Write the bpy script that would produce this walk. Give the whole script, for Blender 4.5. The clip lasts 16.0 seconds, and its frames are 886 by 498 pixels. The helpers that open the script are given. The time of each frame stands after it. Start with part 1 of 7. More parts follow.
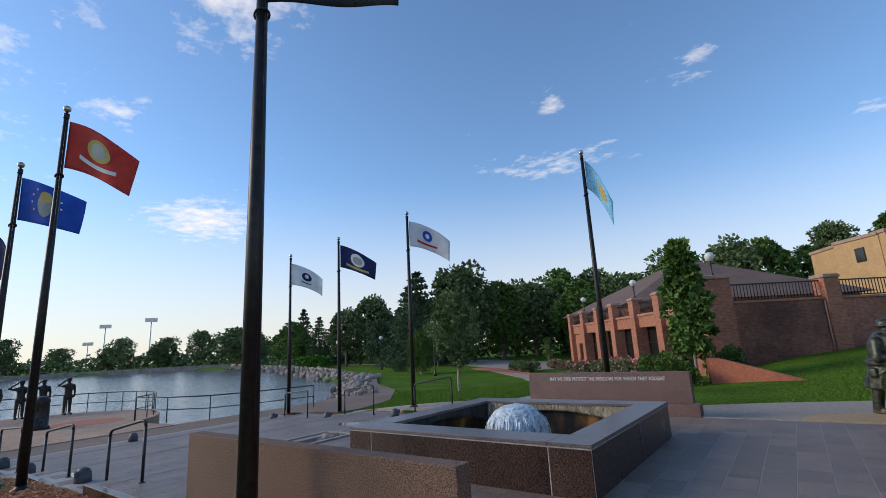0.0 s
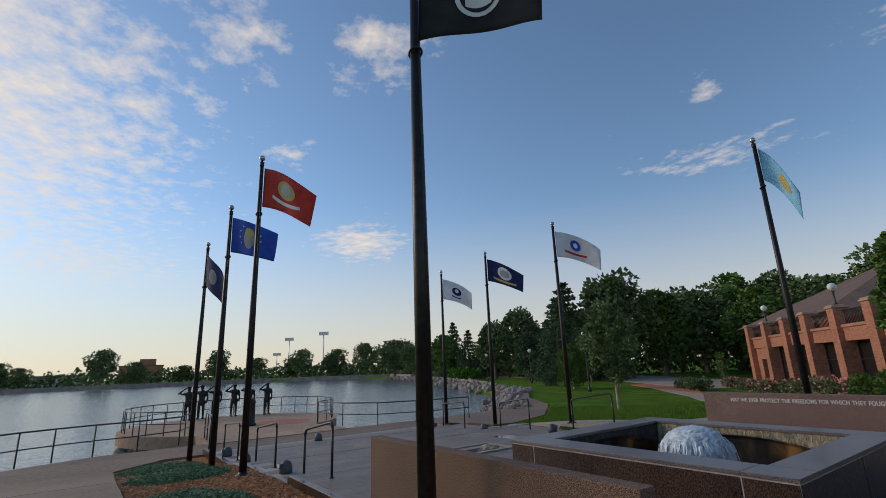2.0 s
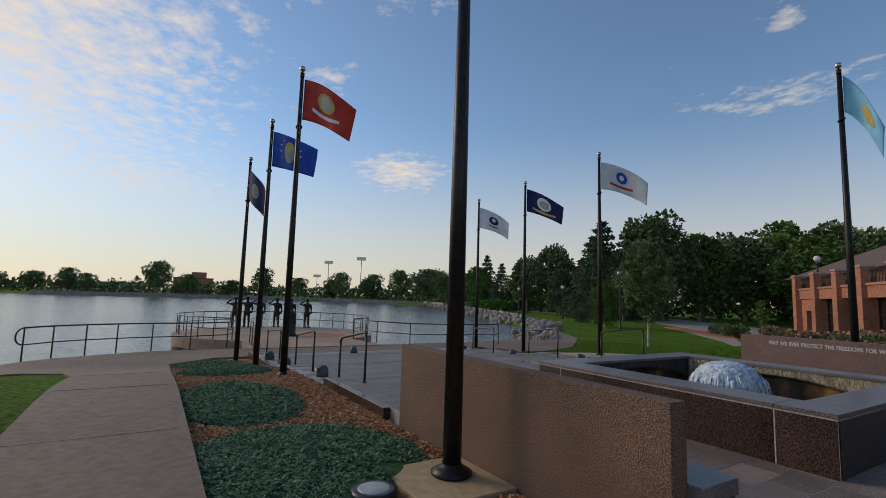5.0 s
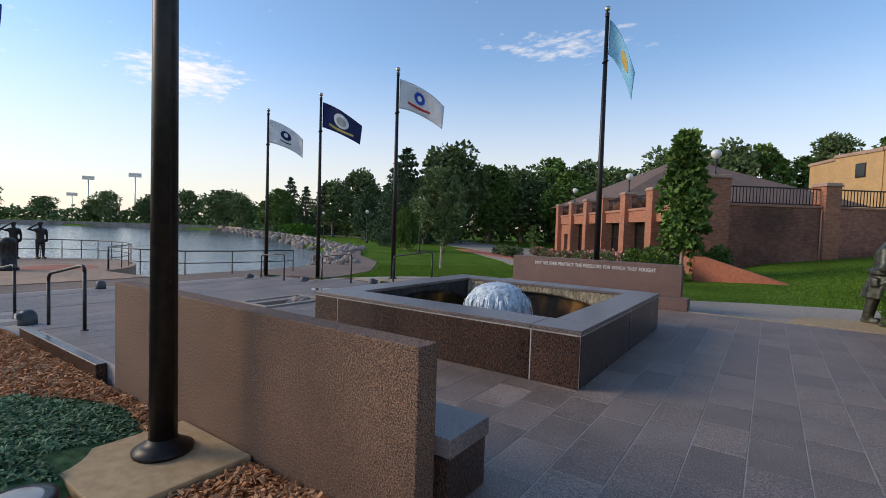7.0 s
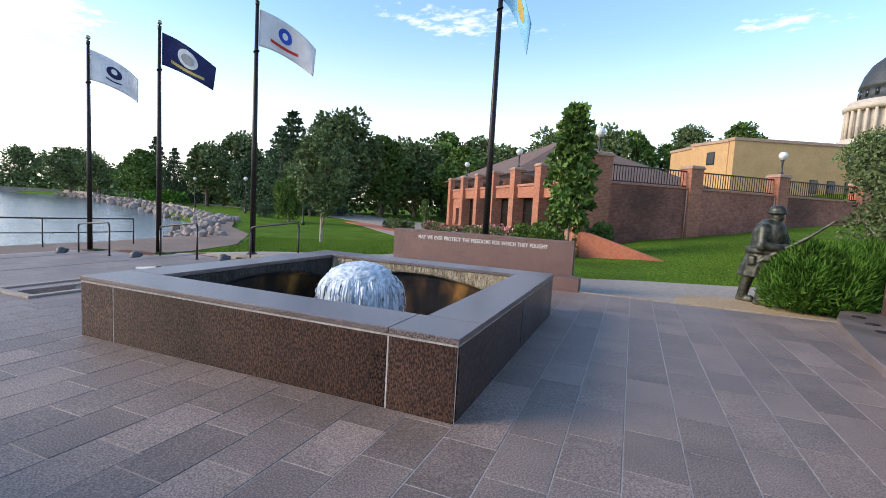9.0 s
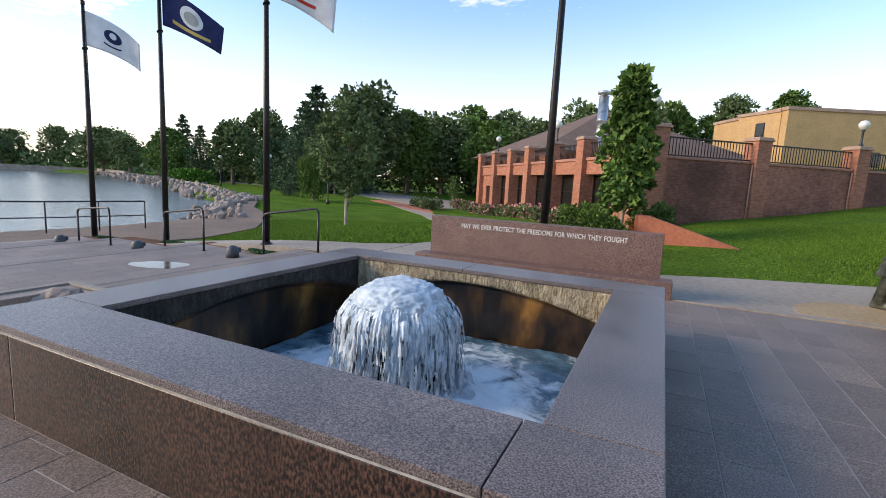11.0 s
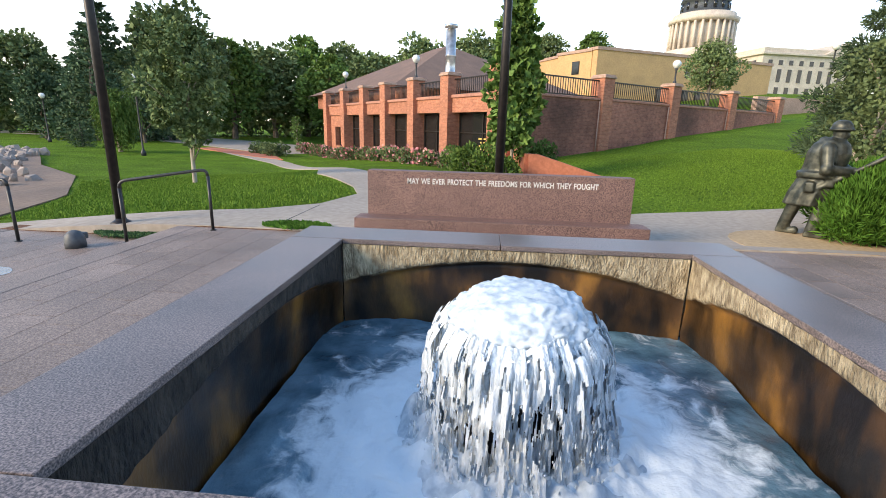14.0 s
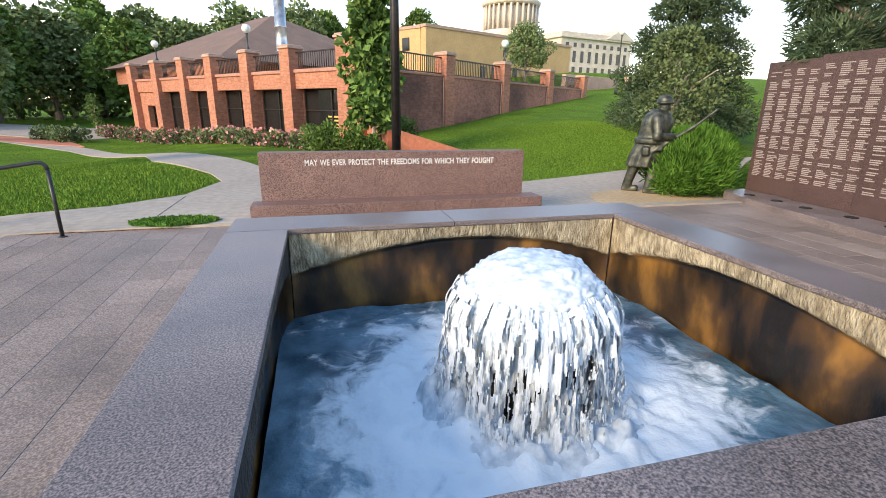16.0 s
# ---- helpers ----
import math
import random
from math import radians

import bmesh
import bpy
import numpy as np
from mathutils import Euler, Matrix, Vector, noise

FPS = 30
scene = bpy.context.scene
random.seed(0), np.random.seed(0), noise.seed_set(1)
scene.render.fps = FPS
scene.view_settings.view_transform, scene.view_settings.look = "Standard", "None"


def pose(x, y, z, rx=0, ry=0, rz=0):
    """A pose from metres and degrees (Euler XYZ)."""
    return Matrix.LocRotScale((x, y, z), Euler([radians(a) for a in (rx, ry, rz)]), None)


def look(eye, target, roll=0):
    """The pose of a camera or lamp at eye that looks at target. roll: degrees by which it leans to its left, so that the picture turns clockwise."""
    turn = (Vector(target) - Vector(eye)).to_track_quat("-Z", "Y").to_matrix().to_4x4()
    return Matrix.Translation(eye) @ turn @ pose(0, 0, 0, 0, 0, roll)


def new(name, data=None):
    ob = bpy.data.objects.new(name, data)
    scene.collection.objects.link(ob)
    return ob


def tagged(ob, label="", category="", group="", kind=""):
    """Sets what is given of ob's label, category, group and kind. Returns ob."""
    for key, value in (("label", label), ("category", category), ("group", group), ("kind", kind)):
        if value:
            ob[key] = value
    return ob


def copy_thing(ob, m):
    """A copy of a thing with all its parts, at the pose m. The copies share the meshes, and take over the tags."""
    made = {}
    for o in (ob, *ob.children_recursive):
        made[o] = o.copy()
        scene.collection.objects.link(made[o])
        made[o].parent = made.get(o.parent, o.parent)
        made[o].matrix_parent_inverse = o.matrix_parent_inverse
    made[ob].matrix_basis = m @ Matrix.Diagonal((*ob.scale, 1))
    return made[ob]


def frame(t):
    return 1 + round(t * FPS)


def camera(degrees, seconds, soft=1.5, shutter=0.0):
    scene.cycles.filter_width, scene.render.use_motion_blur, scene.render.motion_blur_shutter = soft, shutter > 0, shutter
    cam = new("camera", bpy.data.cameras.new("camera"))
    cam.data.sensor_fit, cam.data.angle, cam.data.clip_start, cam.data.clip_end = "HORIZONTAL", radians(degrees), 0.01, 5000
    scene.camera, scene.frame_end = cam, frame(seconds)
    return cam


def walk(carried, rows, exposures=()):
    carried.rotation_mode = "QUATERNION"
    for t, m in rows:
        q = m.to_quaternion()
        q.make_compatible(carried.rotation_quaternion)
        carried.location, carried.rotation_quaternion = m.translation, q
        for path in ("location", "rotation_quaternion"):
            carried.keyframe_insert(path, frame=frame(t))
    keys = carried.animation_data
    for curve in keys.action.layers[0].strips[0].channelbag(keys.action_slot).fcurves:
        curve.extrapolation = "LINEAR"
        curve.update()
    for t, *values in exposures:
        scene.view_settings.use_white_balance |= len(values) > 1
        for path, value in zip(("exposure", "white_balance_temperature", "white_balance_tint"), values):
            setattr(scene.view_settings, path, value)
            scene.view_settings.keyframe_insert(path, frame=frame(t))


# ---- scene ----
cam = camera(86.9, 16.0, soft=0.9)
PATH = [
    (0, (2.079, -5.518, 1.77), (0.929, -3.935, 2.183), -3.1),
    (0.5, (2.056, -5.544, 1.765), (0.793, -4.069, 2.244), -3.0),
    (1, (2.037, -5.573, 1.765), (0.654, -4.216, 2.262), -2.7),
    (1.5, (2.024, -5.629, 1.77), (0.541, -4.38, 2.26), -2.5),
    (2, (2.011, -5.669, 1.778), (0.45, -4.519, 2.27), -2.2),
    (2.5, (1.999, -5.681, 1.781), (0.382, -4.61, 2.271), -2.0),
    (3, (1.982, -5.681, 1.768), (0.313, -4.689, 2.246), -1.7),
    (5.3, (1.845, -5.534, 1.571), (0.185, -4.424, 1.686), 2.2),
    (5.5, (1.827, -5.492, 1.572), (0.205, -4.322, 1.627), 2.2),
    (6, (1.791, -5.213, 1.616), (0.27, -3.913, 1.612), 1.9),
    (6.5, (1.68, -4.896, 1.58), (0.313, -3.438, 1.522), 1.6),
    (7, (1.496, -4.593, 1.577), (0.352, -2.954, 1.491), 1.8),
    (7.5, (1.476, -4.175, 1.527), (0.593, -2.383, 1.423), 2.3),
    (8, (1.446, -3.773, 1.514), (0.784, -1.89, 1.389), 2.9),
    (8.5, (1.2, -3.384, 1.514), (0.502, -1.516, 1.357), 3.0),
    (9, (1.016, -2.91, 1.475), (0.273, -1.062, 1.298), 3.3),
    (11.5, (-0.481, -1.029, 1.58), (-1.313, 0.763, 1.268), 2.8),
    (12, (-0.876, -0.787, 1.558), (-1.67, 1.016, 1.216), 2.7),
    (12.5, (-1.27, -0.715, 1.555), (-1.976, 1.117, 1.172), 2.4),
    (13, (-1.613, -0.612, 1.536), (-2.16, 1.261, 1.095), 2.1),
    (13.5, (-1.908, -0.474, 1.563), (-2.275, 1.431, 1.079), 1.8),
    (14, (-2.276, -0.52, 1.597), (-2.434, 1.41, 1.096), 1.5),
    (14.5, (-2.484, -0.434, 1.589), (-2.459, 1.494, 1.06), 1.3),
    (15, (-2.718, -0.389, 1.587), (-2.524, 1.522, 1.032), 1.0),
    (15.5, (-3.032, -0.456, 1.579), (-2.686, 1.436, 1.028), 1.0),
    (16, (-3.254, -0.415, 1.575), (-2.76, 1.436, 0.998), 0.8),
]
EXPOSURES = [(0.0, -0.42, 6500, 10), (0.6, -0.62, 6550, 10), (1.5, -0.8, 7000, 10), (3.0, -0.96, 7300, 10), (5.5, -0.88, 7350, 11), (6.5, -0.6, 7300, 11), (7.0, -0.28, 7100, 12), (8.0, 0.16, 6850, 13),
             (9.0, 0.46, 7000, 13), (11.5, 0.28, 7350, 12), (12.5, 0.58, 7200, 11), (14.5, 0.9, 7900, 11), (16.0, 0.97, 7900, 11)]
walk(cam, [(t, look(eye, target, roll)) for t, eye, target, roll in PATH], EXPOSURES)

# ---- light ----
SUN_FROM = Vector((-0.80, -0.50, 0.42)).normalized()


def build_world():
    w = bpy.data.worlds.new("sky")
    scene.world = w
    w.use_nodes = True
    nt = w.node_tree
    nt.nodes.clear()
    N, L = nt.nodes.new, nt.links.new
    out, bg, sky = N("ShaderNodeOutputWorld"), N("ShaderNodeBackground"), N("ShaderNodeTexSky")
    sky.sky_type, sky.sun_disc = "NISHITA", False
    sky.sun_elevation = math.asin(SUN_FROM.z)
    sky.sun_rotation = math.atan2(SUN_FROM.x, SUN_FROM.y)
    sky.air_density, sky.dust_density, sky.ozone_density = 1.0, 0.2, 2.5
    bg.inputs["Strength"].default_value = SKY_STRENGTH
    tc, sep = N("ShaderNodeTexCoord"), N("ShaderNodeSeparateXYZ")
    L(tc.outputs["Generated"], sep.inputs[0])
    up = N("ShaderNodeMath")
    up.operation = "MAXIMUM"
    up.inputs[1].default_value = 0.06
    L(sep.outputs["Z"], up.inputs[0])
    flat = N("ShaderNodeVectorMath")
    flat.operation = "DIVIDE"
    L(tc.outputs["Generated"], flat.inputs[0])
    comb = N("ShaderNodeCombineXYZ")
    for i in range(2):
        L(up.outputs[0], comb.inputs[i])
    comb.inputs[2].default_value = 1.0
    L(comb.outputs[0], flat.inputs[1])

    def cover(scale, lo, hi, detail, shift):
        mp, nz, mr = N("ShaderNodeMapping"), N("ShaderNodeTexNoise"), N("ShaderNodeMapRange")
        mp.inputs["Location"].default_value = shift
        mp.inputs["Scale"].default_value = (scale, scale * 1.15, 0.0)
        mp.inputs["Rotation"].default_value = (0, 0, 0.5)
        L(flat.outputs[0], mp.inputs["Vector"])
        nz.inputs["Scale"].default_value = 1.0
        nz.inputs["Detail"].default_value, nz.inputs["Roughness"].default_value = detail, 0.64
        L(mp.outputs[0], nz.inputs["Vector"])
        mr.inputs["From Min"].default_value, mr.inputs["From Max"].default_value = lo, hi
        L(nz.outputs["Fac"], mr.inputs["Value"])
        return mr.outputs[0]

    # a broken deck in the west, single clouds and a streak elsewhere: centre, spread along x, y, z, weight
    grain = cover(7.5, 0.0, 1.0, 12, (1.3, 4.1, 0))
    total = None
    for centre, spread, weight in (((-0.90, -0.24, 0.42), (0.42, 0.5, 0.42), 1.32), ((-0.97, -0.05, 0.20), (0.3, 0.26, 0.08), 0.9), ((-0.70, 0.38, 0.605), (0.14, 0.14, 0.12), 1.0),
                                   ((-0.79, 0.15, 0.60), (0.11, 0.12, 0.12), 0.98), ((-0.868, 0.426, 0.262), (0.11, 0.15, 0.055), 1.3), ((-0.866, 0.268, 0.424), (0.07, 0.08, 0.05), 0.8),
                                   ((-0.34, 0.87, 0.355), (0.22, 0.5, 0.045), 0.78), ((-0.32, 0.826, 0.465), (0.05, 0.05, 0.04), 0.8), ((-0.08, 0.877, 0.473), (0.07, 0.07, 0.04), 0.8),
                                   ((0.2, 0.924, 0.327), (0.1, 0.3, 0.02), 0.8), ((-0.86, 0.46, 0.28), (0.10, 0.12, 0.08), 0.5)):
        off, scl, ln, fall = N("ShaderNodeVectorMath"), N("ShaderNodeVectorMath"), N("ShaderNodeVectorMath"), N("ShaderNodeMapRange")
        off.operation, scl.operation, ln.operation = "SUBTRACT", "DIVIDE", "LENGTH"
        off.inputs[1].default_value, scl.inputs[1].default_value = centre, spread
        L(tc.outputs["Generated"], off.inputs[0])
        L(off.outputs[0], scl.inputs[0])
        L(scl.outputs[0], ln.inputs[0])
        fall.inputs["From Min"].default_value, fall.inputs["From Max"].default_value = 1.25, 0.0
        fall.inputs["To Max"].default_value = weight
        fall.interpolation_type = "SMOOTHSTEP"
        L(ln.outputs["Value"], fall.inputs["Value"])
        if total is None:
            total = fall.outputs[0]
        else:
            mxm = N("ShaderNodeMath")
            mxm.operation = "MAXIMUM"
            L(total, mxm.inputs[0])
            L(fall.outputs[0], mxm.inputs[1])
            total = mxm.outputs[0]
    lift, m3 = N("ShaderNodeMath"), N("ShaderNodeMapRange")
    lift.operation = "MULTIPLY_ADD"
    L(total, lift.inputs[0])
    lift.inputs[1].default_value = 0.34
    L(grain, lift.inputs[2])
    m3.inputs["From Min"].default_value, m3.inputs["From Max"].default_value = 0.68, 1.06
    m3.inputs["To Max"].default_value = 0.95
    L(lift.outputs[0], m3.inputs["Value"])
    # haze near the horizon
    haze = N("ShaderNodeMapRange")
    haze.interpolation_type = "SMOOTHSTEP"
    haze.inputs["From Min"].default_value, haze.inputs["From Max"].default_value = 0.36, -0.02
    haze.inputs["To Max"].default_value = 0.8
    L(sep.outputs["Z"], haze.inputs["Value"])
    tint = N("ShaderNodeMix")
    tint.data_type = "RGBA"
    tint.blend_type = "MULTIPLY"
    tint.inputs[0].default_value = 1.0
    L(sky.outputs[0], tint.inputs[6])
    tint.inputs[7].default_value = SKY_TINT
    hz, mx = N("ShaderNodeMix"), N("ShaderNodeMix")
    hz.data_type = mx.data_type = "RGBA"
    L(haze.outputs[0], hz.inputs[0])
    L(tint.outputs[2], hz.inputs[6])
    hz.inputs[7].default_value = HAZE
    L(m3.outputs[0], mx.inputs[0])
    L(hz.outputs[2], mx.inputs[6])
    mx.inputs[7].default_value = CLOUD
    L(mx.outputs[2], bg.inputs["Color"])
    L(bg.outputs[0], out.inputs[0])


SKY_STRENGTH = 0.15
SKY_TINT = (1.5, 1.7, 1.86, 1)
HAZE = (7.3, 6.55, 6.15, 1)
CLOUD = (9.6, 9.0, 8.6, 1)
build_world()
sun = new("sun", bpy.data.lights.new("sun", "SUN"))
sun.data.energy, sun.data.angle, sun.data.color = 2.4, radians(24), (1.0, 0.88, 0.72)
sun.matrix_world = look(SUN_FROM * 60, (0, 0, 0))


# ---- materials ----
def mat(name, c1, c2, scale=6.0, rough=0.7, metal=0.0, bump=0.15, bscale=None, c3=None, stain=0.25, stain_scale=0.7,
        vary=0.0, lo=0.35, hi=0.65, stretch=(1, 1, 1), spec=0.5, bdist=0.01):
    """Two-tone grain, wide stains, relief and a step of brightness from piece to piece."""
    m = bpy.data.materials.new(name)
    m.use_nodes = True
    nt = m.node_tree
    N, L = nt.nodes.new, nt.links.new
    b = nt.nodes["Principled BSDF"]
    tc, mp = N("ShaderNodeTexCoord"), N("ShaderNodeMapping")
    mp.inputs["Scale"].default_value = stretch
    info = N("ShaderNodeObjectInfo")
    shift = N("ShaderNodeVectorMath")
    shift.operation = "SCALE"
    shift.inputs[0].default_value = (37.0, 21.0, 13.0)
    L(info.outputs["Random"], shift.inputs["Scale"])
    L(shift.outputs[0], mp.inputs["Location"])
    L(tc.outputs["Object"], mp.inputs["Vector"])
    n1, n2 = N("ShaderNodeTexNoise"), N("ShaderNodeTexNoise")
    for n, s, d in ((n1, scale, 8), (n2, stain_scale, 4)):
        n.inputs["Scale"].default_value, n.inputs["Detail"].default_value = s, d
        L(mp.outputs[0], n.inputs["Vector"])
    ramp = N("ShaderNodeValToRGB")
    e = ramp.color_ramp.elements
    e[0].position, e[0].color = lo, (*c1, 1)
    e[1].position, e[1].color = hi, (*c2, 1)
    if c3:
        x = e.new((lo + hi) / 2)
        x.color = (*c3, 1)
    L(n1.outputs["Fac"], ramp.inputs[0])
    rng = N("ShaderNodeMapRange")
    rng.inputs["From Min"].default_value, rng.inputs["From Max"].default_value = 0.3, 0.7
    rng.inputs["To Min"].default_value, rng.inputs["To Max"].default_value = 1 - stain, 1 + stain * 0.6
    L(n2.outputs["Fac"], rng.inputs["Value"])
    val = rng.outputs[0]
    if vary:
        vr, mul = N("ShaderNodeMapRange"), N("ShaderNodeMath")
        vr.inputs["To Min"].default_value, vr.inputs["To Max"].default_value = 1 - vary, 1 + vary
        L(info.outputs["Random"], vr.inputs["Value"])
        mul.operation = "MULTIPLY"
        L(val, mul.inputs[0])
        L(vr.outputs[0], mul.inputs[1])
        val = mul.outputs[0]
    hsv = N("ShaderNodeHueSaturation")
    L(val, hsv.inputs["Value"])
    L(ramp.outputs[0], hsv.inputs["Color"])
    L(hsv.outputs[0], b.inputs["Base Color"])
    rr = N("ShaderNodeMapRange")
    rr.inputs["To Min"].default_value, rr.inputs["To Max"].default_value = max(0.02, rough - 0.12), min(1, rough + 0.12)
    L(n2.outputs["Fac"], rr.inputs["Value"])
    L(rr.outputs[0], b.inputs["Roughness"])
    b.inputs["Metallic"].default_value = metal
    b.inputs["Specular IOR Level"].default_value = spec
    if bump:
        bp, nb = N("ShaderNodeBump"), n1
        if bscale:
            nb = N("ShaderNodeTexNoise")
            nb.inputs["Scale"].default_value, nb.inputs["Detail"].default_value = bscale, 6
            L(mp.outputs[0], nb.inputs["Vector"])
        bp.inputs["Strength"].default_value, bp.inputs["Distance"].default_value = bump, bdist
        L(nb.outputs["Fac"], bp.inputs["Height"])
        L(bp.outputs[0], b.inputs["Normal"])
    return m


GRANITE = mat("granite_polished", (0.017, 0.0105, 0.0085), (0.14, 0.07, 0.044), 75, 0.3, bump=0.03, c3=(0.06, 0.036, 0.028), stain=0.4, stain_scale=1.4, lo=0.4, hi=0.62, spec=0.35, stretch=(1, 1, 0.55))
COPING = mat("granite_coping", (0.06, 0.048, 0.046), (0.36, 0.272, 0.238), 130, 0.34, bump=0.05, c3=(0.185, 0.146, 0.136), stain=0.3, stain_scale=1.6, lo=0.36, hi=0.64, spec=0.4)
GRANITE_ROUGH = mat("granite_rough", (0.034, 0.018, 0.013), (0.34, 0.19, 0.116), 125, 0.8, bump=0.8, bscale=50, lo=0.4, hi=0.62, c3=(0.16, 0.09, 0.058), stain=0.28, stain_scale=1.3)
GRANITE_ROSE = mat("granite_rose", (0.075, 0.04, 0.033), (0.31, 0.18, 0.142), 100, 0.6, bump=0.35, bscale=50, lo=0.4, hi=0.62, c3=(0.21, 0.118, 0.096), stain=0.15, stain_scale=2)
GRANITE_WALL = mat("granite_name_wall", (0.042, 0.024, 0.021), (0.15, 0.09, 0.076), 110, 0.4, bump=0.05, c3=(0.085, 0.05, 0.043), stain=0.2, spec=0.35)
PAVER = mat("granite_paver", (0.158, 0.107, 0.08), (0.4, 0.29, 0.218), 95, 0.55, bump=0.12, c3=(0.235, 0.18, 0.155), stain=0.3, stain_scale=1.1, vary=0.15, spec=0.35)
GROUT = mat("grout", (0.36, 0.31, 0.27), (0.5, 0.44, 0.39), 30, 0.9, stain=0.2)
CONCRETE = mat("concrete", (0.34, 0.275, 0.215), (0.42, 0.345, 0.275), 8, 0.85, bump=0.08, bscale=120, stain=0.16, stain_scale=0.5)
CONCRETE_WALK = mat("concrete_walk", (0.19, 0.12, 0.078), (0.265, 0.175, 0.12), 10, 0.8, bump=0.15, bscale=120, stain=0.3, stain_scale=0.35)
CONCRETE_TAN = mat("concrete_tan", (0.42, 0.28, 0.145), (0.52, 0.36, 0.2), 14, 0.85, bump=0.15, bscale=120, stain=0.15)
CONCRETE_RED = mat("concrete_red", (0.42, 0.13, 0.07), (0.52, 0.17, 0.095), 10, 0.85, bump=0.1, bscale=80, stain=0.15)
GRASS = mat("grass", (0.052, 0.112, 0.010), (0.165, 0.272, 0.03), 11, 0.95, bump=1.0, bscale=60, stain=0.28, stain_scale=0.5, bdist=0.05, spec=0.05)
SHORE = mat("shore_gravel", (0.24, 0.2, 0.16), (0.4, 0.34, 0.28), 9, 0.95, bump=0.4, stain=0.3)
ROCK = mat("shore_rock", (0.22, 0.17, 0.14), (0.48, 0.39, 0.33), 5, 0.9, bump=0.5, bscale=14, vary=0.25, bdist=0.05)
MULCH_BED = mat("mulch_bed", (0.26, 0.095, 0.035), (0.64, 0.3, 0.125), 45, 0.95, bump=1.0, bscale=60, bdist=0.03, spec=0.12)
MULCH = mat("mulch_chip", (0.34, 0.14, 0.06), (0.62, 0.34, 0.18), 25, 0.9, bump=0.3, vary=0.25, stain=0.3, stain_scale=9)
JUNIPER = mat("juniper", (0.045, 0.10, 0.038), (0.13, 0.22, 0.09), 12, 0.85, bump=0.2, stain=0.35, stain_scale=2.5, spec=0.12)
LEAF = mat("leaf", (0.065, 0.12, 0.028), (0.175, 0.27, 0.07), 3, 0.75, bump=0, stain=0.35, stain_scale=0.8, vary=0.15, spec=0.12)
LEAF_DARK = mat("leaf_dark", (0.088, 0.13, 0.05), (0.22, 0.28, 0.12), 3, 0.8, bump=0, stain=0.35, stain_scale=0.6, vary=0.2, spec=0.12)
LEAF_LIGHT = mat("leaf_light", (0.07, 0.13, 0.025), (0.15, 0.22, 0.05), 3, 0.75, bump=0, stain=0.3, vary=0.1, spec=0.12)
NEEDLE = mat("needle", (0.045, 0.08, 0.042), (0.125, 0.18, 0.09), 3, 0.85, bump=0, stain=0.35, vary=0.15, spec=0.12)
YEW = mat("shrub_green", (0.045, 0.12, 0.014), (0.12, 0.25, 0.04), 5, 0.8, bump=0, stain=0.35, stain_scale=2, spec=0.12)
BARK = mat("bark", (0.09, 0.065, 0.05), (0.24, 0.19, 0.15), 9, 0.95, bump=0.6, stretch=(1, 1, 0.25), bdist=0.03)
BARK_PALE = mat("bark_pale", (0.34, 0.27, 0.2), (0.5, 0.43, 0.34), 9, 0.9, bump=0.3, stretch=(1, 1, 0.3))
POLE = mat("bronze_anodised", (0.018, 0.014, 0.013), (0.035, 0.028, 0.025), 12, 0.42, 0.5, bump=0.03, stain=0.2)
STEEL_BLACK = mat("painted_rail", (0.025, 0.024, 0.024), (0.05, 0.047, 0.045), 20, 0.4, 0.3, bump=0.05)
GOLD = mat("gold_ball", (0.5, 0.44, 0.34), (0.64, 0.58, 0.48), 9, 0.25, 1.0, bump=0)
STEEL = mat("galvanised", (0.5, 0.5, 0.5), (0.68, 0.68, 0.67), 5, 0.38, 0.9, bump=0.05, stain=0.3, stain_scale=2)
BRONZE = mat("bronze", (0.042, 0.046, 0.036), (0.135, 0.132, 0.1), 9, 0.48, 0.6, bump=0.25, bscale=60, stain=0.35, stain_scale=5)
BRONZE_DARK = mat("bronze_dark", (0.02, 0.019, 0.018), (0.05, 0.046, 0.042), 9, 0.5, 0.5, bump=0.15, stain=0.3)
BRICK = mat("brick", (0.33, 0.125, 0.075), (0.5, 0.215, 0.135), 5, 0.9, bump=0.35, bscale=90, stain=0.22, stain_scale=0.8, vary=0.22)
BAND = mat("brick_band", (0.4, 0.17, 0.115), (0.5, 0.235, 0.165), 6, 0.9, bump=0.2, bscale=60, stain=0.15)
MORTAR = mat("mortar", (0.36, 0.22, 0.17), (0.44, 0.29, 0.23), 20, 0.95, bump=0.3, stain=0.2)
CAPSTONE = mat("capstone", (0.4, 0.25, 0.18), (0.52, 0.34, 0.26), 10, 0.85, stain=0.2)
ROOF = mat("roof_shingle", (0.15, 0.088, 0.062), (0.24, 0.15, 0.11), 18, 0.9, bump=0.5, bscale=26, stain=0.2)
STUCCO = mat("stucco_tan", (0.54, 0.32, 0.145), (0.62, 0.38, 0.18), 5, 0.9, bump=0.1, stain=0.1)
LIMESTONE = mat("limestone", (0.53, 0.44, 0.35), (0.64, 0.55, 0.45), 4, 0.85, bump=0.1, stain=0.15)
DOME = mat("dome_copper", (0.05, 0.055, 0.06), (0.09, 0.1, 0.105), 4, 0.6, 0.4, stain=0.2)
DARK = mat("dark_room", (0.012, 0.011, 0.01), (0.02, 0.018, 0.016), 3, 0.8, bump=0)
FRAME = mat("bronze_frame", (0.03, 0.022, 0.018), (0.05, 0.038, 0.03), 12, 0.45, 0.4, bump=0.03)
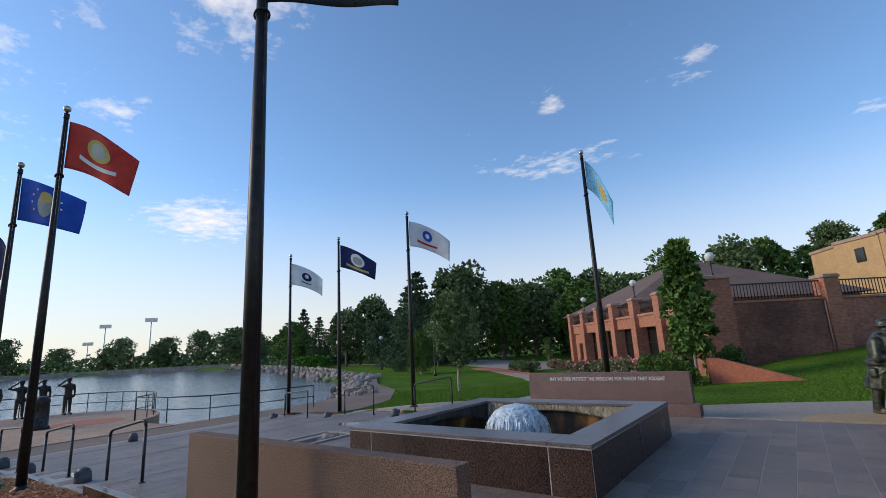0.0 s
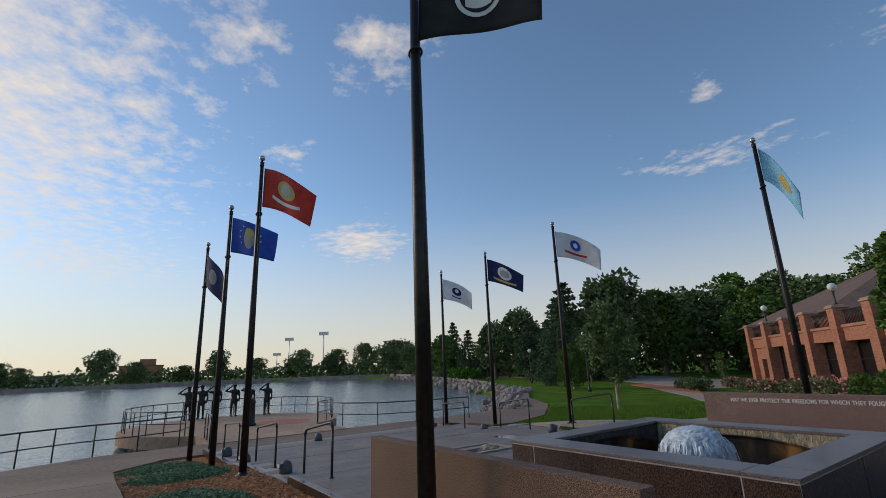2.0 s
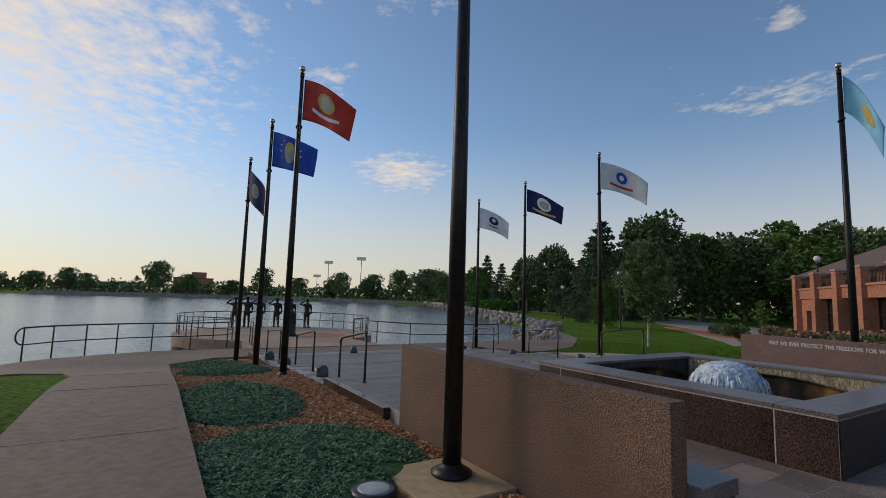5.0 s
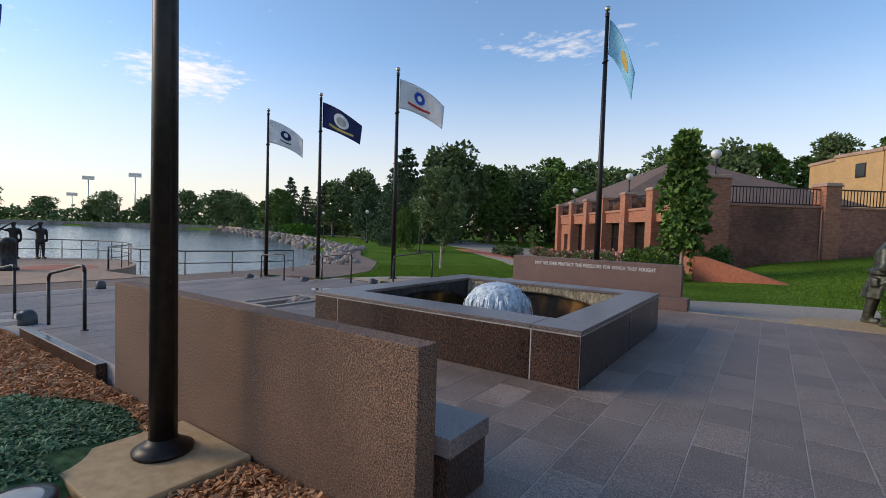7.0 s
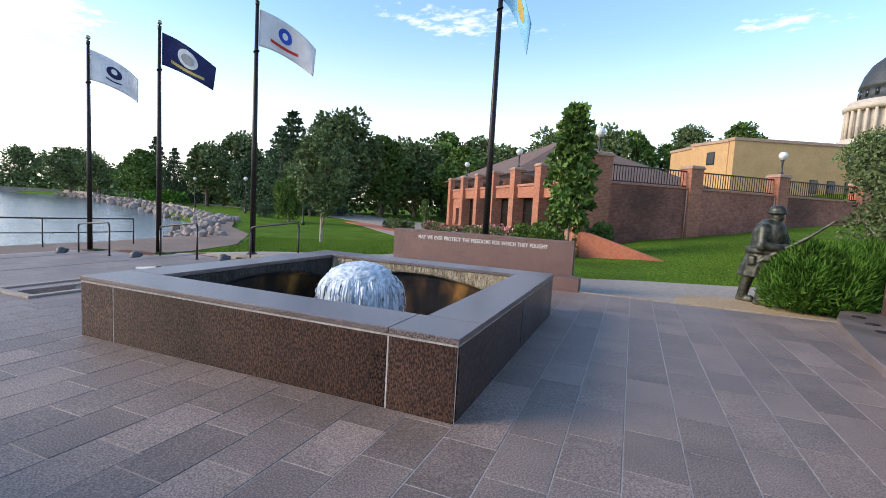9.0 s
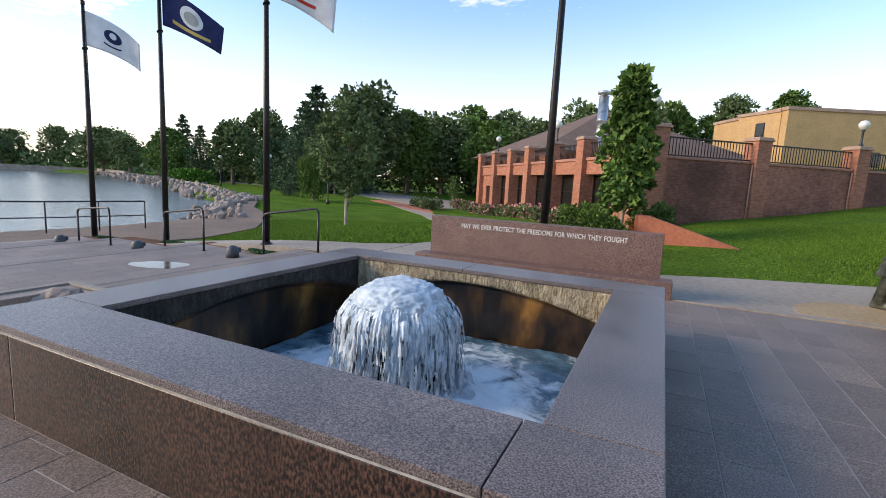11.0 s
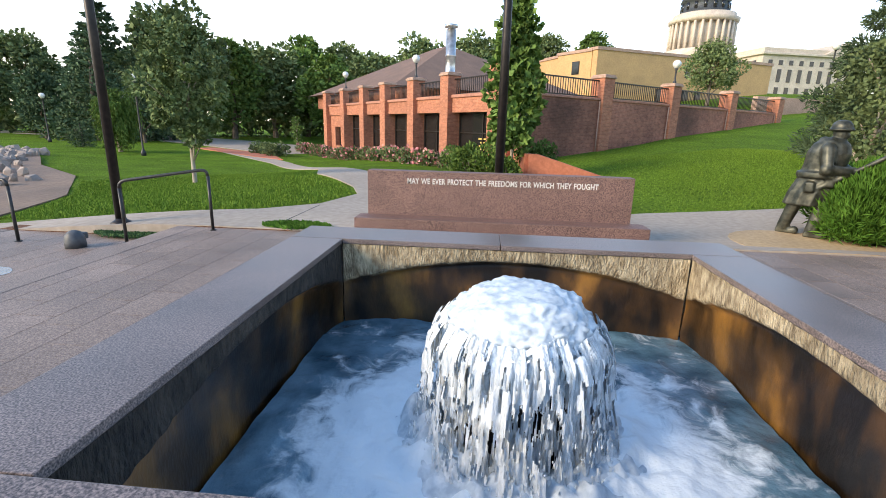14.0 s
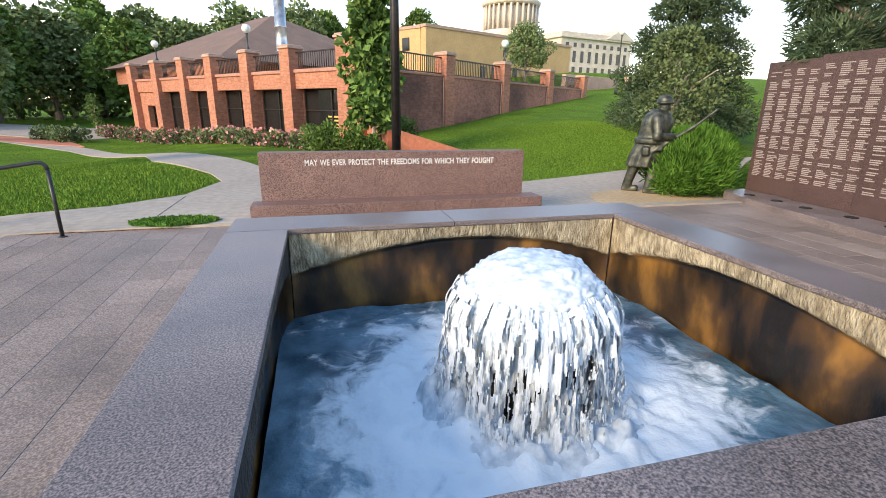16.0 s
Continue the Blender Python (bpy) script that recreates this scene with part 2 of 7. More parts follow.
GLASS = mat("tinted_glass", (0.015, 0.014, 0.014), (0.022, 0.021, 0.02), 2, 0.1, 0.0, bump=0.02, bscale=2, spec=0.6, stain=0.1)
LAMP_GLASS = mat("lamp_globe", (0.74, 0.72, 0.66), (0.82, 0.8, 0.75), 4, 0.3, 0.0, bump=0, stain=0.05)
CARVED = mat("carved_white", (0.62, 0.58, 0.53), (0.75, 0.71, 0.66), 40, 0.8, bump=0.1, stain=0.15)
CARVED_DIM = mat("carved_grey", (0.34, 0.27, 0.24), (0.46, 0.38, 0.34), 40, 0.8, bump=0.1, stain=0.2)
PETAL = mat("petal_pink", (0.5, 0.08, 0.1), (0.72, 0.4, 0.38), 4, 0.7, bump=0, stain=0.3)
GREY_PLASTIC = mat("spot_housing", (0.05, 0.055, 0.06), (0.1, 0.105, 0.11), 9, 0.5, bump=0.1)


# ---- building kit ----
def box(bm, x0, x1, y0, y1, z0, z1, bev=0.0, seg=1):
    r = bmesh.ops.create_cube(bm, size=1.0)
    vs = r["verts"]
    for v in vs:
        v.co = Vector((x0 + (v.co.x + 0.5) * (x1 - x0), y0 + (v.co.y + 0.5) * (y1 - y0), z0 + (v.co.z + 0.5) * (z1 - z0)))
    if bev:
        es = list({e for v in vs for e in v.link_edges})
        bmesh.ops.bevel(bm, geom=es, offset=bev, segments=seg, affect="EDGES", profile=0.6)
    return vs


def tube(bm, pts, radii, seg=10, caps=True):
    pts = [Vector(p) for p in pts]
    if not hasattr(radii, "__len__"):
        radii = [radii] * len(pts)
    rings, side = [], None
    for i, p in enumerate(pts):
        a, c = pts[max(0, i - 1)], pts[min(len(pts) - 1, i + 1)]
        d = (c - a).normalized()
        if side is None:
            side = d.orthogonal().normalized()
        else:
            side = (side - d * side.dot(d)).normalized()
        o = d.cross(side)
        rings.append([bm.verts.new(p + (side * math.cos(k * math.tau / seg) + o * math.sin(k * math.tau / seg)) * radii[i]) for k in range(seg)])
    for r0, r1 in zip(rings, rings[1:]):
        for k in range(seg):
            f = bm.faces.new((r0[k], r0[(k + 1) % seg], r1[(k + 1) % seg], r1[k]))
            f.smooth = True
    if caps:
        bm.faces.new(list(reversed(rings[0])))
        bm.faces.new(rings[-1])
    return rings


def ball(bm, c, r, seg=12, rings=8, squash=(1, 1, 1)):
    res = bmesh.ops.create_uvsphere(bm, u_segments=seg, v_segments=rings, radius=1.0)
    for v in res["verts"]:
        v.co = Vector(c) + Vector((v.co.x * r * squash[0], v.co.y * r * squash[1], v.co.z * r * squash[2]))
        for f in v.link_faces:
            f.smooth = True


def lathe(bm, prof, seg=20, c=(0, 0)):
    rings = [[bm.verts.new((c[0] + r * math.cos(k * math.tau / seg), c[1] + r * math.sin(k * math.tau / seg), z)) for k in range(seg)] for r, z in prof]
    for r0, r1 in zip(rings, rings[1:]):
        for k in range(seg):
            f = bm.faces.new((r0[k], r0[(k + 1) % seg], r1[(k + 1) % seg], r1[k]))
            f.smooth = True
    bm.faces.new(list(reversed(rings[0])))
    bm.faces.new(rings[-1])


def prism(bm, pts, z0, z1):
    lo = [bm.verts.new((x, y, z0)) for x, y in pts]
    hi = [bm.verts.new((x, y, z1)) for x, y in pts]
    n = len(pts)
    bm.faces.new(hi)
    bm.faces.new(list(reversed(lo)))
    for i in range(n):
        bm.faces.new((lo[i], lo[(i + 1) % n], hi[(i + 1) % n], hi[i]))
    bmesh.ops.recalc_face_normals(bm, faces=bm.faces[:])


def mesh_of(name, bm, material):
    me = bpy.data.meshes.new(name)
    bm.to_mesh(me)
    bm.free()
    me.materials.append(material)
    return me


def raw_mesh(name, verts, faces, material):
    me = bpy.data.meshes.new(name)
    me.from_pydata(verts, [], faces)
    me.materials.append(material)
    return me


def part(name, bm, material, parent, label="", at=None):
    me = bm if isinstance(bm, bpy.types.Mesh) else mesh_of(name, bm, material)
    ob = new(name, me)
    ob.parent = parent
    if at is not None:
        ob.matrix_basis = at
    if label:
        ob["label"] = label
    return ob


def thing(name, label, category, at=None, group="", kind=""):
    ob = new(name)
    ob.empty_display_size = 0.2
    ob.matrix_basis = at if at is not None else Matrix.Identity(4)
    return tagged(ob, label, category, group, kind)


def solid(name, bm, material, label, category, at=None, group="", kind=""):
    ob = new(name, bm if isinstance(bm, bpy.types.Mesh) else mesh_of(name, bm, material))
    if at is not None:
        ob.matrix_basis = at
    return tagged(ob, label, category, group, kind)


def structure(name, bm, material, label, category="setting"):
    return solid(name, bm, material, label, category, kind="structure")


def bx(*a, **k):
    bm = bmesh.new()
    box(bm, *a, **k)
    return bm


def tb(*a, **k):
    bm = bmesh.new()
    tube(bm, *a, **k)
    return bm


def sm(a, b, x):
    t = min(1.0, max(0.0, (x - a) / (b - a)))
    return t * t * (3 - 2 * t)


def turn_to(dx, dy):
    return math.degrees(math.atan2(dy, dx))


# ---- the ground ----
SHORE_LINE = [(-14.1, -70), (-14.1, -11.5), (-14.7, -9.0), (-16.3, -8.1), (-16.95, -6.8), (-17.6, -5.2), (-17.6, 8.8), (-18.6, 13), (-23.5, 17.6), (-28.2, 22.6), (-30.5, 26.2), (-40, 30), (-62, 42),
              (-112, 65), (-150, 80), (-186, 52), (-206, 10), (-204, -40), (-180, -90), (-110, -120), (-40, -110)]


def lake_depth(x, y):
    """Metres inside (+) or outside (-) the shore."""
    inside, best = False, 1e9
    n = len(SHORE_LINE)
    for i in range(n):
        (ax, ay), (bx_, by_) = SHORE_LINE[i], SHORE_LINE[(i + 1) % n]
        if (ay > y) != (by_ > y) and x < (bx_ - ax) * (y - ay) / (by_ - ay) + ax:
            inside = not inside
        ex, ey = bx_ - ax, by_ - ay
        t = max(0.0, min(1.0, ((x - ax) * ex + (y - ay) * ey) / (ex * ex + ey * ey)))
        best = min(best, math.hypot(x - ax - t * ex, y - ay - t * ey))
    return best if inside else -best


WATER_Z = -1.15


def land(x, y):
    """Height of the natural ground."""
    z = -0.55 * sm(-6.5, -14.5, x)
    z -= 0.13 * sm(6.2, 6.9, y) * sm(-4.5, -2.5, x) * sm(9.0, 6.0, x)
    z -= 0.35 * sm(13, 27, y) * sm(1.0, -4.0, x) * sm(-40, -12, x)
    if y > 10.0 and x > -1.5:
        wall_y = 22.8 + 0.8 * min(x, 60)
        rise = 0.28 + 0.112 * max(0, min(x, 45))
        z += rise * (sm(0, 1.15, (y - 10.3) / (wall_y - 10.3)) * 1.12) * sm(-1.5, 1.5, x)
        z += 0.075 * max(0, min(y - wall_y - 3, 70)) * sm(0, 8, x)
        z += 0.6 * math.exp(-((x - 9.5) / 4.5) ** 2 - ((y - 17.5) / 4.5) ** 2) * sm(10.6, 13.0, y)
    if x > 5.6 and y <= 10.6:
        z += 0.35 * sm(5.6, 8, x)
    z += 0.03 * max(0, min(y - 60, 60)) * sm(-60, -10, x)
    return z


def ground_z(x, y):
    d = lake_depth(x, y)
    z = land(x, y)
    far = min(1, max(0, (math.hypot(x, y) - 60) / 60))
    z += 0.12 * noise.noise((x * 0.07, y * 0.07, 0.3)) * far
    if d > -2.5:
        lip = -0.62 if d < 0 else -0.62 - d * 0.9
        w = sm(-2.5, -0.2, d)
        z = z * (1 - w) + lip * w
    if -15.6 < x < 0.4 and -5.3 < y < -2.3:
        z = min(z, land(x, y) - 0.4)
    if -15.6 < x < 4.9 and -2.7 < y < 6.4:
        z = min(z, -0.75)
    elif -2.0 < x < 5.6 and -8.0 < y < 10.6:
        z = min(z, -0.12)
    return max(z, -3.0)


def axis(lo, hi, step, far):
    a = list(np.arange(lo, hi + step, step))
    s, x = step, lo
    left = []
    while x > -far:
        s *= 1.22
        x -= s
        left.append(x)
    s, x = step, a[-1]
    while x < far:
        s *= 1.22
        x += s
        a.append(x)
    return list(reversed(left)) + a


def build_ground():
    xs, ys = axis(-42, 24, 0.75, 2600), axis(-14, 48, 0.75, 2600)
    vs = [(x, y, ground_z(x, y)) for y in ys for x in xs]
    w = len(xs)
    fs = [(j * w + i, j * w + i + 1, (j + 1) * w + i + 1, (j + 1) * w + i) for j in range(len(ys) - 1) for i in range(w - 1)]
    me = raw_mesh("ground", vs, fs, GRASS)
    for p in me.polygons:
        p.use_smooth = True
    solid("ground", me, GRASS, "mown green lawn sloping gently to the lake", "lawn", kind="structure")


def drape(name, outline, dz, material, label, category, step=0.8, kind="structure", zfun=None, skirt=0.12, jitter=0.0):
    """A paved sheet that follows the ground, with an edge."""
    bm = bmesh.new()
    bm.faces.new([bm.verts.new((x, y, 0)) for x, y in outline])
    x0, x1 = min(p[0] for p in outline), max(p[0] for p in outline)
    y0, y1 = min(p[1] for p in outline), max(p[1] for p in outline)
    for a, b, nrm, k in ((x0, x1, (1, 0, 0), 0), (y0, y1, (0, 1, 0), 1)):
        c = a + step
        while c < b:
            co = [0, 0, 0]
            co[k] = c
            bmesh.ops.bisect_plane(bm, geom=bm.verts[:] + bm.edges[:] + bm.faces[:], plane_co=co, plane_no=nrm)
            c += step
    for v in bm.verts:
        z = (zfun or land)(v.co.x, v.co.y) + dz
        v.co.z = z + (jitter * noise.noise((v.co.x * 2.1, v.co.y * 2.1, 5.0)) if jitter else 0)
    bm.normal_update()
    bm.faces.ensure_lookup_table()
    if bm.faces[0].normal.z < 0:
        bmesh.ops.reverse_faces(bm, faces=bm.faces[:])
    rim = [e for e in bm.edges if e.is_boundary]
    r = bmesh.ops.extrude_edge_only(bm, edges=rim)
    for v in r["geom"]:
        if isinstance(v, bmesh.types.BMVert):
            v.co.z -= skirt
    bmesh.ops.recalc_face_normals(bm, faces=bm.faces[:])
    ob = solid(name, bm, material, label, category, kind=kind)
    return ob


def arc(cx, cy, r, a0, a1, n):
    return [(cx + r * math.cos(radians(a0 + (a1 - a0) * i / n)), cy + r * math.sin(radians(a0 + (a1 - a0) * i / n))) for i in range(n + 1)]


build_ground()
bm = bmesh.new()
bm.faces.new([bm.verts.new((x, y, WATER_Z)) for x, y in ((-330, -220), (-13, -220), (-13, 130), (-330, 130))])
WATER = mat("lake_water", (0.10, 0.125, 0.14), (0.15, 0.18, 0.195), 0.15, 0.13, bump=0.55, bscale=2.2, stain=0.1, stretch=(1, 1, 1), bdist=0.12)
structure("lake_water", bm, WATER, "rippled grey-blue lake reflecting the sky", "water")

# ---- walks and plaza base ----
drape("pavement_lakeside", [(0.0, -6.75), (0.0, -5.1), (-9.5, -5.07), (-13.7, -4.96), (-14.8, -3.7), (-14.8, 6.35), (-12.6, 6.9), (-12.2, 7.9), (-14.1, 11.8), (-18.0, 16.4),
                            (-23, 20), (-27.5, 24.5), (-29.0, 25.5), (-28.0, 22.0), (-23.3, 17.2), (-18.4, 12.8), (-17.5, 8.8), (-17.5, -5.2), (-16.85, -6.8), (-16.2, -8.0), (-14.6, -8.95), (-14.0, -11.5), (-14.0, -40),
                            (-12.2, -40), (-12.3, -9.2), (-12.55, -7.9), (-11.8, -7.1), (-10.3, -6.8)],
      0.035, CONCRETE_WALK, "broad tan-brown concrete lakeside walk", "walkway", zfun=lambda x, y: land(x, y) if x > -13.5 else -0.55 if x > -15.5 else -0.58)
drape("pavement_lawn", [(-12.6, 6.31), (5.0, 6.31), (5.2, 8.0), (9.0, 10.5), (9.0, 12.6), (4.9, 11.35), (3.0, 10.6), (1.3, 9.95), (-0.3, 9.1),
                        (-2.5, 8.9), (-4.0, 10.5), (-4.6, 12.6), (-5.6, 15), (-8.7, 20.8), (-14.8, 29.4), (-22, 38), (-23.5, 36.5), (-15.9, 28.8), (-9.8, 20.5), (-8.1, 15.6), (-6.7, 13.4),
                        (-5.75, 11.8), (-5.25, 10.4), (-5.6, 8.8), (-6.5, 7.9), (-7.9, 7.55), (-10.0, 7.28), (-12.4, 7.05)],
      0.03, CONCRETE, "pale concrete path curving between plaza and lawn", "walkway")
drape("road", [(-19, 37.0), (-13, 47), (-40, 62), (-90, 70), (-90, 64), (-45, 53), (-33, 46)], 0.04, CONCRETE, "pale concrete drive behind the lawn", "road", step=2.0)
drape("crosswalk_red", [(-19.2, 33.2), (-16.3, 31.6), (-19.5, 36.8), (-27, 41.2), (-27.5, 39.5)], 0.06, CONCRETE_RED, "red tinted concrete apron beside the drive", "pavement")
drape("pavement_statue_pad", [(2.0, 6.32)] + arc(3.05, 7.35, 1.15, 215, 40, 12) + [(4.4, 7.2), (3.3, 6.32)], 0.036, CONCRETE_TAN, "tan concrete pad under the soldier statue", "pavement", step=0.3)

LEVELS = [(-7.0, 6.0, 0.0), (-10.2, -7.0, -0.19), (-13.4, -10.2, -0.38), (-15.0, -13.4, -0.5)]
HOLE = (-6.95, -6.2, 0.7, 2.0)


def build_plaza_base():
    bm = bmesh.new()
    for i, (x0, x1, z) in enumerate(LEVELS):
        y0, y1 = (-2.55, 6.3)
        if i == 0:
            for bx0, bx1, by0, by1 in ((x0, HOLE[0], y0, y1), (HOLE[1], -3.9, y0, y1), (HOLE[0], HOLE[1], y0, HOLE[2]), (HOLE[0], HOLE[1], HOLE[3], y1),
                                       (-3.9, -0.1, y0, 0.1), (-3.9, -0.1, 3.9, y1), (-0.1, 9.0, y0, y1), (0.0, 9.0, -9.0, y0)):
                if bx1 > bx0:
                    box(bm, bx0, bx1, by0, by1, -0.9, z - 0.003)
        else:
            box(bm, x0, x1, y0, y1, -0.9, z - 0.003)
    structure("plaza_bed", bm, GROUT, "pale grout bed under the granite paving", "floor")


build_plaza_base()

# ---- fountain ----
FX0, FX1, FY0, FY1, RIM = -4.0, 0.0, 0.0, 4.02, 0.60
IX0, IX1, IY0, IY1 = -3.53, -0.46, 0.51, 3.53


def crust_material(name, pale, high):
    """Limescale crust over algae-stained stone; the edge between them hangs in an arch on each wall."""
    m = mat(name, pale, high, 26, 0.8, bump=0.9, bscale=58, stain=0.4, stain_scale=2.5, bdist=0.04, stretch=(1, 1, 0.38))
    nt = m.node_tree
    N, L = nt.nodes.new, nt.links.new
    b = nt.nodes["Principled BSDF"]
    tc, sep = N("ShaderNodeTexCoord"), N("ShaderNodeSeparateXYZ")
    L(tc.outputs["Object"], sep.inputs[0])

    def op(kind, a, c):
        n = N("ShaderNodeMath")
        n.operation = kind
        for i, v in enumerate((a, c)):
            if isinstance(v, (int, float)):
                n.inputs[i].default_value = v
            elif v is not None:
                L(v, n.inputs[i])
        return n.outputs[0]

    nz = N("ShaderNodeTexNoise")
    nz.inputs["Scale"].default_value, nz.inputs["Detail"].default_value = 7, 6
    L(tc.outputs["Object"], nz.inputs["Vector"])
    u = op("DIVIDE", sep.outputs["X"], 1.5)
    edge = op("SUBTRACT", 0.44, op("MULTIPLY", op("MULTIPLY", u, u), 0.25))
    h = op("ADD", op("SUBTRACT", sep.outputs["Z"], edge), op("MULTIPLY", op("SUBTRACT", nz.outputs["Fac"], 0.5), 0.10))
    mask = N("ShaderNodeMapRange")
    mask.inputs["From Min"].default_value, mask.inputs["From Max"].default_value = -0.012, 0.012
    L(h, mask.inputs["Value"])
    alg, n2 = N("ShaderNodeValToRGB"), N("ShaderNodeTexNoise")
    mp = N("ShaderNodeMapping")
    mp.inputs["Scale"].default_value = (2.2, 2.2, 1.1)
    L(tc.outputs["Object"], mp.inputs["Vector"])
    n2.inputs["Scale"].default_value, n2.inputs["Detail"].default_value = 1.1, 7
    L(mp.outputs[0], n2.inputs["Vector"])
    e = alg.color_ramp.elements
    e[0].position, e[0].color = 0.42, (0.014, 0.009, 0.005, 1)
    e[1].position, e[1].color = 0.76, (0.46, 0.21, 0.045, 1)
    x = e.new(0.56)
    x.color = (0.085, 0.042, 0.014, 1)
    L(n2.outputs["Fac"], alg.inputs[0])
    old = b.inputs["Base Color"].links[0].from_socket
    mix = N("ShaderNodeMix")
    mix.data_type = "RGBA"
    L(mask.outputs[0], mix.inputs[0])
    L(alg.outputs[0], mix.inputs[6])
    L(old, mix.inputs[7])
    L(mix.outputs[2], b.inputs["Base Color"])
    rg = N("ShaderNodeMapRange")
    rg.inputs["To Min"].default_value, rg.inputs["To Max"].default_value = 0.3, 0.85
    L(mask.outputs[0], rg.inputs["Value"])
    L(rg.outputs[0], b.inputs["Roughness"])
    rough_edge = N("ShaderNodeMapRange")
    rough_edge.inputs["To Min"].default_value, rough_edge.inputs["To Max"].default_value = 0.12, 0.95
    L(mask.outputs[0], rough_edge.inputs["Value"])
    L(rough_edge.outputs[0], b.inputs["Normal"].links[0].from_node.inputs["Strength"])
    return m


def pool_water_material():
    """Dark water under drifting foam that thickens towards the jet."""
    m = mat("foaming_water", (0.045, 0.115, 0.16), (0.17, 0.31, 0.39), 3.0, 0.15, bump=0.35, bscale=11, stain=0.1, bdist=0.05)
    nt = m.node_tree
    N, L = nt.nodes.new, nt.links.new
    b = nt.nodes["Principled BSDF"]
    tc, mp, nz, warp = N("ShaderNodeTexCoord"), N("ShaderNodeMapping"), N("ShaderNodeTexNoise"), N("ShaderNodeTexNoise")
    warp.inputs["Scale"].default_value = 2.2
    L(tc.outputs["Object"], warp.inputs["Vector"])
    add = N("ShaderNodeMixRGB")
    add.blend_type, add.inputs[0].default_value = "ADD", 0.55
    L(tc.outputs["Object"], add.inputs[1])
    L(warp.outputs["Color"], add.inputs[2])
    nz.inputs["Scale"].default_value, nz.inputs["Detail"].default_value, nz.inputs["Roughness"].default_value = 3.2, 8, 0.62
    L(add.outputs[0], nz.inputs["Vector"])
    dist = N("ShaderNodeVectorMath")
    dist.operation = "DISTANCE"
    dist.inputs[1].default_value = (-2.03, 2.02, -0.2)
    L(tc.outputs["Object"], dist.inputs[0])
    near = N("ShaderNodeMapRange")
    near.inputs["From Min"].default_value, near.inputs["From Max"].default_value = 0.55, 1.55
    near.inputs["To Min"].default_value, near.inputs["To Max"].default_value = 0.42, -0.05
    L(dist.outputs["Value"], near.inputs["Value"])
    sm_ = N("ShaderNodeMath")
    L(nz.outputs["Fac"], sm_.inputs[0])
    L(near.outputs[0], sm_.inputs[1])
    ramp = N("ShaderNodeMapRange")
    ramp.interpolation_type = "SMOOTHSTEP"
    ramp.inputs["From Min"].default_value, ramp.inputs["From Max"].default_value = 0.47, 0.70
    L(sm_.outputs[0], ramp.inputs["Value"])
    mix = N("ShaderNodeMix")
    mix.data_type = "RGBA"
    L(ramp.outputs[0], mix.inputs[0])
    L(b.inputs["Base Color"].links[0].from_socket, mix.inputs[6])
    mix.inputs[7].default_value = (0.78, 0.85, 0.88, 1)
    L(mix.outputs[2], b.inputs["Base Color"])
    rg = N("ShaderNodeMapRange")
    rg.inputs["To Min"].default_value, rg.inputs["To Max"].default_value = 0.1, 0.6
    L(ramp.outputs[0], rg.inputs["Value"])
    L(rg.outputs[0], b.inputs["Roughness"])
    return m


POINTING = mat("pointing", (0.4, 0.35, 0.3), (0.55, 0.5, 0.44), 30, 0.9, bump=0.2, stain=0.25, stain_scale=4)
FOAM = mat("foam", (0.42, 0.5, 0.56), (0.74, 0.8, 0.83), 14, 0.6, bump=0.1, bscale=22, stain=0.1, bdist=0.02)
SHEET = mat("falling_water", (0.40, 0.46, 0.50), (0.78, 0.83, 0.86), 34, 0.25, bump=0.7, bscale=60, lo=0.3, hi=0.62, stain=0.15, stretch=(1, 1, 0.3), bdist=0.02)
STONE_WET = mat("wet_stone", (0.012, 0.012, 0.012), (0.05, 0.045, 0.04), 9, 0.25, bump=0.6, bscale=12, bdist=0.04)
CRUST = crust_material("limescale", (0.24, 0.175, 0.1), (0.56, 0.45, 0.29))
# the same crust in darker upper tones, used on the west inner wall
CRUST_DARK = crust_material("dark_stone", (0.03, 0.026, 0.022), (0.085, 0.07, 0.055))
POOL = pool_water_material()


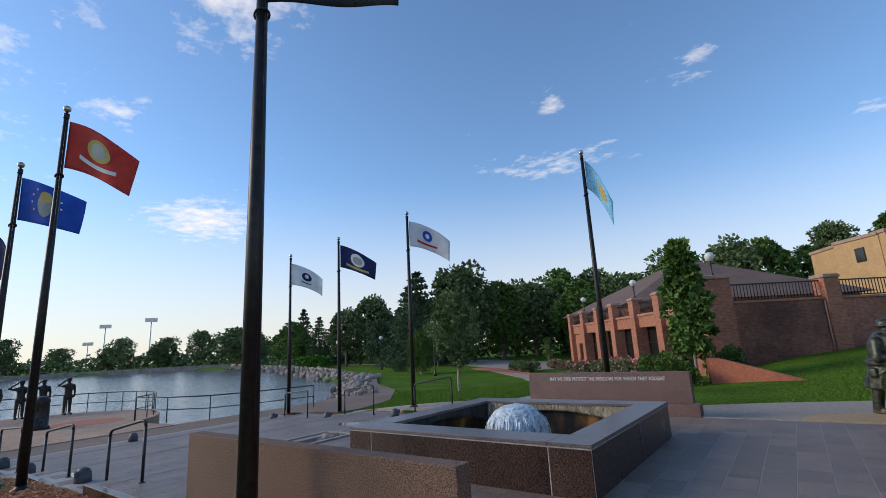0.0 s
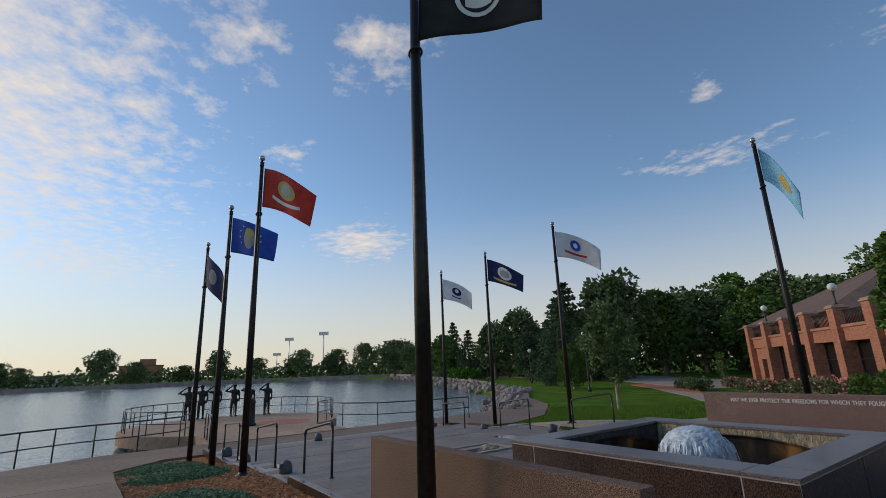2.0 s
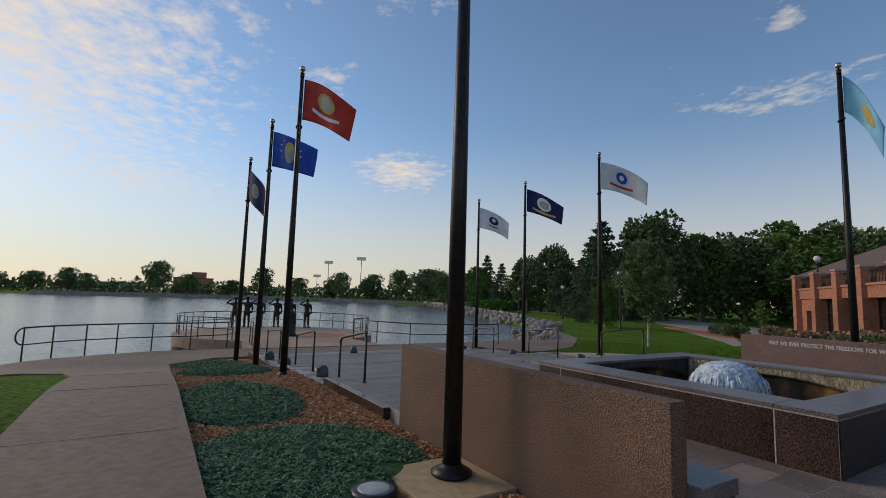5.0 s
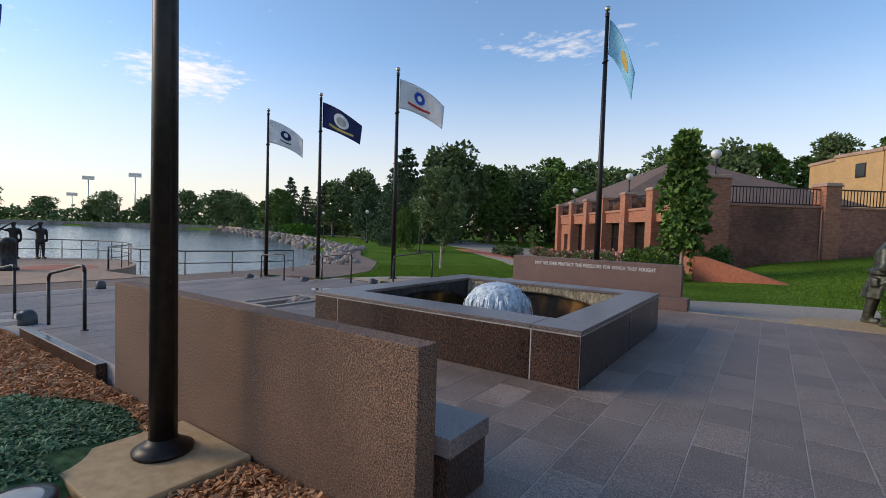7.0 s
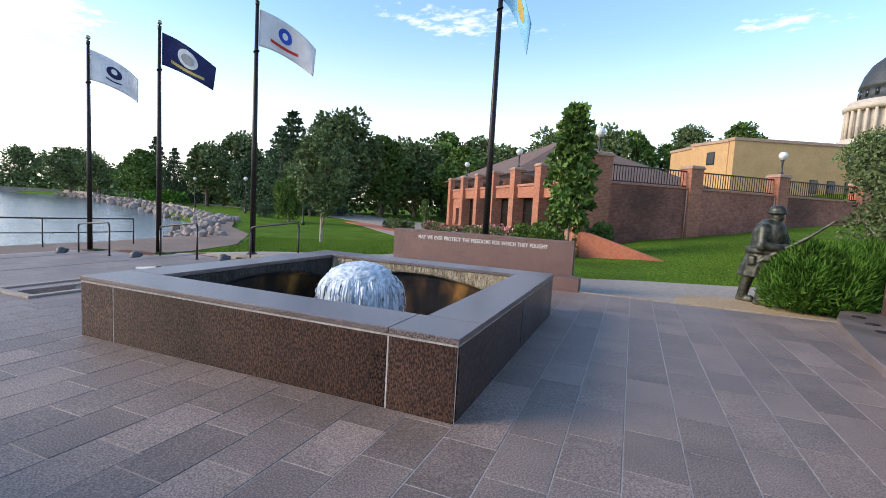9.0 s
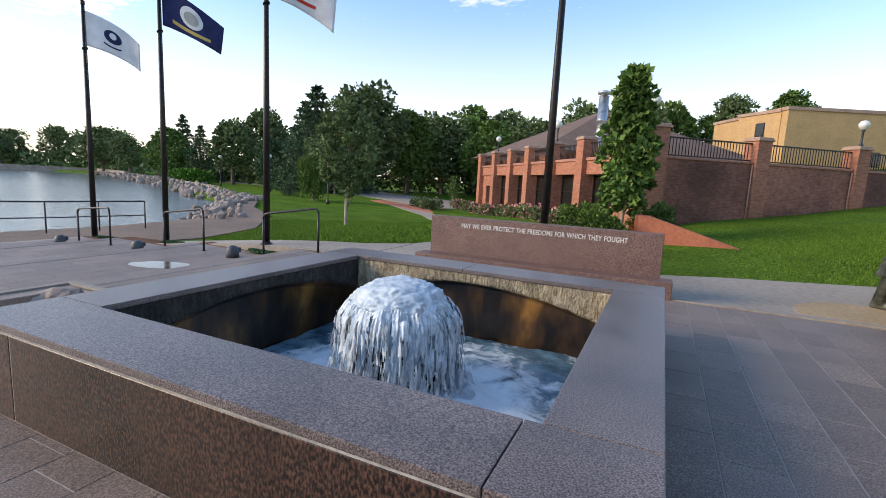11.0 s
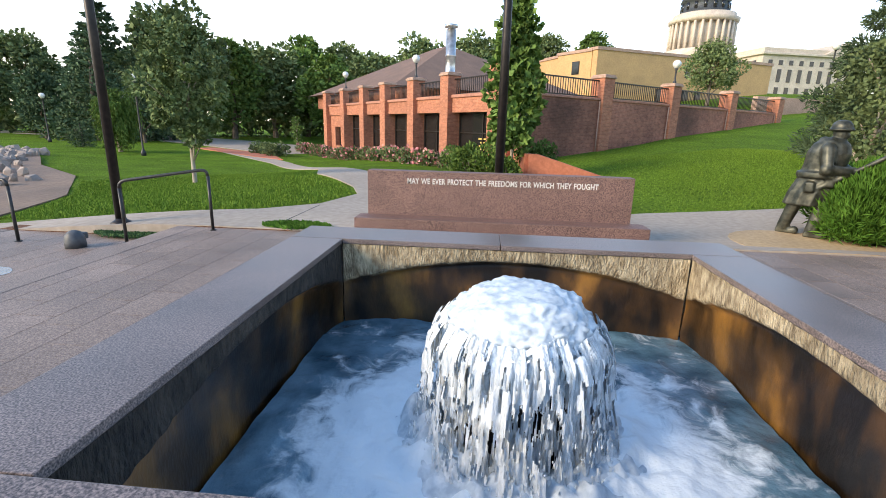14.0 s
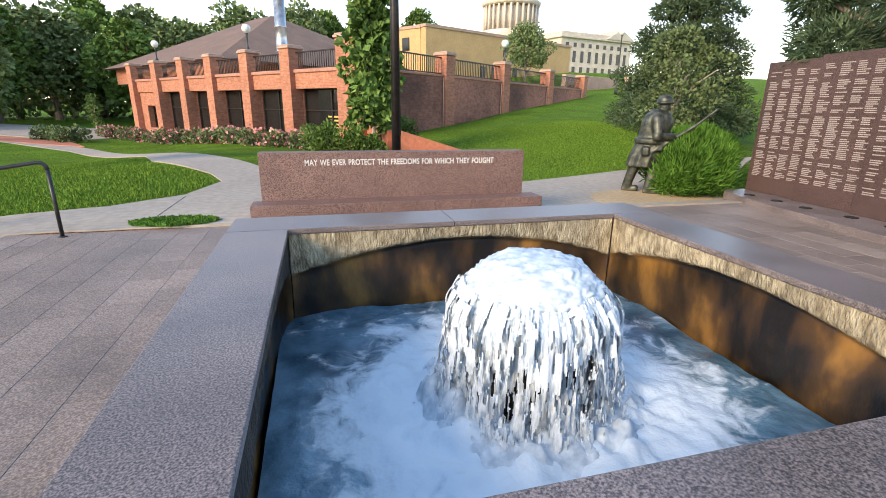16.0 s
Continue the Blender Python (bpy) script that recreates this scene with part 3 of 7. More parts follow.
def build_fountain():
    f = thing("fountain_basin", "square fountain basin clad in dark polished granite panels", "fountain", pose(-2, 2, 0))
    ox, oy = -2, 2
    # core ring, then cladding, inner walls and coping
    T = 0.03
    bm = bmesh.new()
    for x0, x1, y0, y1 in ((FX0 + T, FX1 - T, FY0 + T, IY0 - 0.16), (FX0 + T, FX1 - T, IY1 + 0.16, FY1 - T), (FX0 + T, IX0 - 0.16, IY0 - 0.16, IY1 + 0.16), (IX1 + 0.16, FX1 - T, IY0 - 0.16, IY1 + 0.16)):
        box(bm, x0 - ox, x1 - ox, y0 - oy, y1 - oy, -0.6, 0.545)
    part("core", bm, GROUT, f)
    seams = [FX0, -3.52, -0.54, FX1]
    for x0, x1 in zip(seams, seams[1:]):
        for y0, y1 in ((FY0, FY0 + T), (FY1 - T, FY1)):
            part("panel", bx(x0 + 0.007 - ox, x1 - 0.007 - ox, y0 - oy, y1 - oy, 0.0, 0.537, bev=0.003), GRANITE, f)
    for y0, y1 in ((FY0 + T, FY0 + 2.0), (FY0 + 2.0, FY1 - T)):
        for x0, x1 in ((FX0, FX0 + T), (FX1 - T, FX1)):
            part("panel", bx(x0 - ox, x1 - ox, y0 + 0.006 - oy, y1 - 0.006 - oy, 0.0, 0.54, bev=0.003), GRANITE, f)
    # pale pointing, just behind the faces
    J = 0.0035
    part("joint", bx(FX0 + J - ox, FX1 - J - ox, FY0 + J - oy, FY0 + 0.06 - oy, 0.538, 0.556), POINTING, f, "pale pointing")
    part("joint", bx(FX1 - 0.06 - ox, FX1 - J - ox, FY0 + 0.061 - oy, FY1 - J - oy, 0.538, 0.556), POINTING, f, "pale pointing")
    for x in seams[1:3]:
        part("joint", bx(x - 0.0065 - ox, x + 0.0065 - ox, FY0 + J - oy, FY0 + 0.028 - oy, 0.0, 0.537), POINTING, f, "pale pointing")
    part("joint", bx(FX1 - 0.012 - ox, FX1 - J - ox, FY0 + J - oy, FY0 + 0.012 - oy, 0.0, 0.537), POINTING, f, "pale pointing")
    # coping: mitre-free slabs butted at the corners
    z0, z1, o = 0.555, RIM, 0.006
    for x0, x1, y0, y1 in ((FX0 - o, -0.54, FY0 - o, IY0), (-0.534, FX1 + o, FY0 - o, IY0), (FX0 - o, -2.1, IY1, FY1 + o), (-2.094, FX1 + o, IY1, FY1 + o),
                           (FX0 - o, IX0, IY0 + 0.006, IY1 - 0.006), (IX1, FX1 + o, IY0 + 0.006, IY1 - 0.006)):
        part("coping", bx(x0 - ox, x1 - ox, y0 - oy, y1 - oy, z0, z1, bev=0.006, seg=2), COPING, f, "grey-mauve flamed granite coping slab")
    # inner faces, slightly concave towards the pool, each in its own frame so that the crust hangs on it
    for w, cx, cy, rz in ((IX1 - IX0, (IX0 + IX1) / 2, IY1 + 0.01, 0), (IX1 - IX0, (IX0 + IX1) / 2, IY0 - 0.01, 180), (IY1 - IY0, IX1 + 0.01, (IY0 + IY1) / 2, -90), (IY1 - IY0, IX0 - 0.01, (IY0 + IY1) / 2, 90)):
        bm = bmesh.new()
        n, k = 60, 46
        vs = [[bm.verts.new((-w / 2 + w * i / n, 0.12 * (1 - (2 * i / n - 1) ** 2) ** 0.5 * sm(0.02, -0.06, z - 0.44 + 0.25 * (2 * i / n - 1) ** 2) + 0.008 * noise.noise((i * 0.5, z * 5, rz)) + 0.006 * noise.noise((i * 1.3, z * 14, rz + 3)), z)) for i in range(n + 1)] for z in [0.55 - 1.15 * j / k for j in range(k + 1)]]
        for a, b in zip(vs, vs[1:]):
            for i in range(n):
                fc = bm.faces.new((a[i], a[i + 1], b[i + 1], b[i]))
                fc.smooth = True
        bmesh.ops.reverse_faces(bm, faces=bm.faces[:])
        part("inner_wall", bm, CRUST_DARK if rz == 90 else CRUST, f, "dark stone over brown algae" if rz == 90 else "crusted stone with limescale above brown algae", pose(cx - ox, cy - oy, 0, 0, 0, rz))
    part("floor", bx(FX0 + 0.2 - ox, FX1 - 0.2 - ox, FY0 + 0.2 - oy, FY1 - 0.2 - oy, -0.65, -0.6), STONE_WET, f)


def build_pool():
    n = 110
    vs, fs = [], []
    cx, cy = -2.03, 2.02
    for j in range(n + 1):
        for i in range(n + 1):
            x, y = IX0 - 0.1 + (IX1 - IX0 + 0.2) * i / n, IY0 - 0.1 + (IY1 - IY0 + 0.2) * j / n
            d = math.hypot(x - cx, y - cy)
            a = 0.12 * math.exp(-((d - 0.55) / 0.32) ** 2) + 0.03
            z = -0.21 + a * (0.55 * noise.noise((x * 5, y * 5, 1)) + 0.28 * noise.noise((x * 12, y * 12, 4)) + 0.25) + 0.008 * math.sin(d * 14)
            vs.append((x, y, z))
    w = n + 1
    fs = [(j * w + i, j * w + i + 1, (j + 1) * w + i + 1, (j + 1) * w + i) for j in range(n) for i in range(n)]
    me = raw_mesh("pool_water", vs, fs, POOL)
    for p in me.polygons:
        p.use_smooth = True
    solid("pool_water", me, POOL, "churning blue-grey water with white foam filling the basin", "water", kind="structure")


def build_jet():
    j = thing("water_jet", "white bell-shaped gush of fountain water falling over a dark nozzle", "fountain jet", pose(-2.03, 2.02, -0.21))
    rnd = random.Random(4)
    bm = bmesh.new()
    lathe(bm, [(0.36, -0.1), (0.36, 0.05), (0.3, 0.3), (0.22, 0.55), (0.2, 0.7), (0.12, 0.75)], 24)
    part("nozzle", bm, STONE_WET, j, "dark wet nozzle stone")
    # the foaming crown, lumpy where the water breaks
    bm = bmesh.new()
    bmesh.ops.create_icosphere(bm, subdivisions=6, radius=1.0)
    for v in bm.verts:
        d = v.co.normalized()
        lump = abs(noise.noise(d * 3.6)) + 0.6 * abs(noise.noise(d * 8.5 + Vector((3, 1, 0)))) + 0.3 * abs(noise.noise(d * 19))
        r = 0.92 + 0.13 * lump * (1 - 0.55 * max(0.0, d.z) ** 3) + 0.03 * noise.noise(d * 40)
        flat = (d.x * d.x + d.y * d.y) ** 0.5
        spread = 0.445 * flat ** 0.72 / max(flat, 1e-4)
        v.co = Vector((d.x * spread * r, d.y * spread * r, 0.64 + d.z * (0.33 if d.z > 0 else 0.24) * r))
    for f in bm.faces:
        f.smooth = True
    part("crown", bm, FOAM, j, "white foaming crown of the jet")
    # torn sheets of falling water: shells of long streams with gaps between them
    for q, (ra, rb, cut) in enumerate(((0.88, 0.03, 0.0), (0.97, 0.05, 0.12), (1.05, 0.08, 0.26), (1.08, 0.13, 0.48))):
        bm = bmesh.new()
        nu, nv = 460, 110
        ring = []
        for jv in range(nv + 1):
            t = jv / nv
            z = 0.96 - 1.0 * t
            full = 0.45 * ra * math.sqrt(max(0.0, 1 - (1 - min(1.0, 0.12 + t * 2.7)) ** 2)) + rb * t
            row = []
            for i in range(nu):
                a = i * math.tau / nu
                w = noise.noise((math.cos(a) * 6 + q * 9, math.sin(a) * 6, z * 2.0))
                f = noise.noise((math.cos(a) * 24, math.sin(a) * 24 + q * 5, z * 5.0))
                e = noise.noise((math.cos(a) * 50, math.sin(a) * 50 + q * 3, z * 13.0))
                r = full * (0.9 + 0.1 * sm(0.08, 0.34, t)) + (0.03 * w + 0.016 * f + 0.008 * e) * sm(0.0, 0.4, t)
                row.append(bm.verts.new((r * math.cos(a), r * math.sin(a), z + 0.03 * w + 0.02 * f)))
            ring.append(row)
        for jv in range(nv):
            t = jv / nv
            for i in range(nu):
                a = i * math.tau / nu
                z = 0.96 - 1.0 * t
                hole = 0.8 * noise.noise((math.cos(a) * 8 + q * 31, math.sin(a) * 8, z * 3.2)) + 0.7 * noise.noise((math.cos(a) * 26, math.sin(a) * 26 + q * 13, z * 6.5)) + 0.35 * noise.noise((math.cos(a) * 52, math.sin(a) * 52 + q * 7, z * 15))
                if t < 0.1 + 0.04 * q or hole > 0.62 - cut - 0.75 * t + 0.55 * sm(0.68, 1.0, t):
                    continue
                fc = bm.faces.new((ring[jv][i], ring[jv][(i + 1) % nu], ring[jv + 1][(i + 1) % nu], ring[jv + 1][i]))
                fc.smooth = True
        bmesh.ops.delete(bm, geom=[v for v in bm.verts if not v.link_faces], context="VERTS")
        part("falling_water", bm, SHEET, j, "torn white sheet of falling water")
    # the ring of froth where the water lands
    bm = bmesh.new()
    nu, nv = 150, 22
    rows = []
    for jv in range(nv + 1):
        t = jv / nv
        row = []
        for i in range(nu):
            a = i * math.tau / nu
            r = 0.34 + 0.62 * t + 0.05 * noise.noise((math.cos(a) * 3, math.sin(a) * 3, t * 2))
            lump = abs(noise.noise((r * math.cos(a) * 7, r * math.sin(a) * 7, 2.0))) + 0.5 * abs(noise.noise((r * math.cos(a) * 17, r * math.sin(a) * 17, 5.0)))
            row.append(bm.verts.new((r * math.cos(a), r * math.sin(a), -0.05 + (0.10 + 0.17 * lump) * math.sin(math.pi * min(1.0, t * 1.15 + 0.12)) ** 1.2 - 0.03 * t)))
        rows.append(row)
    for r0, r1 in zip(rows, rows[1:]):
        for i in range(nu):
            fc = bm.faces.new((r0[i], r1[i], r1[(i + 1) % nu], r0[(i + 1) % nu]))
            fc.smooth = True
    part("froth", bm, FOAM, j, "white froth heaped round the jet")
    vs, fs = [], []
    for s in range(900):
        a, t = rnd.random() * math.tau, rnd.random()
        r = 0.47 + 0.16 * t + rnd.gauss(0, 0.025)
        p = Vector((r * math.cos(a), r * math.sin(a), 0.6 - 0.62 * t + rnd.gauss(0, 0.04)))
        w, l = 0.003 + rnd.random() * 0.005, 0.006 + rnd.random() * 0.02
        k = len(vs)
        vs += [tuple(p + Vector(d)) for d in ((w, 0, 0), (0, w, 0), (-w, 0, 0), (0, -w, 0), (0, 0, l), (0, 0, -l))]
        fs += [(k, k + 1, k + 4), (k + 1, k + 2, k + 4), (k + 2, k + 3, k + 4), (k + 3, k, k + 4), (k + 1, k, k + 5), (k + 2, k + 1, k + 5), (k + 3, k + 2, k + 5), (k, k + 3, k + 5)]
    sp = part("spray", raw_mesh("spray", vs, fs, FOAM), None, j, "loose white drops round the jet")
    sp["kind"] = "stuff"


build_fountain()
build_pool()
build_jet()


# ---- granite screens with benches ----
def letters(txt, size, material, parent, at, name="inscription", depth=0.004, label=""):
    cu = bpy.data.curves.new(name, "FONT")
    cu.body, cu.size, cu.extrude, cu.align_x = txt, size, depth, "CENTER"
    cu.offset, cu.space_word, cu.space_character = size * 0.022, 1.25, 1.04
    tmp = bpy.data.objects.new(name + "_curve", cu)
    me = bpy.data.meshes.new_from_object(tmp)
    bpy.data.objects.remove(tmp)
    me.materials.clear()
    me.materials.append(material)
    ob = new(name, me)
    ob.parent, ob.matrix_basis = parent, at
    if label:
        ob["label"] = label
    return ob


def rough_slab(x0, x1, y0, y1, z0, z1, amp, step=0.06):
    bm = bmesh.new()
    box(bm, x0, x1, y0, y1, z0, z1)
    bmesh.ops.bevel(bm, geom=bm.edges[:], offset=0.006, segments=1, affect="EDGES")
    return bm


sw = thing("granite_screen_wall", "rough-tooled brown granite screen wall with a smooth top", "wall", pose(-2.1, -2.58, -0.15))
part("slab", rough_slab(-1.70, 2.12, -0.085, 0.085, 0, 1.10, 0.004), GRANITE_ROUGH, sw)
bn = thing("granite_bench", "low dark polished granite bench behind the screen wall", "bench", pose(-1.9, -2.2, 0))
part("seat", bx(-2.05, 2.02, -0.29, 0.14, 0.31, 0.42, bev=0.006, seg=2), COPING, bn)
part("base", bx(-2.0, 2.005, -0.29, 0.125, 0, 0.306, bev=0.004), GRANITE, bn)

iw = thing("inscribed_granite_wall", "rose granite wall lettered in white capitals with a ledge", "memorial wall", pose(-2.05, 6.8, 0))
part("slab", rough_slab(-2.02, 2.02, -0.13, 0.13, 0, 0.94, 0.003), GRANITE_ROSE, iw)
part("ledge", bx(-2.14, 2.2, -0.52, -0.132, 0.0, 0.26, bev=0.01, seg=2), GRANITE_ROSE, iw, "rose granite ledge along the foot")
letters("MAY WE EVER PROTECT THE FREEDOMS FOR WHICH THEY FOUGHT", 0.118, CARVED, iw, pose(0.05, -0.133, 0.755, 90, 0, 0) @ Matrix.Diagonal((0.745, 1, 1, 1)), label="white carved capitals")


# ---- flagpoles ----
def flag_point(u, v, L_, H_, droop, seed, amp):
    """u along the fly, v down the hoist (0..1); x out from the pole, z up."""
    s = u * L_
    wave = amp * (0.25 + u) * math.sin(5.2 * u * L_ / 1.5 - 1.1 * v + seed)
    x = s * math.cos(droop * 0.75) - 0.05 * u * v
    z = -v * H_ * (1 - 0.12 * u) - math.sin(droop) * s * (0.55 + 0.45 * u) - 0.10 * u * u * (1 - v) + 0.05 * math.sin(seed + 3 * u)
    return Vector((x + 0.06, wave, z))


def patch(L_, H_, droop, seed, amp, centre, shape, off, material, parent, name, label):
    """A printed device on both sides of a cloth: shape(a, r) gives (du, dv)."""
    bm = bmesh.new()
    for sgn in (-1, 1):
        grid = []
        for j in range(5):
            row = []
            for i in range(25):
                du, dv = shape(i / 24, j / 4)
                p = flag_point(centre[0] + du, centre[1] + dv, L_, H_, droop, seed, amp)
                p.y += sgn * off
                row.append(bm.verts.new(p))
            grid.append(row)
        for a, b in zip(grid, grid[1:]):
            for i in range(24):
                bm.faces.new((a[i], a[i + 1], b[i + 1], b[i]))
    bmesh.ops.remove_doubles(bm, verts=bm.verts[:], dist=1e-5)
    return part(name, bm, material, parent, label)


def disc(ru, rv):
    return lambda a, r: (ru * r * math.cos(a * math.tau), rv * r * math.sin(a * math.tau))


def ribbon(w, h, sag):
    return lambda a, r: ((a - 0.5) * w, (r - 0.5) * h + sag * (1 - (2 * a - 1) ** 2))


def cloth(name, c, c2):
    return mat(name, c, c2, 3, 0.85, bump=0.25, bscale=9, stain=0.15, bdist=0.02)


def flagpole(name_label, x, y, z0, top, wind, flag_label, material, L_, H_, droop, seed, devices, r=0.075, plate=False, drop=0.3):
    p = thing("flagpole", name_label, "flagpole", pose(x, y, z0), group="flagpoles round the memorial")
    h = top - z0
    part("pole", tb([(0, 0, 0), (0, 0, h * 0.45), (0, 0, h - 0.2)], [r, r * 0.86, r * 0.55], 14), POLE, p)
    bm = bmesh.new()
    lathe(bm, [(r * 0.62, h - 0.2), (r * 0.68, h - 0.18), (r * 0.68, h - 0.1), (r * 0.3, h - 0.09), (r * 0.2, h - 0.03)], 12)
    part("truck", bm, POLE, p)
    bm = bmesh.new()
    ball(bm, (0, 0, h), 0.068, 16, 10)
    part("finial", bm, GOLD, p, "gold ball finial")
    bm = bmesh.new()
    lathe(bm, [(r * 2.1, 0), (r * 2.15, 0.025), (r * 1.5, 0.06), (r * 1.15, 0.075), (r * 1.02, 0.1)], 24)
    part("base_collar", bm, POLE, p)
    fz = h - drop
    bm = bmesh.new()
    pr = r * 0.72
    tube(bm, [(pr * 1.15 * math.cos(k * math.tau / 14), pr * 1.15 * math.sin(k * math.tau / 14), fz - H_ - 0.12 + 0.03 * math.cos(k * math.tau / 14)) for k in range(15)], 0.014, 6)
    part("flag_ring", bm, STEEL_BLACK, p, "dark beaded retaining ring")
    tubeh = [(r * 0.8 + 0.012, 0, 1.2), (r * 0.75, 0.005, h * 0.6), (r * 0.6, 0, h - 0.15)]
    part("halyard", tb(tubeh, 0.006, 5), STEEL_BLACK, p)
    bm = bmesh.new()
    n, m = 26, 12
    g = [[bm.verts.new(flag_point(i / n, k / m, L_, H_, droop, seed, 0.10)) for i in range(n + 1)] for k in range(m + 1)]
    for a, b in zip(g, g[1:]):
        for i in range(n):
            fc = bm.faces.new((a[i], a[i + 1], b[i + 1], b[i]))
            fc.smooth = True
    ret = bmesh.ops.extrude_face_region(bm, geom=bm.faces[:])
    for v in ret["geom"]:
        if isinstance(v, bmesh.types.BMVert):
            v.co.y += 0.004
    bmesh.ops.recalc_face_normals(bm, faces=bm.faces[:])
    at = pose(0, 0, fz, 0, 0, turn_to(*wind))
    fl = part("flag", bm, material, p, flag_label, at)
    for centre, shape, off, mt, nm, lb in devices:
        patch(L_, H_, droop, seed, 0.10, centre, shape, 0.007 + off, mt, fl, nm, lb)
    return p


RED, BLUE, NAVY = cloth("cloth_red", (0.5, 0.03, 0.02), (0.66, 0.05, 0.03)), cloth("cloth_blue", (0.01, 0.06, 0.4), (0.02, 0.1, 0.52)), cloth("cloth_navy", (0.012, 0.015, 0.07), (0.02, 0.028, 0.12))
WHITE, SKYBLUE, BLACK = cloth("cloth_white", (0.68, 0.66, 0.66), (0.82, 0.8, 0.8)), cloth("cloth_sky", (0.16, 0.42, 0.62), (0.24, 0.52, 0.7)), cloth("cloth_black", (0.008, 0.008, 0.009), (0.02, 0.02, 0.022))
YELLOW = cloth("cloth_gold", (0.5, 0.34, 0.08), (0.62, 0.46, 0.14))
GREY = cloth("cloth_grey", (0.3, 0.3, 0.28), (0.45, 0.44, 0.4))
WIND = (0.82, 0.57)


def bed_base(x):
    return land(x, -3.1) - 0.08


flagpole("dark bronze flagpole flying a black flag over a bronze collar", -1.97, -3.03, -0.06, 6.85, WIND, "black flag with a white roundel", BLACK, 1.5, 1.0, 0.22, 0.4,
         [((0.5, 0.45), disc(0.2, 0.33), 0, WHITE, "roundel", "white roundel"), ((0.5, 0.45), disc(0.16, 0.27), 0.003, BLACK, "portrait_field", ""), ((0.5, 0.55), ribbon(0.22, 0.12, 0.05), 0.006, WHITE, "watchtower_bar", "")], r=0.092, drop=0.35)
flagpole("dark bronze flagpole flying a red flag", -8.51, -3.05, bed_base(-8.51), 6.67, WIND, "scarlet flag with a gold globe and scroll", RED, 1.5, 0.95, 0.48, 1.7,
         [((0.5, 0.42), disc(0.2, 0.24), 0, YELLOW, "emblem", "gold emblem"), ((0.5, 0.42), disc(0.13, 0.17), 0.003, GREY, "globe", "grey globe"), ((0.5, 0.68), ribbon(0.62, 0.09, 0.10), 0, WHITE, "scroll", "white scroll")])
flagpole("dark bronze flagpole flying a bright blue flag", -10.94, -3.16, bed_base(-10.94), 6.18, WIND, "bright blue flag with a pale shield", BLUE, 1.45, 0.95, 0.34, 3.0,
         [((0.48, 0.5), disc(0.13, 0.3), 0, GREY, "shield", "pale grey shield"), ((0.48, 0.3), disc(0.1, 0.13), 0.003, YELLOW, "crest", "gold crest")]
         + [((0.48 + 0.24 * math.cos(a), 0.45 + 0.36 * math.sin(a)), disc(0.016, 0.025), 0, WHITE, "star", "") for a in (-0.9, -0.4, 0.1, 0.6, 2.5, 3.0, 3.5, 4.0)])
flagpole("dark bronze flagpole flying a dark blue flag", -13.87, -3.19, bed_base(-13.87), 5.84, (0.9, 0.2), "dark blue flag with a pale disc", NAVY, 1.45, 0.95, 0.8, 4.2,
         [((0.45, 0.5), disc(0.15, 0.24), 0, GREY, "emblem", "pale disc")])
flagpole("dark bronze flagpole flying a white flag with a blue device", -8.15, 6.52, land(-8.15, 6.52), 6.44, WIND, "white flag with a blue seal and red scroll", WHITE, 1.5, 0.9, 0.5, 0.2,
         [((0.45, 0.42), disc(0.12, 0.22), 0, BLUE, "seal", "blue seal"), ((0.45, 0.42), disc(0.05, 0.1), 0.003, WHITE, "seal_field", ""), ((0.45, 0.72), ribbon(0.5, 0.09, 0.06), 0, RED, "scroll", "red scroll")])
flagpole("dark bronze flagpole flying a navy flag", -12.0, 6.78, land(-12.0, 6.78), 6.27, WIND, "navy flag with a white seal and gold scroll", NAVY, 1.5, 0.9, 0.42, 2.2,
         [((0.5, 0.45), disc(0.2, 0.3), 0, WHITE, "seal", "white seal"), ((0.5, 0.47), disc(0.13, 0.18), 0.003, GREY, "eagle", ""), ((0.5, 0.78), ribbon(0.66, 0.1, 0.07), 0.004, YELLOW, "scroll", "gold scroll")])
flagpole("dark bronze flagpole flying a white flag with a dark device", -14.72, 6.5, land(-14.72, 6.5), 5.97, WIND, "white flag with a small dark blue eagle", WHITE, 1.45, 0.9, 0.55, 5.0,
         [((0.48, 0.45), disc(0.15, 0.2), 0, NAVY, "eagle", "dark blue eagle"), ((0.48, 0.42), disc(0.06, 0.1), 0.003, WHITE, "shield", ""), ((0.48, 0.72), ribbon(0.3, 0.05, 0.05), 0, NAVY, "scroll", "")])
flagpole("dark bronze flagpole with a limp light blue flag", -2.03, 7.15, -0.05, 7.06, (0.75, 0.05), "limp sky-blue flag with a gold seal", SKYBLUE, 1.25, 0.85, 1.36, 1.0,
         [((0.62, 0.5), disc(0.16, 0.22), 0, YELLOW, "seal", "gold sun seal")])


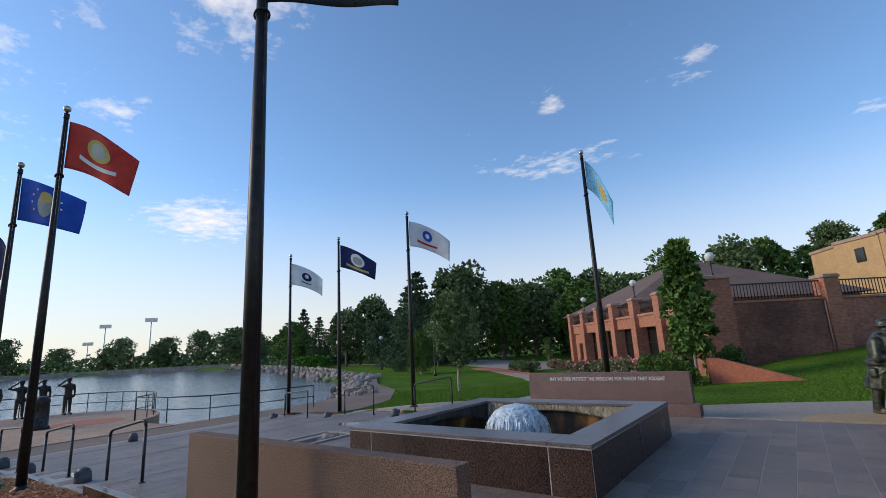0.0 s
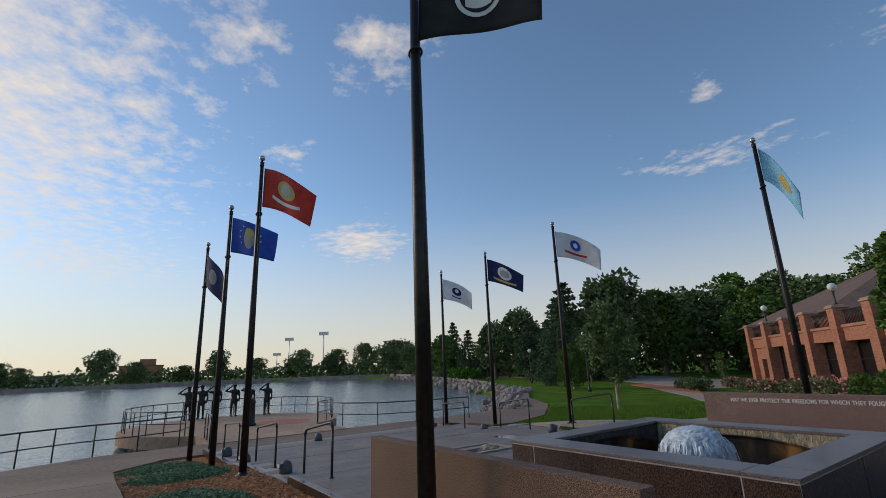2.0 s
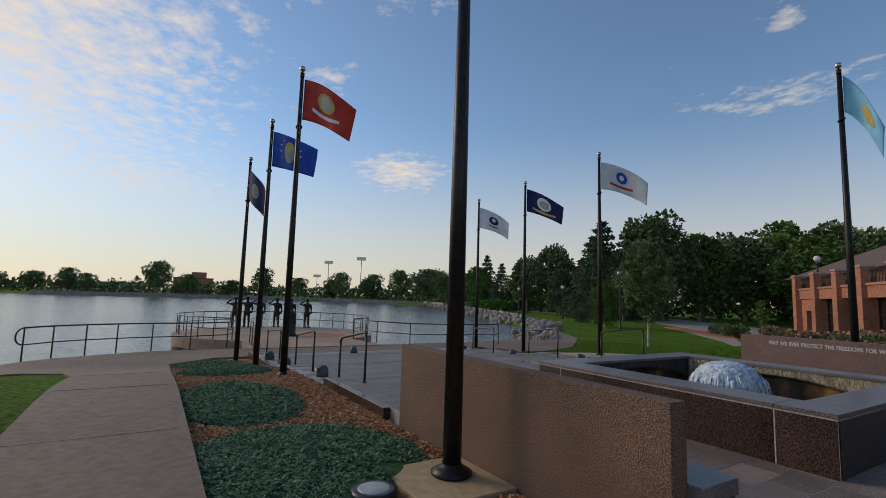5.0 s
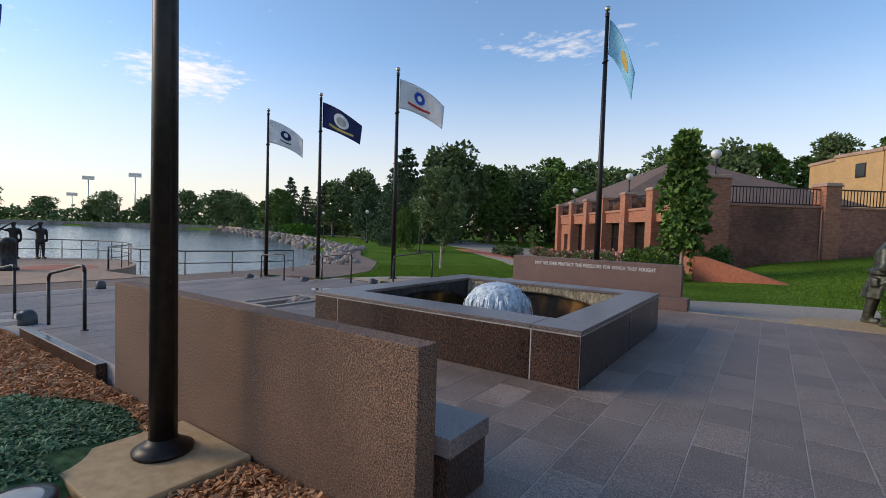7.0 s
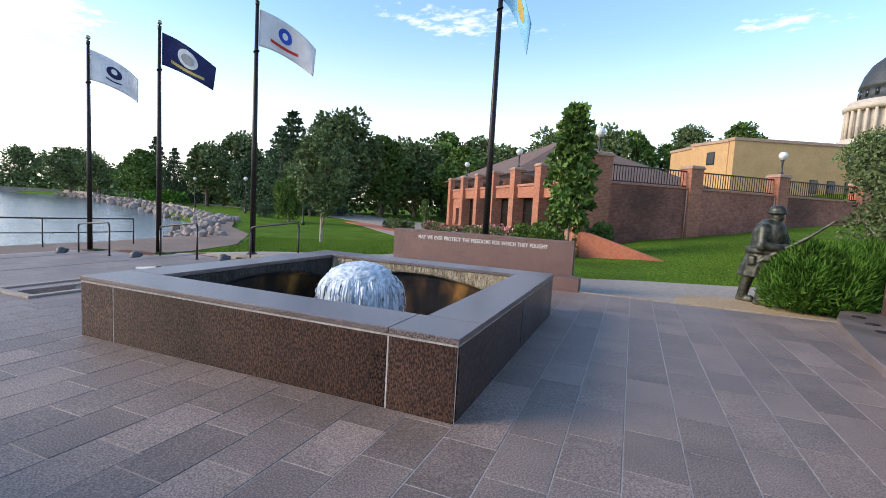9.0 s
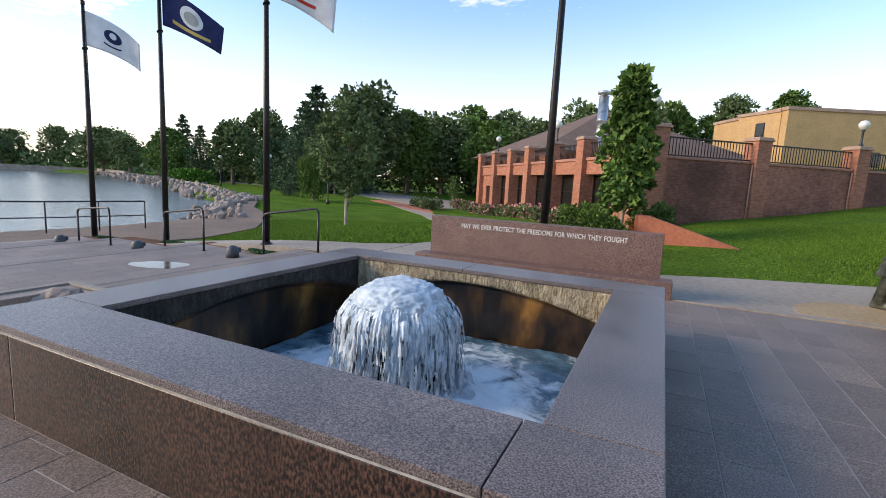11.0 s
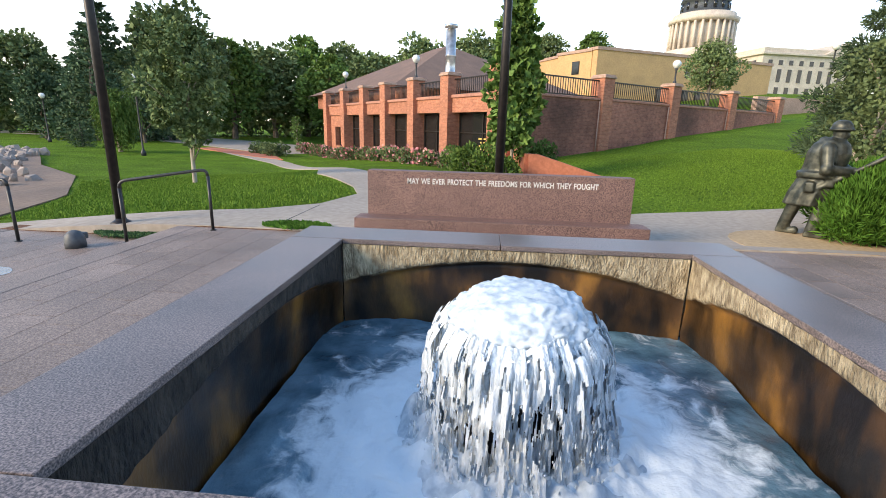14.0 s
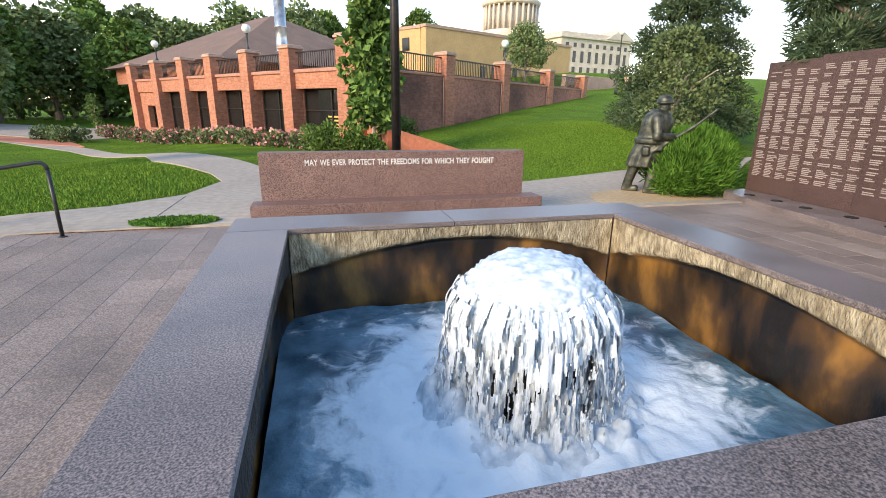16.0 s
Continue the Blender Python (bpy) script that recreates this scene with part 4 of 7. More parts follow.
# ---- rails, lights and the planting bed ----
def handrail(p0, p1, h=0.92):
    """A bent pipe rail over one step: p0 high foot, p1 low foot."""
    p0, p1 = Vector(p0), Vector(p1)
    r = thing("step_handrail", "dark bronze bent-pipe handrail set in the paving", "handrail", Matrix.Translation(p0), group="handrails on the terrace steps")
    d = p1 - p0
    t0, t1 = Vector((0, 0, h)), d + Vector((0, 0, h))
    u = (t1 - t0).normalized()
    pts = [Vector((0, 0, h - 0.1)), Vector((0, 0, h - 0.045)) + u * 0.012, t0 + u * 0.045 - Vector((0, 0, 0.012)), t0 + u * 0.1,
           t1 - u * 0.1, t1 - u * 0.045 - Vector((0, 0, 0.012)), d + Vector((0, 0, h - 0.045)) - u * 0.012, d + Vector((0, 0, h - 0.1))]
    part("top_rail", tb(pts, 0.023, 10), STEEL_BLACK, r)
    for q in (Vector((0, 0, 0)), d):
        part("post", tb([q, q + Vector((0, 0, h - 0.1))], 0.023, 10), STEEL_BLACK, r)
        bm = bmesh.new()
        lathe(bm, [(0.05, q.z), (0.05, q.z + 0.008), (0.028, q.z + 0.014)], 14, (q.x, q.y))
        part("foot_flange", bm, STEEL_BLACK, r)


for a, b in (((-6.34, 6.12, 0), (-7.55, 5.85, -0.19)), ((-9.1, 5.65, -0.19), (-10.6, 5.78, -0.38)), ((-12.25, 5.52, -0.38), (-13.55, 5.5, -0.5)),
             ((-6.31, -2.12, 0), (-7.25, -2.27, -0.19)), ((-9.1, -2.24, -0.19), (-10.4, -2.3, -0.38)), ((-12.0, -2.33, -0.38), (-13.6, -2.35, -0.5))):
    handrail(a, b)


def dome_spot(x, y, z, rz):
    s = thing("ground_spotlight", "small grey dome spotlight bolted to the paving", "spotlight", pose(x, y, z, 0, 0, rz), group="dome spotlights along the plaza edge")
    bm = bmesh.new()
    lathe(bm, [(0.13, 0), (0.13, 0.09), (0.12, 0.16), (0.085, 0.22), (0.03, 0.245)], 18)
    part("housing", bm, GREY_PLASTIC, s)
    part("hood", bx(-0.085, 0.085, 0.06, 0.15, 0.1, 0.2, bev=0.02, seg=2), GREY_PLASTIC, s)
    part("lens", bx(-0.06, 0.06, 0.151, 0.156, 0.115, 0.185), LAMP_GLASS, s, "pale glass lens")


for x, y, z, r in ((-8.05, 5.5, -0.19, 0), (-11.1, 5.45, -0.38, 0), (-13.9, 5.25, -0.5, 0), (-8.35, -2.25, -0.19, 180), (-11.35, -2.3, -0.38, 180), (-12.9, -2.4, -0.38, 180), (-14.6, 0.9, -0.5, 90)):
    dome_spot(x, y, z, r)


def bed_z(x, y):
    return land(x, y) - 0.06 - 0.07 * sm(0.2, -1.0, x) + 0.11 * sm(-6.0, -11.0, x)


BED = [(-0.02, -5.08), (-0.02, -2.66), (-4.2, -2.66), (-14.7, -2.6), (-14.75, -3.65), (-13.7, -4.94), (-9.5, -5.06)]
drape("mulch_bed", BED, 0.0, MULCH_BED, "bed of orange-brown bark mulch beside the walk", "mulch bed", step=0.35, zfun=bed_z, jitter=0.02)


def in_patch(x, y, c):
    return ((x - c[0]) / c[2]) ** 2 + ((y - c[1]) / c[3]) ** 2 < 1


PATCHES = [(-3.05, -4.12, 1.32, 1.28), (-6.15, -4.3, 1.6, 0.95), (-9.85, -3.98, 1.05, 1.0), (-12.6, -3.95, 1.2, 1.02)]


def chips():
    rnd = random.Random(2)
    vs, fs = [], []
    made = 0
    while made < 15000:
        x = -0.05 - 12.5 * rnd.random() ** 2.2
        y = -5.05 + 2.35 * rnd.random()
        if (x < -13.5 and y < -4.6) or any(in_patch(x, y, c) for c in PATCHES) or (-2.5 < x < -1.42 and -3.62 < y < -2.62):
            continue
        made += 1
        l, w, h = 0.014 + rnd.random() * 0.03, 0.005 + rnd.random() * 0.009, 0.002 + rnd.random() * 0.003
        m = pose(x, y, bed_z(x, y) + 0.02 + rnd.random() * 0.022, rnd.gauss(0, 22), rnd.gauss(0, 22), rnd.random() * 360)
        b = len(vs)
        vs += [tuple(m @ Vector((sx * l * (0.7 if sx > 0 and sy > 0 else 1), sy * w, sz * h))) for sx in (-1, 1) for sy in (-1, 1) for sz in (-1, 1)]
        fs += [tuple(b + i for i in f) for f in ((0, 1, 3, 2), (4, 6, 7, 5), (0, 4, 5, 1), (2, 3, 7, 6), (0, 2, 6, 4), (1, 5, 7, 3))]
    me = raw_mesh("mulch_chips", vs, fs, ISLAND_MULCH)
    solid("mulch_chips", me, MULCH, "loose orange and tan bark chips on the bed", "mulch", kind="stuff")


def island_mat(name, stops, rough=0.85):
    """Colour that steps from piece to piece within one joined mesh."""
    m = mat(name, stops[0], stops[-1], 20, rough, bump=0.2, stain=0.2, stain_scale=3)
    nt = m.node_tree
    geo, ramp, mix = nt.nodes.new("ShaderNodeNewGeometry"), nt.nodes.new("ShaderNodeValToRGB"), nt.nodes.new("ShaderNodeMix")
    e = ramp.color_ramp.elements
    e[0].color, e[1].color = (*stops[0], 1), (*stops[-1], 1)
    for i, c in enumerate(stops[1:-1]):
        x = e.new((i + 1) / (len(stops) - 1))
        x.color = (*c, 1)
    nt.links.new(geo.outputs["Random Per Island"], ramp.inputs[0])
    b = nt.nodes["Principled BSDF"]
    old = b.inputs["Base Color"].links[0].from_socket
    mix.data_type = "RGBA"
    mix.inputs[0].default_value = 0.3
    nt.links.new(ramp.outputs[0], mix.inputs[6])
    nt.links.new(old, mix.inputs[7])
    nt.links.new(mix.outputs[2], b.inputs["Base Color"])
    return m


ISLAND_MULCH = island_mat("mulch_chip_mixed", [(0.26, 0.09, 0.03), (0.54, 0.22, 0.08), (0.6, 0.29, 0.13), (0.7, 0.42, 0.23), (0.36, 0.15, 0.06)])
ISLAND_JUNIPER = island_mat("juniper_sprig", [(0.035, 0.082, 0.032), (0.08, 0.168, 0.072), (0.135, 0.245, 0.11), (0.21, 0.32, 0.165)])
chips()


def juniper(c, i, n):
    rnd = random.Random(30 + i)
    cx, cy, rx, ry = c
    z0 = bed_z(cx, cy)
    t = thing("juniper_groundcover", "low spreading blue-green juniper mat on mulch", "ground cover", pose(cx, cy, z0), group="juniper mats in the mulch bed")

    def top(x, y):
        q = (x / rx) ** 2 + (y / ry) ** 2
        q += 0.16 * noise.noise((x * 1.5 + cx, y * 1.5, 3.0))
        return max(-0.06, 0.17 * (1 - q) ** 0.5 if q < 1 else -0.06) + bed_z(cx + x, cy + y) - z0 + 0.02 * noise.noise((x * 7, y * 7, i))

    bm = bmesh.new()
    k, rings = 40, 9
    rows = [[bm.verts.new((rx * r / rings * math.cos(a * math.tau / k) * 0.97, ry * r / rings * math.sin(a * math.tau / k) * 0.97, 0)) for a in range(k)] for r in range(1, rings + 1)]
    for a, b in zip(rows, rows[1:]):
        for j in range(k):
            bm.faces.new((a[j], a[(j + 1) % k], b[(j + 1) % k], b[j]))
    bm.faces.new(rows[0])
    for v in bm.verts:
        v.co.y = max(v.co.y, -5.04 - cy)
        v.co.z = top(v.co.x, v.co.y) - 0.03
    part("mat", bm, JUNIPER, t)
    vs, fs = [], []
    for s in range(n):
        a, r = rnd.random() * math.tau, math.sqrt(rnd.random()) * (1.0 + 0.08 * rnd.random())
        x, y = rx * r * math.cos(a), ry * r * math.sin(a)
        if y + cy < -5.06 or math.hypot(x + cx + 1.92, y + cy + 3.84) < 0.26 or (-2.45 < x + cx < -1.4 and -3.6 < y + cy < -2.66):
            continue
        z = top(x, y) - 0.015
        m = pose(x, y, max(z, bed_z(cx + x, cy + y) - z0), rnd.gauss(0, 28), rnd.gauss(0, 28), rnd.random() * 360)
        l = 0.03 + rnd.random() * 0.045
        for q in (0, 1):
            b = len(vs)
            mm = m @ pose(0, 0, 0, 0, 0, 90 * q + 20) @ pose(0, 0, 0, 0, 35 + 25 * rnd.random(), 0)
            w = 0.006 + 0.005 * rnd.random()
            vs += [tuple(mm @ Vector(p)) for p in ((0, -w * 0.5, 0), (l * 0.5, -w, l * 0.3), (l, 0, l * 0.42), (l * 0.5, w, l * 0.3), (0, w * 0.5, 0))]
            fs += [(b, b + 1, b + 2, b + 3, b + 4)]
    p = part("foliage", raw_mesh("foliage", vs, fs, ISLAND_JUNIPER), None, t)
    p["kind"] = "stuff"


for i, c in enumerate(PATCHES):
    juniper(c, i, (17000, 13000, 5000, 5000)[i])

pad = thing("flagpole_pad", "square tan concrete pad under the flagpole", "concrete pad", pose(-1.96, -3.12, -0.15))
part("slab", bx(-0.44, 0.52, -0.46, 0.44, -0.05, 0.085, bev=0.012, seg=2), CONCRETE_TAN, pad)
ul = thing("inground_uplight", "round recessed uplight with a frosted lens in mulch", "uplight", pose(-1.92, -3.84, -0.085))
bm = bmesh.new()
lathe(bm, [(0.19, -0.05), (0.2, 0.02), (0.195, 0.05), (0.16, 0.056)], 32)
part("trim_ring", bm, STEEL_BLACK, ul)
bm = bmesh.new()
lathe(bm, [(0.158, 0.052), (0.12, 0.062), (0.05, 0.066)], 32)
part("lens", bm, mat("frosted_lens", (0.34, 0.33, 0.3), (0.44, 0.43, 0.4), 8, 0.35, bump=0.05), ul, "frosted grey glass lens")


# ---- lakeside terrace with saluting bronzes ----
TC = (-24.6, 0.45)
bm = bmesh.new()
prism(bm, arc(*TC, 5.0, 30, 330, 48) + [(-17.2, -2.1), (-17.2, 3.3)], -1.0, -0.52)
structure("terrace_slab", bm, mat("terrace_concrete", (0.38, 0.23, 0.145), (0.48, 0.31, 0.2), 6, 0.85, stain=0.2), "round tan concrete terrace jutting over the lake", "terrace")
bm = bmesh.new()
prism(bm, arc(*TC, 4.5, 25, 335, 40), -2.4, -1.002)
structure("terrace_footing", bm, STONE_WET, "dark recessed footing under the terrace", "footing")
drape("terrace_inlay", arc(-22.6, 2.2, 1.3, 0, 360, 24)[:-1], -0.515, CONCRETE_RED, "rust-red inlay in the terrace paving", "pavement", zfun=lambda x, y: 0.0, skirt=0.004)


def post_rail(pts, h=0.95, mids=(0.5,), spacing=1.6, loop=False):
    t = thing("lake_railing", "dark steel post railing along the water", "railing", Matrix.Translation(pts[0]), group="railings along the lake")
    o = Vector(pts[0])
    q = [Vector(p) - o for p in pts]
    for k in (1.0, *mids):
        part("rail", tb([p + Vector((0, 0, h * k)) for p in q], 0.024 if k == 1.0 else 0.018, 8), STEEL_BLACK, t)
    if loop:
        d = (q[0] - q[1]).normalized()
        part("end_loop", tb([q[0] + d * (0.24 * math.sin(k * math.pi / 10)) + Vector((0, 0, h * (0.75 + 0.25 * math.cos(k * math.pi / 10)))) for k in range(11)], 0.022, 8), STEEL_BLACK, t)
    for a, b in zip(q, q[1:]):
        n = max(1, round((b - a).length / spacing))
        for i in range(n):
            p = a.lerp(b, i / n)
            part("post", tb([p - Vector((0, 0, 0.02)), p + Vector((0, 0, h))], 0.022, 8), STEEL_BLACK, t)
    part("post", tb([q[-1] - Vector((0, 0, 0.02)), q[-1] + Vector((0, 0, h))], 0.022, 8), STEEL_BLACK, t)


post_rail([(x, y, -0.53) for x, y in arc(TC[0], TC[1], 4.8, 36, 324, 26)], spacing=1.4)
post_rail([(-15.65, -8.5, -0.55), (-16.4, -7.95, -0.55), (-16.95, -7.2, -0.55), (-17.3, -6.4, -0.55), (-17.6, -5.4, -0.55), (-17.7, -4.2, -0.55), (-18.2, -2.9, -0.55), (-19.6, -2.3, -0.53)], spacing=1.3, loop=True)
post_rail([(-20.6, 3.2, -0.53), (-18.4, 3.5, -0.53), (-17.2, 4.6, -0.56), (-16.6, 6.2, -0.56), (-16.2, 8.9, -0.56)])
post_rail([(-19.2, -1.9, -0.53), (-17.6, -2.0, -0.53), (-16.0, -2.3, -0.55)], spacing=0.8)


def fuse(bm, name, material, label, category, at, voxel, group=""):
    ob = solid(name, bm, material, label, category, at, group)
    md = ob.modifiers.new("fuse", "REMESH")
    md.mode, md.voxel_size, md.use_smooth_shade = "VOXEL", voxel, True
    return ob


def limb(bm, pts, radii):
    tube(bm, pts, radii, 10)
    for p, r in zip(pts, radii):
        ball(bm, p, r, 10, 7)


def saluting_bronze():
    bm = bmesh.new()
    for s in (-1, 1):
        limb(bm, [(s * 0.13, 0, 0.06), (s * 0.12, 0, 0.48), (s * 0.1, 0, 0.92)], (0.055, 0.075, 0.1))
        box(bm, s * 0.13 - 0.06, s * 0.13 + 0.06, -0.2, 0.1, 0.0, 0.1, bev=0.02)
    limb(bm, [(0, 0, 0.9), (0, 0, 1.12), (0, 0, 1.38)], (0.17, 0.16, 0.19))
    limb(bm, [(-0.2, 0, 1.42), (0.2, 0, 1.42)], (0.08, 0.08))
    limb(bm, [(0, 0, 1.45), (0, -0.01, 1.6)], (0.06, 0.06))
    ball(bm, (0, -0.01, 1.67), 0.105, 12, 8, (0.9, 1, 1.15))
    lathe(bm, [(0.1, 1.73), (0.13, 1.75), (0.12, 1.8), (0.05, 1.82)], 14)
    limb(bm, [(0.24, 0, 1.4), (0.3, 0.02, 1.12), (0.27, -0.02, 0.86)], (0.07, 0.055, 0.045))
    limb(bm, [(-0.24, 0, 1.4), (-0.5, -0.06, 1.45), (-0.14, -0.12, 1.74)], (0.07, 0.055, 0.04))
    return bm


src = fuse(saluting_bronze(), "soldier_statue", BRONZE_DARK, "dark bronze statue of a saluting serviceman on the terrace", "statue", pose(-28.55, -1.2, -0.53, 0, 0, 80), 0.035, "saluting bronzes on the terrace")
for x, y, rz in ((-28.75, -0.5, 75), (-28.85, 0.25, 80), (-28.8, 1.25, 90), (-28.55, 2.05, 96), (-28.1, 2.95, 100)):
    copy_thing(src, pose(x, y, -0.53, 0, 0, rz) @ Matrix.Diagonal((1, 1, random.uniform(0.98, 1.03), 1)))
ped = thing("dark_pedestal", "dark round-topped bronze marker on the terrace", "marker", pose(-22.3, 0.5, -0.53))
bm = bmesh.new()
lathe(bm, [(0.34, 0), (0.34, 0.1), (0.28, 0.14), (0.26, 1.0), (0.29, 1.04), (0.24, 1.18), (0.1, 1.26)], 20)
part("drum", bm, BRONZE_DARK, ped)

# ---- runnel in the plaza ----
rn = thing("water_runnel", "sunken stone-edged runnel with dark wet bottom", "runnel", pose((HOLE[0] + HOLE[1]) / 2, (HOLE[2] + HOLE[3]) / 2, 0))
hx, hy = (HOLE[1] - HOLE[0]) / 2, (HOLE[3] - HOLE[2]) / 2
part("bottom", bx(-hx, hx, -hy, hy, -0.4, -0.32), STONE_WET, rn)
for x0, x1, y0, y1 in ((-hx - 0.1, hx + 0.1, -hy - 0.1, -hy), (-hx - 0.1, hx + 0.1, hy, hy + 0.1), (-hx - 0.1, -hx, -hy, hy), (hx, hx + 0.1, -hy, hy)):
    part("edge_stone", bx(x0, x1, y0, y1, -0.02, 0.03, bev=0.006), CONCRETE, rn)


# ---- infantry bronze, shrub and name wall ----
def infantry():
    bm = bmesh.new()
    limb(bm, [(-0.42, 0.1, 0.12), (-0.3, 0.06, 0.55), (-0.1, 0.04, 0.95)], (0.095, 0.115, 0.15))
    limb(bm, [(0.02, -0.1, 0.12), (0.1, -0.08, 0.56), (0.0, -0.05, 0.95)], (0.095, 0.115, 0.15))
    for x, y in ((-0.38, 0.1), (0.06, -0.1)):
        box(bm, x - 0.14, x + 0.2, y - 0.065, y + 0.065, 0.0, 0.1, bev=0.03, seg=2)
        ball(bm, (x + 0.14, y, 0.07), 0.075, 10, 7)
        limb(bm, [(x - 0.02, y, 0.1), (x + 0.02, y, 0.34)], (0.085, 0.1))
    # long coat
    lathe_pts = [(0.33, 0.56, -0.16), (0.33, 0.78, -0.1), (0.29, 1.08, -0.01), (0.3, 1.3, 0.05), (0.31, 1.48, 0.08), (0.25, 1.64, 0.1), (0.12, 1.74, 0.13)]
    rings = []
    for r, z, cx in lathe_pts:
        rings.append([bm.verts.new((cx + (r + 0.018 * math.sin(k * 2.2) * (z < 1)) * math.cos(k * math.tau / 20) * 1.0, (r * 0.78 + 0.018 * math.cos(k * 3.1) * (z < 1)) * math.sin(k * math.tau / 20), z)) for k in range(20)])
    for a, b in zip(rings, rings[1:]):
        for k in range(20):
            bm.faces.new((a[k], a[(k + 1) % 20], b[(k + 1) % 20], b[k]))
    bm.faces.new(list(reversed(rings[0])))
    bm.faces.new(rings[-1])
    lathe(bm, [(0.325, 1.06), (0.335, 1.09), (0.335, 1.13), (0.325, 1.16)], 20, (-0.01, 0))
    for x, y, z in ((0.14, -0.2, 1.38), (-0.1, -0.26, 0.9), (0.16, -0.2, 1.0), (-0.2, 0.16, 1.2)):
        box(bm, x - 0.07, x + 0.07, y - 0.05, y + 0.05, z - 0.09, z + 0.09, bev=0.02)
    # hood folds, head and helmet
    limb(bm, [(0.0, 0.0, 1.66), (0.1, -0.12, 1.64), (0.22, -0.02, 1.64), (0.1, 0.12, 1.64)], (0.1, 0.09, 0.07, 0.09))
    ball(bm, (0.2, 0, 1.8), 0.115, 12, 9, (1.0, 0.9, 1.2))
    ball(bm, (0.295, 0, 1.77), 0.035, 8, 6)
    lathe(bm, [(0.185, 1.855), (0.18, 1.875), (0.155, 1.9), (0.14, 1.96), (0.1, 2.015), (0.03, 2.035)], 22, (0.2, 0))
    # sleeves
    limb(bm, [(0.08, -0.24, 1.54), (0.1, -0.34, 1.22), (0.36, -0.2, 1.2), (0.44, -0.12, 1.22)], (0.115, 0.105, 0.08, 0.055))
    limb(bm, [(0.16, 0.24, 1.54), (0.26, 0.3, 1.25), (0.46, 0.1, 1.12), (0.52, 0.0, 1.1)], (0.115, 0.1, 0.08, 0.055))
    for v in bm.verts:
        v.co.x -= 0.05 * max(0.0, v.co.z - 0.5)
    # rifle
    limb(bm, [(-0.05, -0.2, 0.86), (0.15, -0.2, 1.0), (0.36, -0.18, 1.15)], (0.06, 0.048, 0.042))
    limb(bm, [(0.36, -0.18, 1.15), (0.75, -0.12, 1.44)], (0.04, 0.034))
    limb(bm, [(0.75, -0.12, 1.44), (1.1, -0.06, 1.76)], (0.028, 0.024))
    return bm


fuse(infantry(), "infantry_statue", BRONZE, "weathered green-brown bronze soldier in long coat with rifle", "statue", pose(3.5, 8.1, -0.1, 0, 0, -37) @ Matrix.Scale(0.98, 4), 0.018)


def leaf_cloud(pts_fn, n, size, rnd, aspect=0.5, up=0.0):
    """n small folded leaves at places that pts_fn gives with an outward direction."""
    vs, fs = [], []
    for _ in range(n):
        p, d = pts_fn()
        d = (Vector(d) + Vector((rnd.gauss(0, 0.6), rnd.gauss(0, 0.6), rnd.gauss(0, 0.6) + up))).normalized()
        s = d.orthogonal().normalized()
        s = Matrix.Rotation(rnd.random() * math.tau, 3, d) @ s
        o = d.cross(s)
        l = size * (0.6 + 0.8 * rnd.random())
        w = l * aspect
        b = len(vs)
        p = Vector(p)
        vs += [tuple(p), tuple(p + s * w + d * l * 0.5 + o * l * 0.12), tuple(p + d * l), tuple(p - s * w + d * l * 0.5 + o * l * 0.12)]
        fs += [(b, b + 1, b + 2), (b, b + 2, b + 3)]
    return vs, fs


def shrub(name, label, x, y, z, rx, ry, h, n, size, material, seed, aspect=0.2, up=0.9, flowers=0):
    rnd = random.Random(seed)
    t = thing(name, label, "shrub", pose(x, y, z))
    bm = bmesh.new()
    for k in range(9):
        a = k * 2.4
        tube(bm, [(0.05 * math.cos(a), 0.05 * math.sin(a), -0.05), (0.5 * rx * math.cos(a), 0.5 * ry * math.sin(a), h * 0.6)], [0.02, 0.008], 5)
    part("stems", bm, BARK, t)
    blobs = [(rnd.uniform(-0.55, 0.55) * rx, rnd.uniform(-0.55, 0.55) * ry, h * rnd.uniform(0.25, 0.62), rnd.uniform(0.3, 0.5)) for _ in range(12)]

    def at():
        bxx, byy, bz, br = rnd.choice(blobs)
        d = Vector((rnd.gauss(0, 1), rnd.gauss(0, 1), rnd.gauss(0.2, 1))).normalized()
        r = br * (0.55 + 0.45 * rnd.random() ** 0.4)
        p = Vector((bxx + d.x * r * rx, byy + d.y * r * ry, bz + d.z * r * h))
        p.z = max(p.z, 0.02)
        return p, d

    vs, fs = leaf_cloud(at, n, size, rnd, aspect, up)
    c = part("foliage", raw_mesh("foliage", vs, fs, material), None, t)
    c["kind"] = "stuff"
    if flowers:
        vs, fs = leaf_cloud(lambda: (lambda q: (q[0] + q[1] * 0.09, q[1]))(at()), flowers, 0.13, rnd, 0.6, 0.2)
        c = part("blossoms", raw_mesh("blossoms", vs, fs, PETAL), None, t, "pink and white rose blossoms")
        c["kind"] = "stuff"
    return t


shrub("juniper_shrub", "dense bright green feathery shrub behind the soldier statue", 4.45, 8.0, -0.04, 1.05, 0.95, 1.12, 26000, 0.15, YEW, 5, 0.08, 1.3)
shrub("juniper_shrub", "dense bright green feathery shrub beside the name wall", 5.3, 8.6, 0.0, 0.95, 1.1, 1.2, 18000, 0.15, YEW, 6, 0.08, 1.3)

